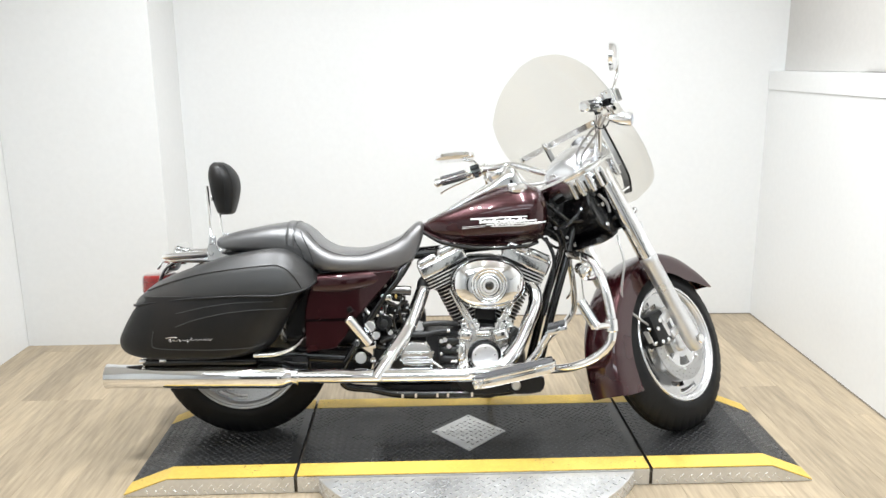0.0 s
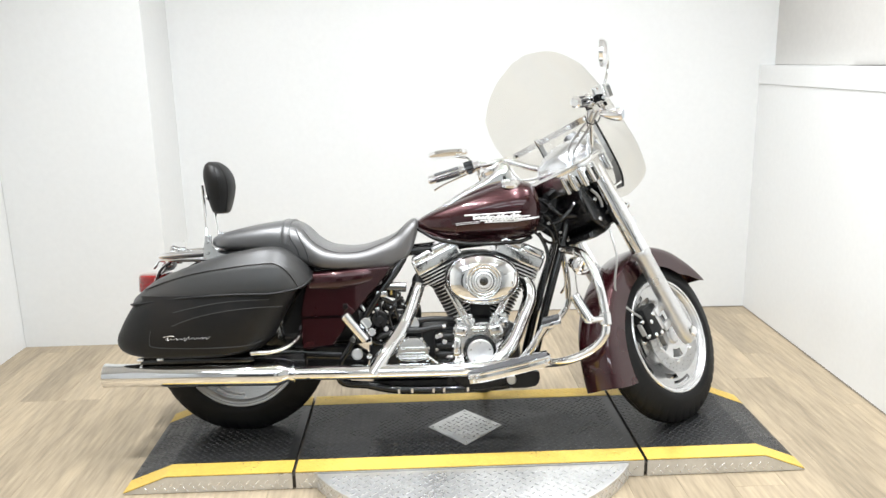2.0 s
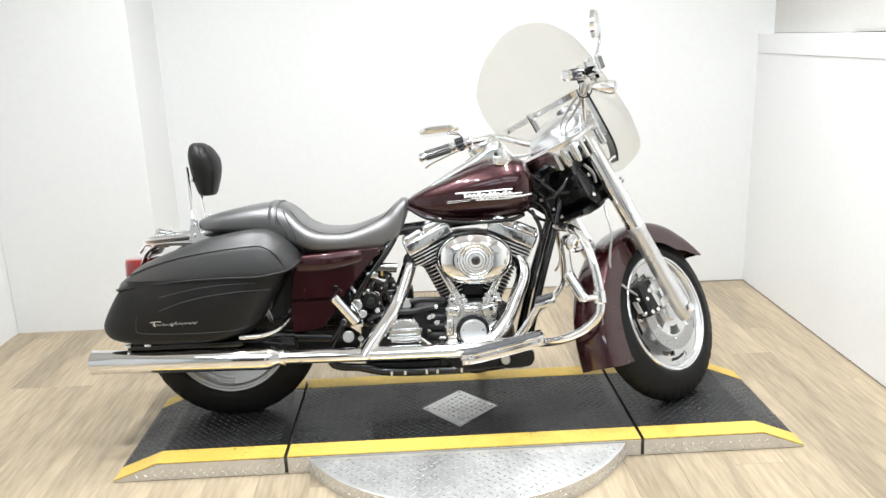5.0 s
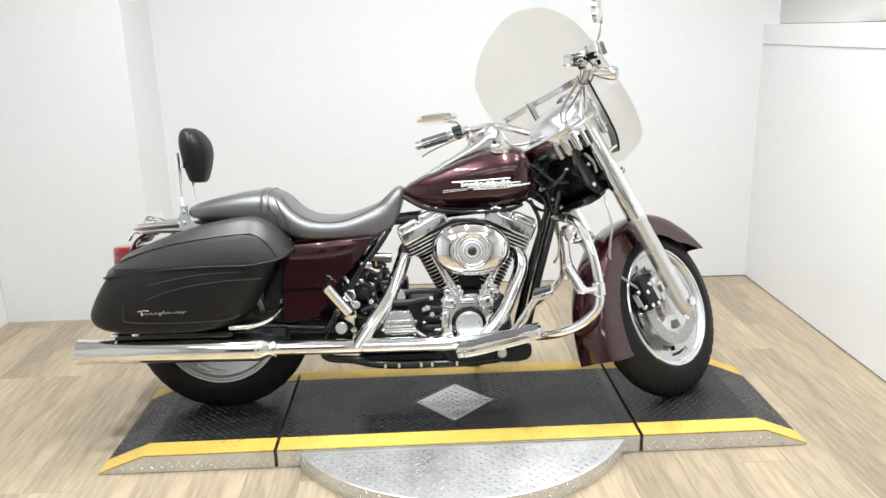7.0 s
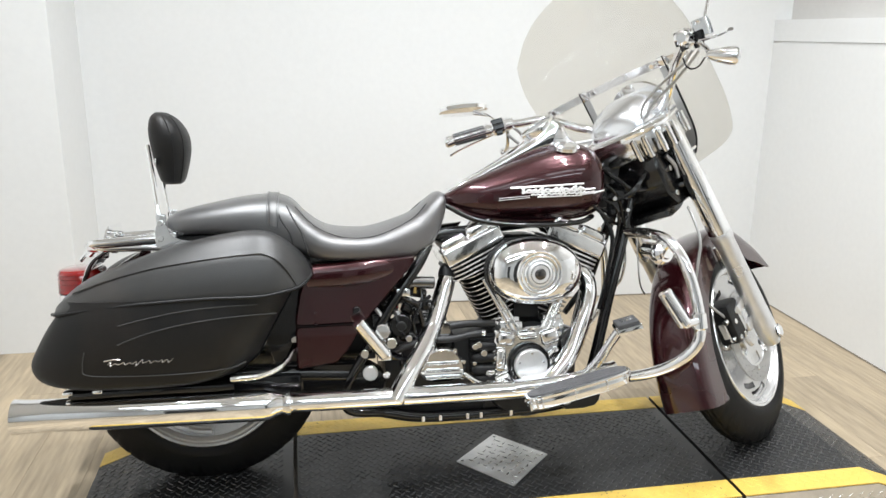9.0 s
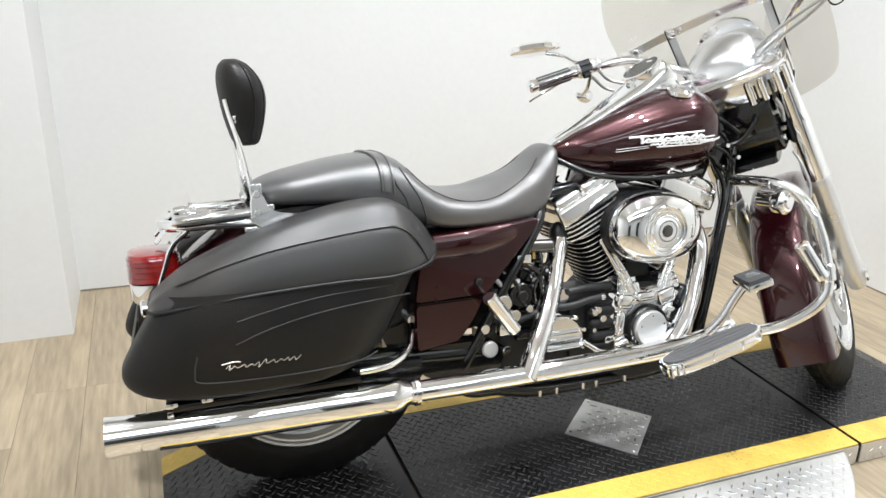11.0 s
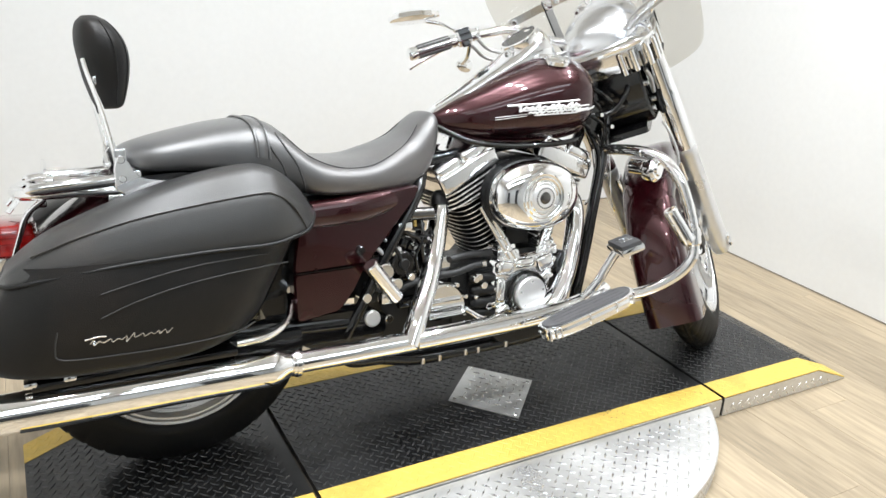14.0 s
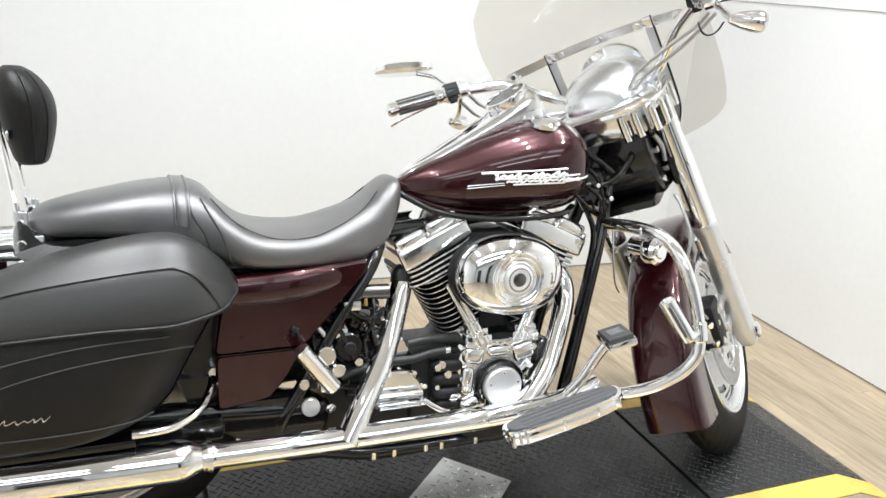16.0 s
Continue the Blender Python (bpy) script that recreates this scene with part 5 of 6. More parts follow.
# ---- saddlebags ----
def bag(s):
    """A leather saddlebag with overhanging lid; s is -1 for the right side of the machine."""
    zs = spline([(0.338, -1.12, -0.81), (0.344, -1.192, -0.782), (0.364, -1.246, -0.742), (0.400, -1.262, -0.703), (0.45, -1.240, -0.676), (0.51, -1.203, -0.642), (0.552, -1.170, -0.618), (0.566, -1.163, -0.61)], 26)
    bm = bmesh.new()
    rings = []
    for z, xr, xf in zs:
        f = (z - 0.338) / 0.228
        out = 0.272 + 0.02 * math.sin(math.pi * min(1, max(0, f)) * 0.8)
        out -= 0.022 * max(0, 1 - (z - 0.338) / 0.02) ** 2
        inn = 0.128
        ring = []
        for p in oval(1, 1, 5.0, 56):
            x = (xr + xf) / 2 + p[0] * (xf - xr) / 2
            bulge = 0.012 * (1 - ((x - (xr + xf) / 2) / ((xf - xr) / 2)) ** 2) - 0.03 * max(0, (-1.05 - x) / 0.19) ** 2 - 0.05 * max(0, 1 - (xf - x) / 0.12) ** 2
            y = (out + inn) / 2 + p[1] * (out - inn) / 2 + (bulge if p[1] > 0 else 0)
            ring.append(Vector((x, s * y, z)))
        rings.append(ring)
    loft(bm, rings)
    body = part("saddlebag", bm, HIDE_BAG, bike, "hard saddlebag covered in black leather", sharp=60)
    # lid: sections along its length
    bm = bmesh.new()
    rings = []
    for x, zs_, zc, zt, yo, yi in spline([(-1.197, 0.526, 0.535, 0.540, 0.225, 0.16), (-1.178, 0.530, 0.556, 0.568, 0.252, 0.14), (-1.12, 0.539, 0.590, 0.61, 0.275, 0.125), (-1.05, 0.548, 0.615, 0.640, 0.285, 0.12),
                                           (-0.95, 0.556, 0.640, 0.675, 0.293, 0.12), (-0.84, 0.561, 0.656, 0.704, 0.297, 0.12), (-0.74, 0.561, 0.666, 0.720, 0.296, 0.12), (-0.68, 0.561, 0.666, 0.719, 0.290, 0.12),
                                           (-0.64, 0.566, 0.653, 0.702, 0.276, 0.122), (-0.60, 0.571, 0.628, 0.669, 0.250, 0.126), (-0.575, 0.582, 0.616, 0.640, 0.222, 0.135), (-0.560, 0.598, 0.607, 0.616, 0.19, 0.155)], 44):
        sec = [(yi, zs_), ((yo + yi) / 2, zs_ - 0.002), (yo, zs_), (yo + 0.002, zs_ + 0.008), (yo - 0.002, (zs_ + zc) / 2), (yo - 0.016, zc - 0.003), (yo - 0.022, zc + 0.003),
               (yo - 0.055, zt - 0.006), (yo - 0.085, zt), (yi + 0.03, zt - 0.002), (yi + 0.006, zt - 0.012), (yi, zt - 0.03 if zt - zs_ > 0.05 else (zt + zs_) / 2)]
        rings.append([Vector((x, s * p[0], p[1])) for p in chaikin(sec, 1)])
    loft(bm, rings)
    part("lid", bm, HIDE_BAG_LIT, body, "domed leather saddlebag lid", sharp=70)
    # rolled lip, crease piping and stitched panels
    bm = bmesh.new()
    tube(bm, [(-1.197, s * 0.228, 0.531), (-1.172, s * 0.262, 0.535), (-1.10, s * 0.283, 0.546), (-0.97, s * 0.296, 0.559), (-0.82, s * 0.300, 0.565), (-0.70, s * 0.298, 0.564), (-0.64, s * 0.279, 0.570), (-0.595, s * 0.250, 0.578), (-0.565, s * 0.20, 0.598)], 0.0042, 8, 60)
    part("lid_lip", bm, CRINKLE, body, "rolled leather lip")
    bm = bmesh.new()
    tube(bm, [(-1.14, s * 0.252, 0.585), (-1.10, s * 0.262, 0.600), (-1.05, s * 0.267, 0.617), (-0.95, s * 0.275, 0.642), (-0.84, s * 0.279, 0.658), (-0.74, s * 0.278, 0.668), (-0.685, s * 0.274, 0.670)], 0.0022, 6, 40)
    part("lid_piping", bm, HIDE_BAG_LIT, body)
    bm = bmesh.new()
    tube(bm, [(-0.685, s * 0.274, 0.670), (-0.655, s * 0.268, 0.655), (-0.63, s * 0.264, 0.63), (-0.612, s * 0.258, 0.60), (-0.602, s * 0.254, 0.58)], 0.0022, 6, 30)
    part("lid_piping", bm, HIDE_BAG_LIT, body)
    for keys in ([(-1.035, 0.462), (-0.98, 0.482), (-0.925, 0.496), (-0.87, 0.506), (-0.81, 0.513), (-0.75, 0.517), (-0.655, 0.516)], [(-1.03, 0.509), (-0.975, 0.521), (-0.92, 0.531), (-0.86, 0.539), (-0.80, 0.543), (-0.70, 0.544)],
                 [(-1.113, 0.445), (-1.120, 0.41), (-1.108, 0.387), (-1.0, 0.380), (-0.88, 0.378), (-0.78, 0.382), (-0.735, 0.395)]):
        bm = bmesh.new()
        pts = []
        for x, z in keys:
            f = (z - 0.338) / 0.228
            out = 0.272 + 0.02 * math.sin(math.pi * min(1, f) * 0.8)
            row = [float(np.interp(z, zs[:, 0], zs[:, k])) for k in (1, 2)]
            q = (x - sum(row) / 2) / ((row[1] - row[0]) / 2)
            out += 0.012 * (1 - q * q) - 0.03 * max(0, (-1.05 - x) / 0.19) ** 2
            inn = 0.128
            out = (out + inn) / 2 + (out - inn) / 2 * (1 - min(0.98, abs(q)) ** 5) ** 0.2
            pts.append((x, s * (out + 0.0005), z))
        tube(bm, pts, 0.0018, 6, 40)
        part("stitching", bm, THREAD, body, "grey stitched seam")
    if s < 0:
        # chrome script: plain running strokes
        pts = []
        for f in np.linspace(0, 1, 150):
            k = math.sin(f * math.tau * 10 + 0.9 * math.sin(f * 15)) * (0.0026 + 0.0012 * math.sin(f * 31) + 0.006 * max(0, math.cos(f * math.tau * 2 + 0.1)) ** 8)
            pts.append((-1.06 + 0.15 * f + 0.7 * k, -0.3012, 0.4145 + k + 0.003 * f))
        bm = bmesh.new()
        tube(bm, pts, 0.0015, 6, 150)
        part("script_stroke", bm, CHROME_SOFT, body, "small chrome script emblem")
        bm = bmesh.new()
        tube(bm, [(-1.068, -0.3012, 0.4235), (-1.045, -0.3012, 0.4265), (-1.03, -0.3012, 0.425)], 0.0016, 6, 10)
        part("script_stroke", bm, CHROME_SOFT, body)
    bm = bmesh.new()
    rbox(bm, (-0.97, s * 0.20, 0.325), (0.40, 0.10, 0.016), 0.004)
    part("bag_rail", bm, BLACK, body, "black saddlebag support rail")
    for x in (-1.17, -1.10):
        bm = bmesh.new()
        rbox(bm, (x, s * 0.235, 0.332), (0.024, 0.03, 0.012), 0.003)
        part("bag_latch", bm, CHROME, body)
    return body


bag(-1)
bag(1)
for s in (-1, 1):
    bm = bmesh.new()
    tube(bm, [(-0.612, s * 0.125, 0.41), (-0.622, s * 0.16, 0.385), (-0.65, s * 0.215, 0.362), (-0.70, s * 0.255, 0.352), (-0.75, s * 0.268, 0.352), (-0.775, s * 0.266, 0.351)], 0.0085, 12)
    g = part("saddlebag_guard", bm, CHROME, bike, "bent chrome saddlebag guard")
    bm = bmesh.new()
    rod(bm, (-0.612, s * 0.10, 0.412), (-0.612, s * 0.142, 0.412), 0.013, 12)
    part("guard_boss", bm, CHROME, g)


# ---- frame ----
for s in (-1, 1):
    bm = bmesh.new()
    tube(bm, [(0.405, s * 0.035, 0.80), (0.377, s * 0.06, 0.70), (0.340, s * 0.082, 0.58), (0.307, s * 0.095, 0.47), (0.289, s * 0.1, 0.40), (0.262, s * 0.102, 0.29), (0.235, s * 0.102, 0.20), (0.17, s * 0.104, 0.168), (0.0, s * 0.105, 0.155), (-0.25, s * 0.105, 0.158), (-0.37, s * 0.105, 0.18)], 0.0165, 14, 70)
    part("frame_tube", bm, BLACK, bike, "gloss black frame tube")
    bm = bmesh.new()
    tube(bm, [(-0.232, s * 0.08, 0.655), (-0.262, s * 0.115, 0.61), (-0.315, s * 0.134, 0.54), (-0.362, s * 0.14, 0.47), (-0.425, s * 0.138, 0.36), (-0.475, s * 0.13, 0.27), (-0.47, s * 0.12, 0.2), (-0.37, s * 0.105, 0.18)], 0.015, 14, 50)
    part("frame_tube", bm, BLACK, bike, "gloss black rear frame tube")
    bm = bmesh.new()
    tube(bm, [(0.34, s * 0.03, 0.845), (0.2, s * 0.05, 0.73), (0.0, s * 0.055, 0.70), (-0.2, s * 0.06, 0.68), (-0.5, s * 0.09, 0.64), (-0.9, s * 0.105, 0.63)], 0.0165, 12, 50)
    part("frame_tube", bm, BLACK, bike)
bm = bmesh.new()
plate(bm, [(0.27, 0.76), (0.36, 0.70), (0.42, 0.74), (0.36, 0.90), (0.30, 0.89)], -0.045, 0.045, 0.006, 1)
part("steering_neck", bm, BLACK, bike, "gloss black steering neck")
for k, keys in enumerate(([(0.27, -0.09, 0.83), (0.31, -0.11, 0.80), (0.34, -0.10, 0.76), (0.36, -0.09, 0.69)], [(0.28, -0.07, 0.87), (0.33, -0.10, 0.83), (0.37, -0.11, 0.80), (0.42, -0.10, 0.80)],
                          [(0.26, -0.10, 0.79), (0.32, -0.12, 0.745), (0.335, -0.10, 0.68), (0.31, -0.11, 0.60)], [(0.29, -0.08, 0.77), (0.35, -0.12, 0.78), (0.40, -0.12, 0.83), (0.43, -0.09, 0.88)],
                          [(0.25, -0.12, 0.755), (0.29, -0.125, 0.72), (0.33, -0.1, 0.70), (0.37, -0.08, 0.72)], [(0.28, -0.1, 0.74), (0.31, -0.118, 0.66), (0.295, -0.118, 0.55), (0.27, -0.12, 0.45)])):
    bm = bmesh.new()
    tube(bm, keys, 0.0055 + 0.002 * (k % 2), 8)
    part("wiring_loom", bm, BLACK, bike, "bundled black wiring")
for x, y, z in ((0.315, -0.118, 0.775), (0.36, -0.11, 0.74)):
    bm = bmesh.new()
    rod(bm, (x, y + 0.02, z), (x, y - 0.006, z), 0.0065, 8)
    part("neck_bolt", bm, CHROME_SOFT, bike)
bm = bmesh.new()
rbox(bm, (0.30, -0.06, 0.84), (0.035, 0.05, 0.05), 0.008)
rbox(bm, (0.285, -0.07, 0.77), (0.04, 0.045, 0.05), 0.008)
part("ignition_module", bm, CRINKLE, bike, "black electrical box")

# ---- engine ----
BASE = Vector((0.058, 0, 0.315))
VEE = {-1: radians(-26), 1: radians(24)}
bm = bmesh.new()
lathe(bm, [(0.02, -0.125), (0.14, -0.12), (0.15, -0.1), (0.15, 0.1), (0.14, 0.12), (0.02, 0.125)], Matrix.Translation((0.055, 0, 0.285)) @ ACROSS, 48, shut=False)
rbox(bm, (0.07, 0, 0.20), (0.30, 0.21, 0.09), 0.02)
part("crankcase", bm, CRINKLE, bike, "black wrinkle-finish engine crankcase")
for k in (-1, 1):
    axis = Vector((math.sin(VEE[k]), 0, math.cos(VEE[k])))
    M = Matrix.Translation(BASE) @ Matrix.Rotation(VEE[k], 4, "Y")
    bm = bmesh.new()
    lathe(bm, [(0.05, 0.06), (0.062, 0.065), (0.062, 0.30), (0.05, 0.305)], M, 32, shut=False)
    barrel = part("cylinder", bm, CRINKLE, bike, "black finned engine cylinder")
    for i in range(13):
        z = 0.115 + 0.0142 * i
        g = min(1, 0.62 + 0.045 * i)
        hx, hy = 0.068 * (0.86 + 0.14 * g), 0.092 * (0.8 + 0.2 * g)
        bm = bmesh.new()
        prof = oval(hx, hy, 3.4, 28)
        loft(bm, [[M @ Vector((p[0] * q, p[1] * q, z + h)) for p in prof] for h, q in ((0, 0.985), (0.001, 1), (0.0038, 1), (0.0048, 0.985))])
        bm.normal_update()
        for f in bm.faces:
            n = M.to_3x3().inverted() @ f.normal
            f.material_index = 1 if abs(n.z) < 0.5 else 0
        part("fin", bm, CRINKLE, barrel, extra=(FIN_EDGE,))
    # head with its own longer fins
    for i in range(4):
        z = 0.297 + 0.0125 * i
        bm = bmesh.new()
        prof = oval(0.098, 0.102, 4.5, 28)
        loft(bm, [[M @ Vector((p[0] * q, p[1] * q, z + h)) for p in prof] for h, q in ((0, 0.985), (0.001, 1), (0.0055, 1), (0.0065, 0.985))])
        bm.normal_update()
        for f in bm.faces:
            n = M.to_3x3().inverted() @ f.normal
            f.material_index = 1 if abs(n.z) < 0.5 else 0
        part("head_fin", bm, CRINKLE, barrel, extra=(FIN_EDGE,))
    bm = bmesh.new()
    rbox(bm, (0, 0, 0.33), (0.15, 0.15, 0.07), 0.012, M)
    part("cylinder_head", bm, CRINKLE, barrel)
    bm = bmesh.new()
    rbox(bm, (-0.002 * k, -0.004, 0.370), (0.186, 0.204, 0.05), 0.010, M, 3)
    rock = part("rocker_box", bm, CAST_CHROME, bike, "chrome rocker box")
    bm = bmesh.new()
    rbox(bm, (0.040, -0.004, 0.406), (0.084, 0.19, 0.034), 0.013, M, 3)
    rbox(bm, (-0.046, -0.004, 0.404), (0.080, 0.19, 0.032), 0.013, M, 3)
    part("rocker_cover", bm, CAST_CHROME, rock, "polished chrome rocker cover")
    for x, y in ((-0.083, -0.093), (-0.003, -0.097), (0.083, -0.093)):
        bm = bmesh.new()
        lathe(bm, [(0.0075, 0.39), (0.0075, 0.402), (0.005, 0.406), (0.001, 0.406)], M @ Matrix.Translation((x, y, 0)), 10, shut=False)
        part("cover_bolt", bm, CHROME, rock)
    # push rod tubes
    for dx in (0.016, 0.045):
        bm = bmesh.new()
        b = Vector((0.055 + k * (0.028 + dx * 0.6), -0.135, 0.405))
        t = b + axis * 0.165 + Vector((k * 0.004, 0.022, 0))
        rod(bm, b, t, 0.0085, 14)
        rod(bm, b, b + (t - b) * 0.16, 0.0125, 14)
        rod(bm, b + (t - b) * 0.36, b + (t - b) * 0.40, 0.011, 14)
        part("pushrod_tube", bm, CHROME, barrel, "chrome pushrod tube")
    bm = bmesh.new()
    rbox(bm, (k * 0.062, -0.105, 0.095), (0.072, 0.07, 0.042), 0.009, Matrix.Translation(BASE))
    rbox(bm, (k * 0.064, -0.105, 0.12), (0.058, 0.056, 0.02), 0.006, Matrix.Translation(BASE))
    lift = part("lifter_block", bm, CHROME, bike, "chrome lifter block")
    for dx, dz in ((-0.025, 0.095), (0.025, 0.095), (0.0, 0.12)):
        bm = bmesh.new()
        rod(bm, BASE + Vector((k * 0.062 + dx, -0.135, dz)), BASE + Vector((k * 0.062 + dx, -0.146, dz)), 0.007, 8)
        part("lifter_bolt", bm, CHROME, lift)
# cam cover with its round lid
bm = bmesh.new()
plate(bm, [(-0.055, 0.405), (0.0, 0.42), (0.055, 0.412), (0.11, 0.42), (0.148, 0.395), (0.135, 0.33), (0.125, 0.262), (0.07, 0.232), (-0.01, 0.236), (-0.06, 0.262)], -0.145, -0.10, 0.008, 2)
cam_cover = part("cam_cover", bm, CAST_CHROME, bike, "chrome cam cover")
bm = bmesh.new()
lathe(bm, [(0.05, 0.14), (0.062, 0.146), (0.062, 0.158), (0.058, 0.164), (0.05, 0.162)], Matrix.Translation((0.046, 0, 0.308)) @ ACROSS, 48)
part("cover_ring", bm, BLACK, cam_cover, "gloss black cover ring")
for x, z, w, h, turn in ((-0.022, 0.385, 0.05, 0.04, 12), (0.108, 0.385, 0.055, 0.045, -14), (0.042, 0.392, 0.06, 0.026, 0), (-0.038, 0.325, 0.03, 0.07, 4), (-0.03, 0.265, 0.05, 0.035, -20), (0.112, 0.285, 0.03, 0.06, -8), (0.05, 0.242, 0.08, 0.022, 0)):
    bm = bmesh.new()
    rbox(bm, (0, 0, 0), (w, 0.034, h), 0.0125, pose(x, -0.143, z, 0, turn, 0), 3)
    part("cover_lobe", bm, CAST_CHROME, cam_cover)
for k in range(9):
    a = math.tau * (0.52 + 0.045 * k)
    bm = bmesh.new()
    rbox(bm, (0.0555 * math.cos(a), -0.163, 0.0555 * math.sin(a)), (0.003, 0.006, 0.012), 0.001, Matrix.Translation((0.046, 0, 0.308)))
    part("ring_rib", bm, CHROME_SOFT, cam_cover)
bm = bmesh.new()
lathe(bm, [(0.046, 0.150), (0.055, 0.153), (0.055, 0.158), (0.046, 0.160)], Matrix.Translation((0.046, 0, 0.308)) @ ACROSS, 40)
part("cover_groove", bm, BLACK, cam_cover)
bm = bmesh.new()
lathe(bm, [(0.046, 0.15), (0.049, 0.17), (0.048, 0.176), (0.045, 0.179), (0.02, 0.1795), (0.001, 0.18)], Matrix.Translation((0.046, 0, 0.308)) @ ACROSS, 48, shut=False)
timer = part("timer_cover", bm, TURNED, cam_cover, "round polished timer cover")
for x, z in ((-0.045, 0.395), (-0.05, 0.33), (-0.048, 0.27), (0.0, 0.243), (0.065, 0.242), (0.118, 0.275), (0.128, 0.345), (0.138, 0.39), (0.05, 0.402)):
    bm = bmesh.new()
    rod(bm, (x, -0.143, z), (x, -0.154, z), 0.0075, 8)
    part("cover_bolt", bm, CHROME, cam_cover)

# air cleaner: oval chrome dome with turned rings and a medallion
AIR = Vector((0.061, 0, 0.577))
TILT_AIR = Matrix.Translation(AIR) @ Matrix.Rotation(radians(2), 4, "Y")
bm = bmesh.new()
rings = []
for k, y in ((0.98, -0.10), (1.03, -0.115), (1.03, -0.146), (0.98, -0.152)):
    rings.append([TILT_AIR @ Vector((p[0] * k, y, p[1] * k)) for p in oval(0.134, 0.094, 2.15, 64)])
loft(bm, rings)
air = part("air_cleaner", bm, CRINKLE, bike, "oval chrome air cleaner with round medallion")
bm = bmesh.new()
rings = []
for k, y in ((1.0, -0.148), (1.0, -0.168), (0.985, -0.176), (0.955, -0.184), (0.9, -0.192), (0.8, -0.199), (0.66, -0.205), (0.56, -0.207)):
    rings.append([TILT_AIR @ Vector((p[0] * k, y, p[1] * k)) for p in oval(0.134, 0.094, 2.15, 64)])
loft(bm, rings)
part("cleaner_cover", bm, CHROME, air, "polished oval cover")
bm = bmesh.new()
prof = [(0.066, 0.196), (0.066, 0.2065), (0.063, 0.2095), (0.060, 0.2075), (0.056, 0.2075), (0.053, 0.211), (0.049, 0.2085), (0.045, 0.2085), (0.042, 0.212), (0.039, 0.2095), (0.034, 0.2095), (0.001, 0.2095)]
lathe(bm, prof, TILT_AIR @ ACROSS, 64, shut=False)
part("turned_face", bm, CHROME, air, "turned face with concentric ridges")
bm = bmesh.new()
lathe(bm, [(0.034, 0.2085), (0.034, 0.213), (0.031, 0.2145), (0.020, 0.2145), (0.0195, 0.213), (0.001, 0.213)], TILT_AIR @ ACROSS, 48, shut=False)
part("medallion", bm, BRUSHED, air, "grey metal medallion")
bm = bmesh.new()
for t in np.linspace(0, math.tau, 26, False):
    rbox(bm, (0.0265 * math.cos(t), -0.2150, 0.0265 * math.sin(t)), (0.0035, 0.0015, 0.0035), 0, TILT_AIR)
lathe(bm, [(0.016, 0.212), (0.016, 0.2145), (0.012, 0.216), (0.001, 0.216)], TILT_AIR @ ACROSS, 24, shut=False)
part("medallion_relief", bm, DARK_STEEL, air, "dark steel medallion relief")
for k in range(5):
    a = math.tau * k / 5 + 0.3
    bm = bmesh.new()
    rod(bm, (0.046 + 0.037 * math.cos(a), -0.176, 0.308 + 0.037 * math.sin(a)), (0.046 + 0.037 * math.cos(a), -0.182, 0.308 + 0.037 * math.sin(a)), 0.0035, 8)
    part("cover_rivet", bm, CHROME, timer)
bm = bmesh.new()
rbox(bm, (0.05, 0, 0.60), (0.12, 0.15, 0.14), 0.02)
part("intake", bm, CRINKLE, bike, "black intake body")
bm = bmesh.new()
rbox(bm, (0.055, -0.02, 0.445), (0.08, 0.15, 0.10), 0.015)
part("engine_valley", bm, CRINKLE, bike)

# gearbox, starter, chrome side covers
bm = bmesh.new()
rbox(bm, (-0.22, 0, 0.29), (0.30, 0.20, 0.19), 0.03)
rbox(bm, (-0.10, -0.02, 0.30), (0.14, 0.19, 0.20), 0.02)
part("gearbox", bm, CRINKLE, bike, "black gearbox housing")
bm = bmesh.new()
plate(bm, [(-0.272, 0.268), (-0.262, 0.345), (-0.215, 0.372), (-0.165, 0.362), (-0.135, 0.31), (-0.145, 0.268)], -0.145, -0.10, 0.008, 2)
gc = part("gearbox_cover", bm, CHROME, bike, "ribbed chrome gearbox cover")
for z in (0.284, 0.304, 0.324):
    bm = bmesh.new()
    rbox(bm, (-0.205, -0.146, z), (0.10 - 0.2 * (z - 0.284), 0.014, 0.010), 0.0045)
    part("cover_rib", bm, CHROME, gc)
for x, z in ((-0.262, 0.30), (-0.25, 0.35), (-0.17, 0.36), (-0.145, 0.325), (-0.15, 0.28)):
    bm = bmesh.new()
    rod(bm, (x, -0.14, z), (x, -0.154, z), 0.006, 8)
    part("cover_bolt", bm, CHROME, gc)
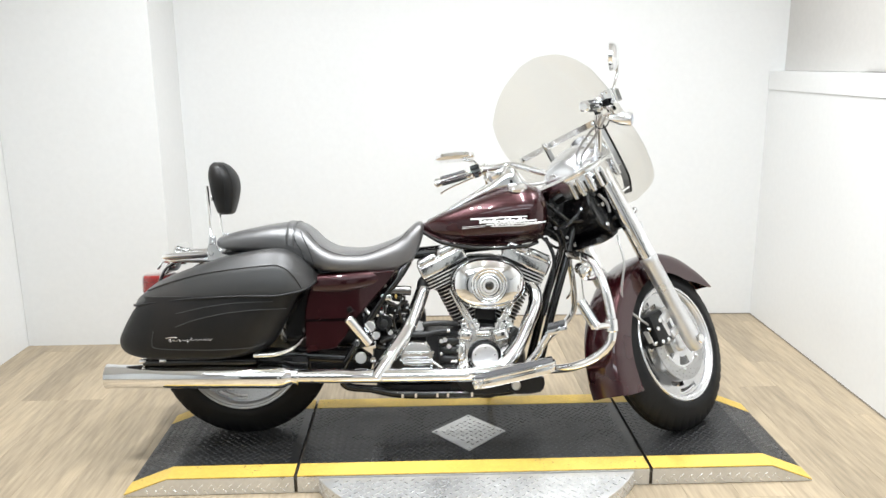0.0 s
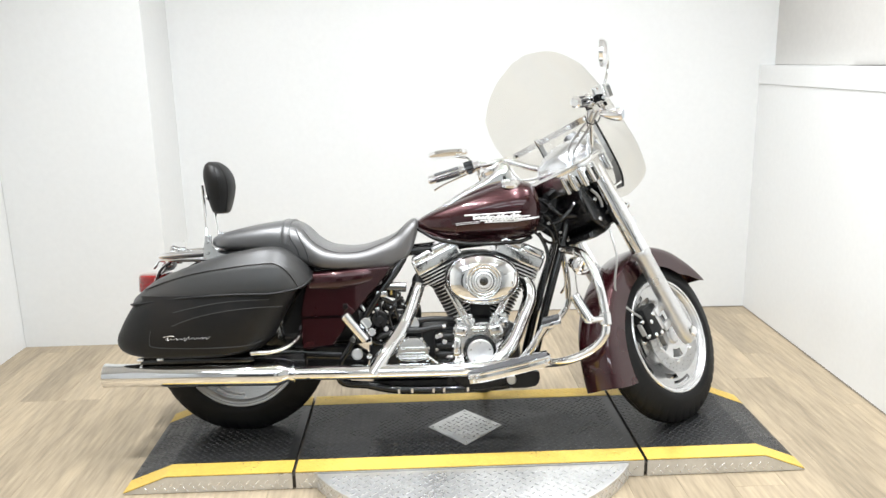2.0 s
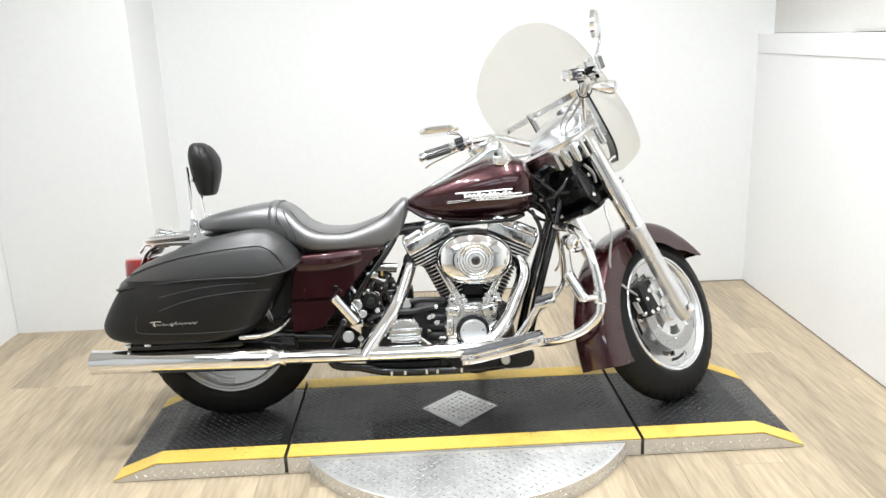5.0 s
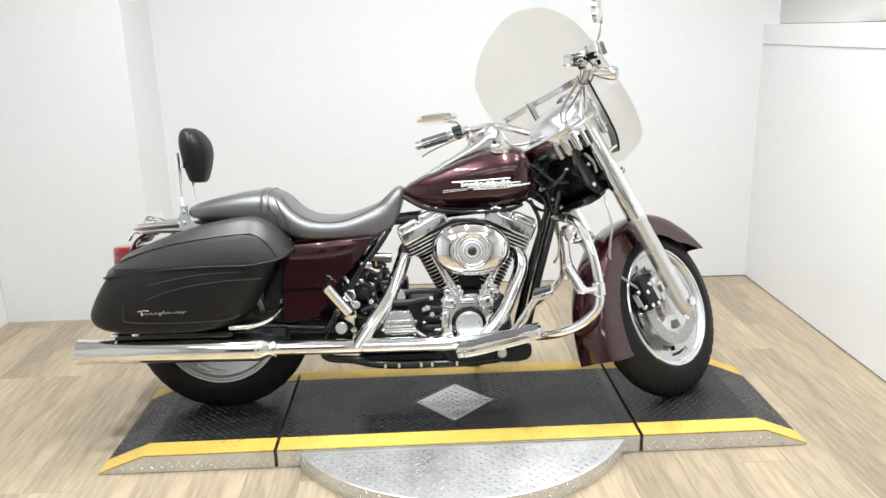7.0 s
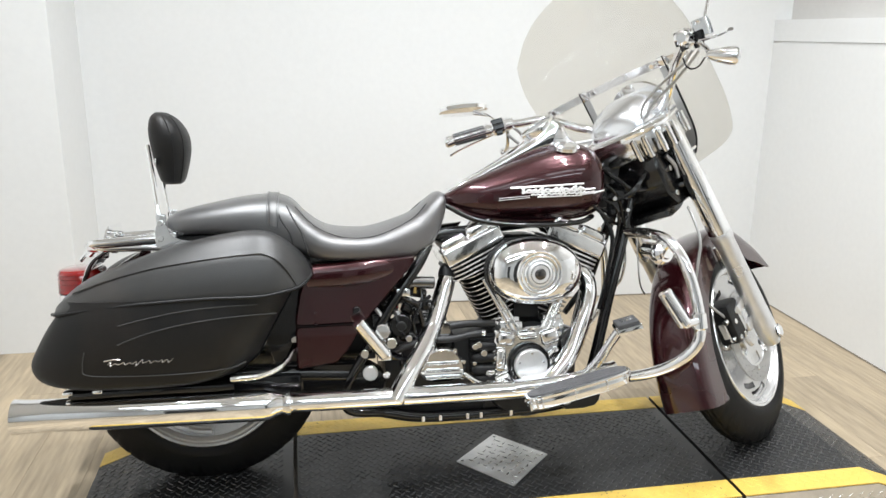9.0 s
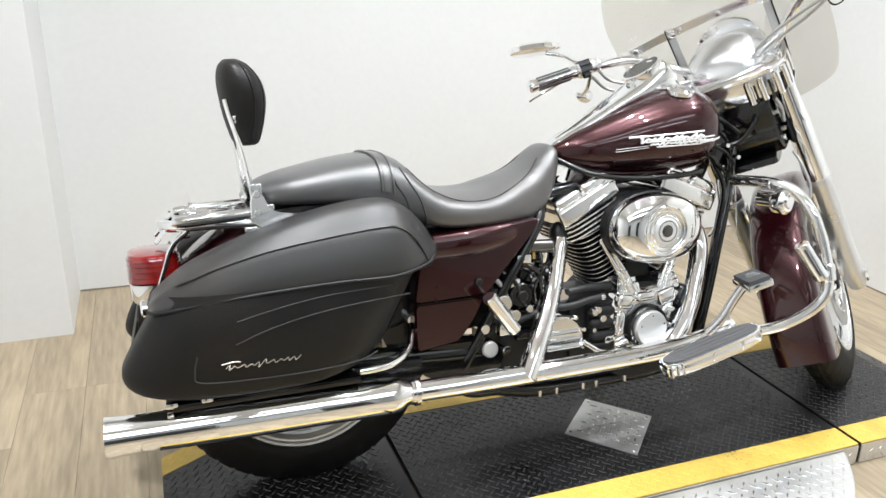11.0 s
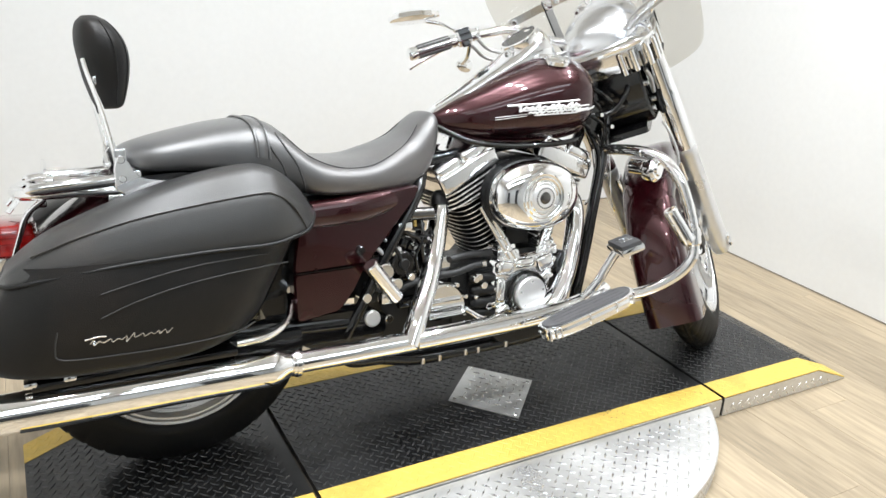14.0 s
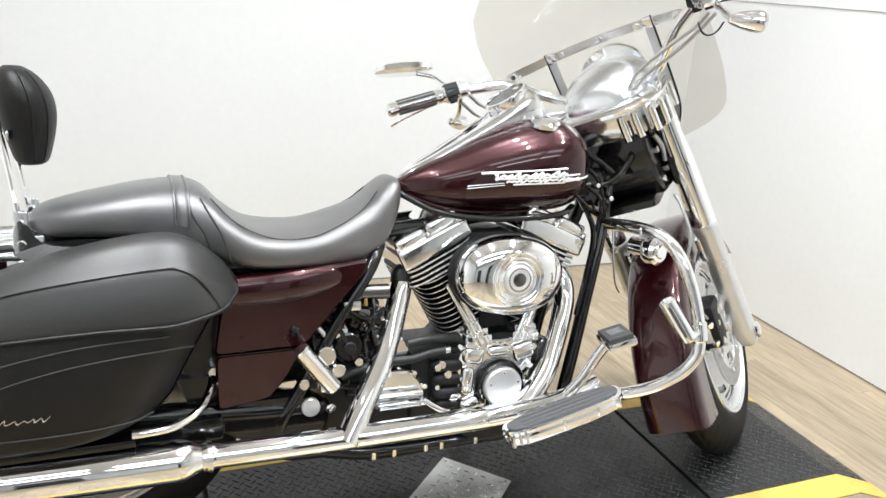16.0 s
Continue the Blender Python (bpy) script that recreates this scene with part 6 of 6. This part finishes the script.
for name, a, b, r, m_, lab in (("starter_motor", (-0.20, -0.06, 0.412), (-0.20, -0.125, 0.412), 0.026, CHROME, "chrome starter cover"),
                               ("oil_filter", (0.150, -0.06, 0.372), (0.172, -0.150, 0.372), 0.036, BLACK, "black oil filter"),
                               ("sprocket_cap", (-0.41, -0.10, 0.308), (-0.41, -0.15, 0.308), 0.021, ALU_PALE, "round silver pivot cap"),
                               ("brake_reservoir", (-0.375, -0.12, 0.425), (-0.375, -0.16, 0.425), 0.022, CHROME, "small chrome reservoir"),
                               ("reservoir_cap", (-0.352, -0.12, 0.395), (-0.352, -0.175, 0.395), 0.015, CHROME, "round silver cap"),
                               ("pivot_bolt", (-0.365, -0.10, 0.30), (-0.365, -0.15, 0.30), 0.011, CHROME, "chrome bolt"),
                               ("mount_bolt", (-0.425, -0.10, 0.365), (-0.425, -0.155, 0.365), 0.012, CHROME, "chrome bolt"),
                               ("switch_boss", (-0.322, -0.11, 0.438), (-0.322, -0.150, 0.438), 0.032, BLACK, "black round cover"),
                               ("breather", (-0.312, -0.12, 0.556), (-0.222, -0.115, 0.550), 0.0175, DARK_STEEL, "dark steel breather canister"),
                               ("breather_collar", (-0.300, -0.12, 0.555), (-0.288, -0.12, 0.554), 0.0205, DARK_STEEL, "dark steel collar"),
                               ("breather_fitting", (-0.278, -0.125, 0.545), (-0.278, -0.128, 0.524), 0.0055, BRASS, "small brass fitting")):
    bm = bmesh.new()
    rod(bm, a, b, r, 24, edge=r * 0.12)
    part(name, bm, m_, bike, lab)
# black lower case with three rounded bosses between gearbox and cam cover
bm = bmesh.new()
rbox(bm, (-0.075, -0.085, 0.32), (0.095, 0.08, 0.135), 0.012)
lobes = part("lower_case", bm, CRINKLE, bike, "black engine case with rounded bosses")
for z, x0, r in ((0.364, -0.120, 0.0160), (0.330, -0.114, 0.0165), (0.296, -0.116, 0.0165), (0.268, -0.108, 0.012)):
    bm = bmesh.new()
    tube(bm, [(x0, -0.124, z), (x0 + 0.012, -0.130, z), (x0 + 0.05, -0.131, z - 0.002), (-0.028, -0.128, z - 0.004)], [r * 0.75, r, r, r * 0.9], 16, 16)
    part("case_boss", bm, CRINKLE, lobes)
for x, z, r in ((-0.112, 0.366, 0.009), (-0.060, 0.290, 0.0065), (-0.114, 0.318, 0.006), (-0.045, 0.345, 0.005)):
    bm = bmesh.new()
    rod(bm, (x, -0.135, z), (x, -0.154, z), r, 12)
    part("case_bolt", bm, CHROME, lobes)
bm = bmesh.new()
rod(bm, (-0.322, -0.148, 0.438), (-0.322, -0.158, 0.438), 0.014, 18)
part("switch_button", bm, CRINKLE, bike)
bm = bmesh.new()
rod(bm, (-0.335, -0.13, 0.493), (-0.335, -0.142, 0.493), 0.006, 10)
part("red_cap", bm, RED, bike, "small red cap")
for keys, r, m_ in (([(-0.335, -0.13, 0.362), (-0.305, -0.138, 0.378), (-0.247, -0.14, 0.390), (-0.175, -0.14, 0.391), (-0.125, -0.14, 0.400), (-0.090, -0.14, 0.403)], 0.0095, HOSE), ([(-0.34, -0.12, 0.52), (-0.28, -0.14, 0.50), (-0.26, -0.13, 0.45), (-0.25, -0.12, 0.40)], 0.007, BLACK),
                    ([(-0.092, -0.14, 0.403), (-0.080, -0.14, 0.4035)], 0.0105, CHROME), ([(-0.18, -0.13, 0.425), (-0.13, -0.13, 0.430), (-0.05, -0.12, 0.425)], 0.011, HOSE), ([(-0.40, -0.13, 0.50), (-0.37, -0.145, 0.46), (-0.36, -0.14, 0.42)], 0.006, LEVER_GREY),
                    ([(-0.145, -0.15, 0.29), (-0.11, -0.155, 0.265), (-0.085, -0.15, 0.255)], 0.008, CHROME)):
    bm = bmesh.new()
    tube(bm, keys, r, 10)
    part("hose", bm, m_, bike, "engine hose")
for x, z in ((-0.085, 0.345), (-0.07, 0.285), (-0.10, 0.37), (-0.30, 0.40)):
    bm = bmesh.new()
    rod(bm, (x, -0.11, z), (x, -0.15, z), 0.010, 10)
    part("case_bolt", bm, CHROME, bike)
random.seed(11)
for k in range(9):
    bm = bmesh.new()
    x, z = -0.30 - 0.012 * k - 0.03 * random.random(), 0.52 - 0.022 * k + 0.02 * random.random()
    rbox(bm, (x, -0.115 - 0.02 * random.random(), z), (0.03 + 0.02 * random.random(), 0.03, 0.022), 0.005, Matrix())
    part("engine_bracket", bm, CRINKLE if k % 3 else CHROME_SOFT, bike, "small bracket")
bm = bmesh.new()
rbox(bm, (-0.42, 0.01, 0.46), (0.20, 0.17, 0.24), 0.03, Matrix(), 3)
rbox(bm, (-0.232, 0.03, 0.415), (0.13, 0.13, 0.10), 0.03, Matrix(), 3)
part("battery_box", bm, CRINKLE, bike, "black battery box")
bm = bmesh.new()
rbox(bm, (-0.56, 0, 0.44), (0.14, 0.20, 0.20), 0.02)
part("oil_tank", bm, CRINKLE, bike, "black oil tank")
# small black fittings, caps and leads behind the rear exhaust pipe
for x, z, w, h, turn in ((-0.318, 0.545, 0.060, 0.030, -30), (-0.268, 0.522, 0.052, 0.026, 10), (-0.352, 0.503, 0.050, 0.028, -38), (-0.292, 0.478, 0.044, 0.034, 20), (-0.378, 0.462, 0.036, 0.036, -35),
                         (-0.262, 0.446, 0.050, 0.030, -12), (-0.290, 0.395, 0.060, 0.032, 15), (-0.335, 0.352, 0.046, 0.040, -8), (-0.298, 0.322, 0.05, 0.030, 0), (-0.245, 0.488, 0.030, 0.034, 5)):
    bm = bmesh.new()
    rbox(bm, (0, 0, 0), (w, 0.036, h), 0.009, pose(x, -0.098, z, 0, turn, 0), 3)
    fit_box = part("black_fitting", bm, BLACK, bike, "small gloss black fitting")
    bm = bmesh.new()
    rod(bm, (x + w * 0.25, -0.115, z), (x + w * 0.25, -0.122, z), 0.0048, 10)
    part("fitting_screw", bm, CHROME, fit_box)
for keys, r in (([(-0.35, -0.12, 0.56), (-0.31, -0.14, 0.515), (-0.275, -0.142, 0.50), (-0.235, -0.13, 0.515)], 0.005), ([(-0.39, -0.12, 0.52), (-0.34, -0.145, 0.475), (-0.325, -0.15, 0.43), (-0.30, -0.14, 0.395)], 0.0055),
                ([(-0.26, -0.12, 0.55), (-0.262, -0.14, 0.50), (-0.285, -0.145, 0.455), (-0.28, -0.14, 0.41)], 0.0045), ([(-0.40, -0.13, 0.47), (-0.385, -0.15, 0.40), (-0.345, -0.145, 0.35), (-0.30, -0.14, 0.34)], 0.005)):
    bm = bmesh.new()
    tube(bm, keys, r, 8)
    part("black_lead", bm, BLACK, bike, "gloss black lead")
# sump and lower rails with bolts
bm = bmesh.new()
rbox(bm, (-0.05, 0, 0.172), (0.62, 0.19, 0.04), 0.012)
part("oil_pan", bm, CRINKLE, bike, "black oil pan")
bm = bmesh.new()
plate(bm, [(0.14, 0.225), (0.27, 0.225), (0.275, 0.18), (0.25, 0.155), (0.14, 0.155)], -0.13, -0.09, 0.005, 1)
part("footboard_mount", bm, CRINKLE, bike, "black footboard bracket")
bm = bmesh.new()
rod(bm, (0.165, -0.128, 0.19), (0.165, -0.14, 0.19), 0.018, 18)
part("mount_cap", bm, ALU, bike)
for x in (-0.26, -0.21, -0.13, -0.09, 0.0):
    bm = bmesh.new()
    rod(bm, (x, -0.12, 0.165), (x, -0.12, 0.148), 0.006, 8)
    part("pan_bolt", bm, CHROME_SOFT, bike)

# ---- exhaust ----
bm = bmesh.new()
tube(bm, [(0.19, -0.05, 0.585), (0.235, -0.085, 0.55), (0.241, -0.106, 0.50), (0.216, -0.133, 0.437), (0.178, -0.16, 0.36), (0.137, -0.182, 0.308), (0.08, -0.20, 0.262), (0.0, -0.213, 0.256), (-0.1, -0.216, 0.258)], 0.026, 20, 60)
part("front_exhaust_pipe", bm, CHROME, bike, "chrome front exhaust pipe and shield")
bm = bmesh.new()
rings = []
for x, y, z, r in spline([(-0.173, -0.068, 0.566, 0.020), (-0.177, -0.073, 0.55, 0.0255), (-0.194, -0.088, 0.505, 0.0275), (-0.212, -0.106, 0.46, 0.0275), (-0.231, -0.125, 0.42, 0.0275), (-0.258, -0.152, 0.378, 0.0275), (-0.308, -0.195, 0.312, 0.0275), (-0.352, -0.228, 0.25, 0.0275)], 30):
    rings.append((x, y, z, r))
tube(bm, [q[:3] for q in rings], [q[3] for q in rings], 22, 44)
part("rear_exhaust_pipe", bm, CHROME, bike, "bent chrome rear exhaust shield")
bm = bmesh.new()
tube(bm, [(-0.10, -0.03, 0.55), (-0.14, -0.045, 0.575), (-0.170, -0.062, 0.575), (-0.177, -0.072, 0.556)], 0.0255, 16)
part("exhaust_port", bm, CRINKLE, bike)
bm = bmesh.new()
tube(bm, [(0.10, -0.212, 0.262), (0.02, -0.216, 0.256), (-0.2, -0.219, 0.257), (-0.45, -0.221, 0.260), (-0.632, -0.222, 0.263)], [0.024, 0.026, 0.026, 0.026, 0.025], 24, 30)
part("heat_shield", bm, CHROME, bike, "long chrome heat shield")
bm = bmesh.new()
tube(bm, [(0.29, -0.19, 0.292), (0.2, -0.21, 0.278), (0.1, -0.222, 0.268), (-0.02, -0.226, 0.262)], 0.02, 16)
part("front_heat_shield", bm, CHROME, bike, "chrome front heat shield")
bm = bmesh.new()
prof = [(0.018, 0.0), (0.026, 0.0), (0.027, 0.012), (0.0295, 0.014), (0.0295, 0.024), (0.027, 0.026), (0.033, 0.04), (0.041, 0.056), (0.0435, 0.075), (0.0435, 0.40), (0.0425, 0.52), (0.041, 0.58), (0.0415, 0.645), (0.044, 0.681), (0.041, 0.6815), (0.038, 0.61), (0.02, 0.59)]
d = Vector((-0.668, 0.0, 0.012)).normalized()
M = Matrix.Translation((-0.624, -0.222, 0.263)) @ d.to_track_quat("Z", "Y").to_matrix().to_4x4()
lathe(bm, prof, M, 44, shut=False)
mf = part("muffler", bm, CHROME, bike, "long chrome muffler with flared tip")
bm = bmesh.new()
lathe(bm, [(0.0265, 0.004), (0.0325, 0.006), (0.0325, 0.016), (0.0265, 0.018)], M, 28)
part("muffler_clamp", bm, CHROME_SOFT, mf)
bm = bmesh.new()
rbox(bm, (-0.70, -0.16, 0.30), (0.2, 0.03, 0.05), 0.008)
part("muffler_bracket", bm, BLACK, mf)

# ---- swingarm, shocks ----
for s in (-1, 1):
    bm = bmesh.new()
    tube(bm, [(-0.42, s * 0.115, 0.30), (-0.55, s * 0.12, 0.31), (-0.75, s * 0.122, 0.325), (-0.90, s * 0.122, 0.326)], 0.026, 14)
    sa = part("swingarm", bm, BLACK, bike, "gloss black swingarm")
    bm = bmesh.new()
    rod(bm, (-0.78, s * 0.125, 0.36), (-0.64, s * 0.12, 0.56), 0.026, 18)
    part("shock_absorber", bm, BLACK, bike, "black rear shock absorber")
    bm = bmesh.new()
    rod(bm, (-0.862, s * 0.10, 0.325), (-0.862, s * 0.145, 0.325), 0.02, 16)
    part("rear_axle_nut", bm, CHROME, sa)
bm = bmesh.new()
plate(bm, [(-0.60, 0.34), (-0.42, 0.34), (-0.36, 0.30), (-0.39, 0.22), (-0.60, 0.25)], -0.14, -0.08, 0.005, 1)
part("pivot_cover", bm, BLACK, bike, "gloss black pivot cover")
bm = bmesh.new()
rbox(bm, (-0.56, -0.115, 0.325), (0.17, 0.04, 0.035), 0.006)
part("frame_rail", bm, BLACK, bike, "gloss black frame rail")
bm = bmesh.new()
rbox(bm, (-0.53, -0.136, 0.332), (0.05, 0.006, 0.008), 0.002)
part("rail_label", bm, ALU, bike)

bm = bmesh.new()
plate(bm, [(-0.70, 0.34), (-0.57, 0.34), (-0.57, 0.60), (-0.66, 0.60)], -0.112, -0.10, 0.003, 1)
part("inner_guard", bm, BLACK, bike, "black inner guard plate")

# ---- side covers ----
for s in (-1, 1):
    up = fillet([(-0.612, 0.456), (-0.598, 0.54), (-0.575, 0.612), (-0.40, 0.622), (-0.278, 0.634), (-0.290, 0.608), (-0.345, 0.545), (-0.425, 0.456)])
    bm = bmesh.new()
    plate(bm, up, s * 0.115, s * 0.165, 0.005, 0)
    sc = part("side_cover", bm, PAINT, bike, "black cherry painted side cover in two panels")
    bm = bmesh.new()
    plate(bm, fillet([(-0.61, 0.4528), (-0.429, 0.4528), (-0.460, 0.395), (-0.500, 0.347), (-0.61, 0.335)]), s * 0.115, s * 0.164, 0.005, 0)
    part("lower_panel", bm, PAINT, sc)
    # raised shelf under the seat edge
    bm = bmesh.new()
    rings = []
    for x, z, h, y in spline([(-0.575, 0.586, 0.032, 0.166), (-0.46, 0.592, 0.034, 0.176), (-0.38, 0.600, 0.030, 0.168), (-0.32, 0.608, 0.022, 0.152), (-0.283, 0.617, 0.010, 0.13)], 24):
        rings.append([Vector((x, s * (y - 0.02 + p[0]), z + p[1])) for p in oval(0.026, h, 2.6, 20)])
    loft(bm, rings)
    part("cover_shelf", bm, PAINT, sc)
    bm = bmesh.new()
    rod(bm, (-0.445, s * 0.155, 0.492), (-0.445, s * 0.174, 0.492), 0.011, 14)
    part("cover_grommet", bm, BLACK, sc)
    bm = bmesh.new()
    rbox(bm, (-0.52, s * 0.1655, 0.4544), (0.17, 0.003, 0.0022), 0)
    part("panel_joint", bm, BLACK, sc)

# ---- footboards, pegs, pedal, crash bar ----
B = pose(0.137, -0.304, 0.284, 0, -12, 0)
bm = bmesh.new()
loft(bm, [[B @ Vector((p[0] * k, p[1] * k, z)) for p in oval(0.152, 0.038, 3.2, 48)] for z, k in ((-0.027, 0.94), (-0.025, 0.97), (-0.017, 0.975), (-0.014, 0.995), (-0.007, 1.0), (-0.005, 0.975), (0.001, 0.975), (0.003, 0.995), (0.007, 0.995), (0.009, 0.98))])
fb = part("footboard", bm, CHROME, bike, "chrome footboard with a stepped edge and grey rubber pad")
bm = bmesh.new()
loft(bm, [[B @ Vector((p[0], p[1], z)) for p in oval(0.141 * k, 0.031 * k, 3.0, 48)] for z, k in ((0.008, 1.0), (0.012, 1.0), (0.0135, 0.97))])
part("footboard_pad", bm, PAD_WORN, fb, "worn grey rubber pad")
for y in (-0.016, 0.0, 0.016):
    bm = bmesh.new()
    rbox(bm, (0, y, 0.0138), (0.22, 0.004, 0.0014), 0, B)
    part("pad_rib", bm, PAD_WORN, fb)
for x, w in ((-0.146, 0.007), (-0.128, 0.005), (-0.115, 0.005), (-0.02, 0.004), (0.07, 0.004), (0.128, 0.006)):
    bm = bmesh.new()
    rbox(bm, (x, -0.031 if abs(x) > 0.12 else -0.036, -0.009), (w, 0.011, 0.026), 0.0018, B)
    part("footboard_clip", bm, CHROME_SOFT, fb)
bm = bmesh.new()
rbox(bm, (-0.06, 0.05, -0.02), (0.03, 0.06, 0.016), 0.004, B)
rbox(bm, (0.08, 0.05, -0.02), (0.03, 0.06, 0.016), 0.004, B)
part("footboard_hinge", bm, CHROME_SOFT, fb)
Q = pose(0.296, -0.262, 0.430, 0, -16, -12)
bm = bmesh.new()
rbox(bm, (0, 0, -0.004), (0.070, 0.092, 0.020), 0.006, Q)
bp = part("brake_pedal", bm, CHROME, bike, "chrome brake pedal with ribbed rubber pad")
bm = bmesh.new()
rbox(bm, (0, 0, 0.010), (0.060, 0.082, 0.012), 0.003, Q)
part("pedal_pad", bm, RUBBER_PAD, bp)
for y in (-0.012, 0.0, 0.012):
    bm = bmesh.new()
    rbox(bm, (0, y, 0.0168), (0.034, 0.004, 0.002), 0, Q)
    part("pedal_rib", bm, CHROME_SOFT, bp)
bm = bmesh.new()
tube(bm, [(0.288, -0.248, 0.424), (0.255, -0.24, 0.375), (0.225, -0.232, 0.325), (0.19, -0.21, 0.275)], [0.019, 0.017, 0.018, 0.021], 14, 20, 0.7)
part("pedal_arm", bm, CHROME_SOFT, bp, "polished pedal arm")

bm = bmesh.new()
tube(bm, [(0.25, -0.10, 0.245), (0.29, -0.19, 0.262), (0.353, -0.265, 0.288), (0.418, -0.313, 0.328), (0.463, -0.337, 0.377), (0.475, -0.338, 0.432), (0.466, -0.322, 0.523), (0.444, -0.297, 0.609), (0.423, -0.25, 0.660), (0.40, -0.18, 0.675), (0.375, -0.09, 0.672)], 0.0155, 16, 80)
cb = part("crash_bar", bm, CHROME, bike, "bent chrome engine guard bar")
bm = bmesh.new()
tube(bm, [(0.25, 0.10, 0.245), (0.29, 0.19, 0.262), (0.353, 0.265, 0.288), (0.418, 0.313, 0.328), (0.463, 0.337, 0.377), (0.475, 0.338, 0.432), (0.466, 0.322, 0.523), (0.444, 0.297, 0.609), (0.423, 0.25, 0.660), (0.40, 0.18, 0.675), (0.375, 0.09, 0.672)], 0.0155, 16, 80)
part("crash_bar", bm, CHROME, bike, "bent chrome engine guard bar on the far side")
for a, b, r in (((0.37, -0.07, 0.672), (0.40, -0.20, 0.672), 0.013), ((0.395, -0.16, 0.63), (0.42, -0.25, 0.63), 0.022)):
    bm = bmesh.new()
    rod(bm, a, b, r, 16)
    part("guard_clamp", bm, CHROME, cb)
bm = bmesh.new()
lathe(bm, [(0.012, -0.02), (0.028, -0.018), (0.034, -0.006), (0.034, 0.012), (0.026, 0.02), (0.001, 0.022)], Matrix.Translation((0.412, -0.225, 0.625)) @ Vector((0.3, -1, 0.1)).to_track_quat("Z", "Y").to_matrix().to_4x4(), 28, shut=False)
part("guard_boss", bm, CHROME, cb, "rounded chrome clamp")
bm = bmesh.new()
rod(bm, (0.358, -0.357, 0.540), (0.410, -0.383, 0.449), 0.0185, 22)
hp = part("highway_peg", bm, CHROME, bike, "chrome highway peg with rubber strips")
bm = bmesh.new()
rod(bm, (0.408, -0.382, 0.452), (0.468, -0.338, 0.450), 0.011, 12)
rod(bm, (0.4748, -0.3385, 0.425), (0.4715, -0.332, 0.472), 0.021, 18)
part("peg_clamp", bm, CHROME, hp)
for k in range(4):
    a = math.tau * k / 4 + 0.6
    ax = (Vector((0.410, -0.383, 0.449)) - Vector((0.358, -0.357, 0.540))).normalized()
    e1 = ax.cross(Vector((0, 1, 0))).normalized()
    e2 = ax.cross(e1)
    off = (e1 * math.cos(a) + e2 * math.sin(a)) * 0.0175
    bm = bmesh.new()
    rod(bm, Vector((0.358, -0.357, 0.540)) + ax * 0.012 + off, Vector((0.358, -0.357, 0.540)) + ax * 0.092 + off, 0.0035, 6)
    part("peg_strip", bm, RUBBER_PAD, hp)
bm = bmesh.new()
rod(bm, (-0.447, -0.228, 0.472), (-0.372, -0.21, 0.372), 0.0185, 20)
pp = part("passenger_peg", bm, CHROME, bike, "folded chrome passenger peg")
bm = bmesh.new()
rod(bm, (-0.378, -0.205, 0.375), (-0.362, -0.15, 0.362), 0.011, 12)
rbox(bm, (-0.372, -0.15, 0.36), (0.04, 0.03, 0.03), 0.006)
part("peg_mount", bm, CHROME, pp)
# oil hose and hanging lines in front of the frame tube
for keys, r in (([(0.40, 0.02, 0.66), (0.405, 0.01, 0.58), (0.40, 0.02, 0.52), (0.385, 0.03, 0.49)], 0.005), ([(0.43, -0.02, 0.66), (0.432, -0.03, 0.56), (0.44, -0.03, 0.50), (0.455, -0.03, 0.47)], 0.0025)):
    bm = bmesh.new()
    tube(bm, keys, r, 8)
    part("hanging_line", bm, CHROME_SOFT, bike, "thin hanging line")
bm = bmesh.new()
tube(bm, [(0.30, 0.27, 0.36), (0.345, 0.28, 0.41), (0.39, 0.285, 0.46)], 0.0105, 12)
part("shift_lever_peg", bm, RUBBER, bike, "black rubber shift lever peg")
# side stand on the far side
bm = bmesh.new()
tube(bm, [(0.12, 0.11, 0.19), (0.10, 0.19, 0.11), (0.09, 0.262, 0.036)], 0.012, 12)
ks = part("side_stand", bm, CHROME, bike, "chrome side stand")
bm = bmesh.new()
rbox(bm, (0.088, 0.266, 0.036), (0.06, 0.035, 0.012), 0.004, Matrix())
part("stand_foot", bm, BLACK, ks)

# ---- floor planks ----
plank_mesh = {}


def plank(L, W=0.178):
    key = round(L, 3)
    if key not in plank_mesh:
        bm = bmesh.new()
        e = 0.0004
        rings = []
        for z, k in ((-0.006, 0), (-0.0012, 0), (0.0, e)):
            rings.append([(k, k, z), (W - k, k, z), (W - k, L - k, z), (k, L - k, z)])
        loft(bm, rings)
        bmesh.ops.recalc_face_normals(bm, faces=bm.faces)
        me = bpy.data.meshes.new("plank")
        bm.to_mesh(me)
        bm.free()
        me.materials.append(OAK)
        plank_mesh[key] = me
    return plank_mesh[key]


random.seed(8)
x = -2.5
while x < 1.95:
    y = FRONT - random.choice((0.0, 0.3, 0.61, 0.9))
    while y < 1.85:
        ob = new("plank", plank(1.22))
        ob.parent = floor
        ob.location = (x, y, 0)
        y += 1.2203
    x += 0.1784
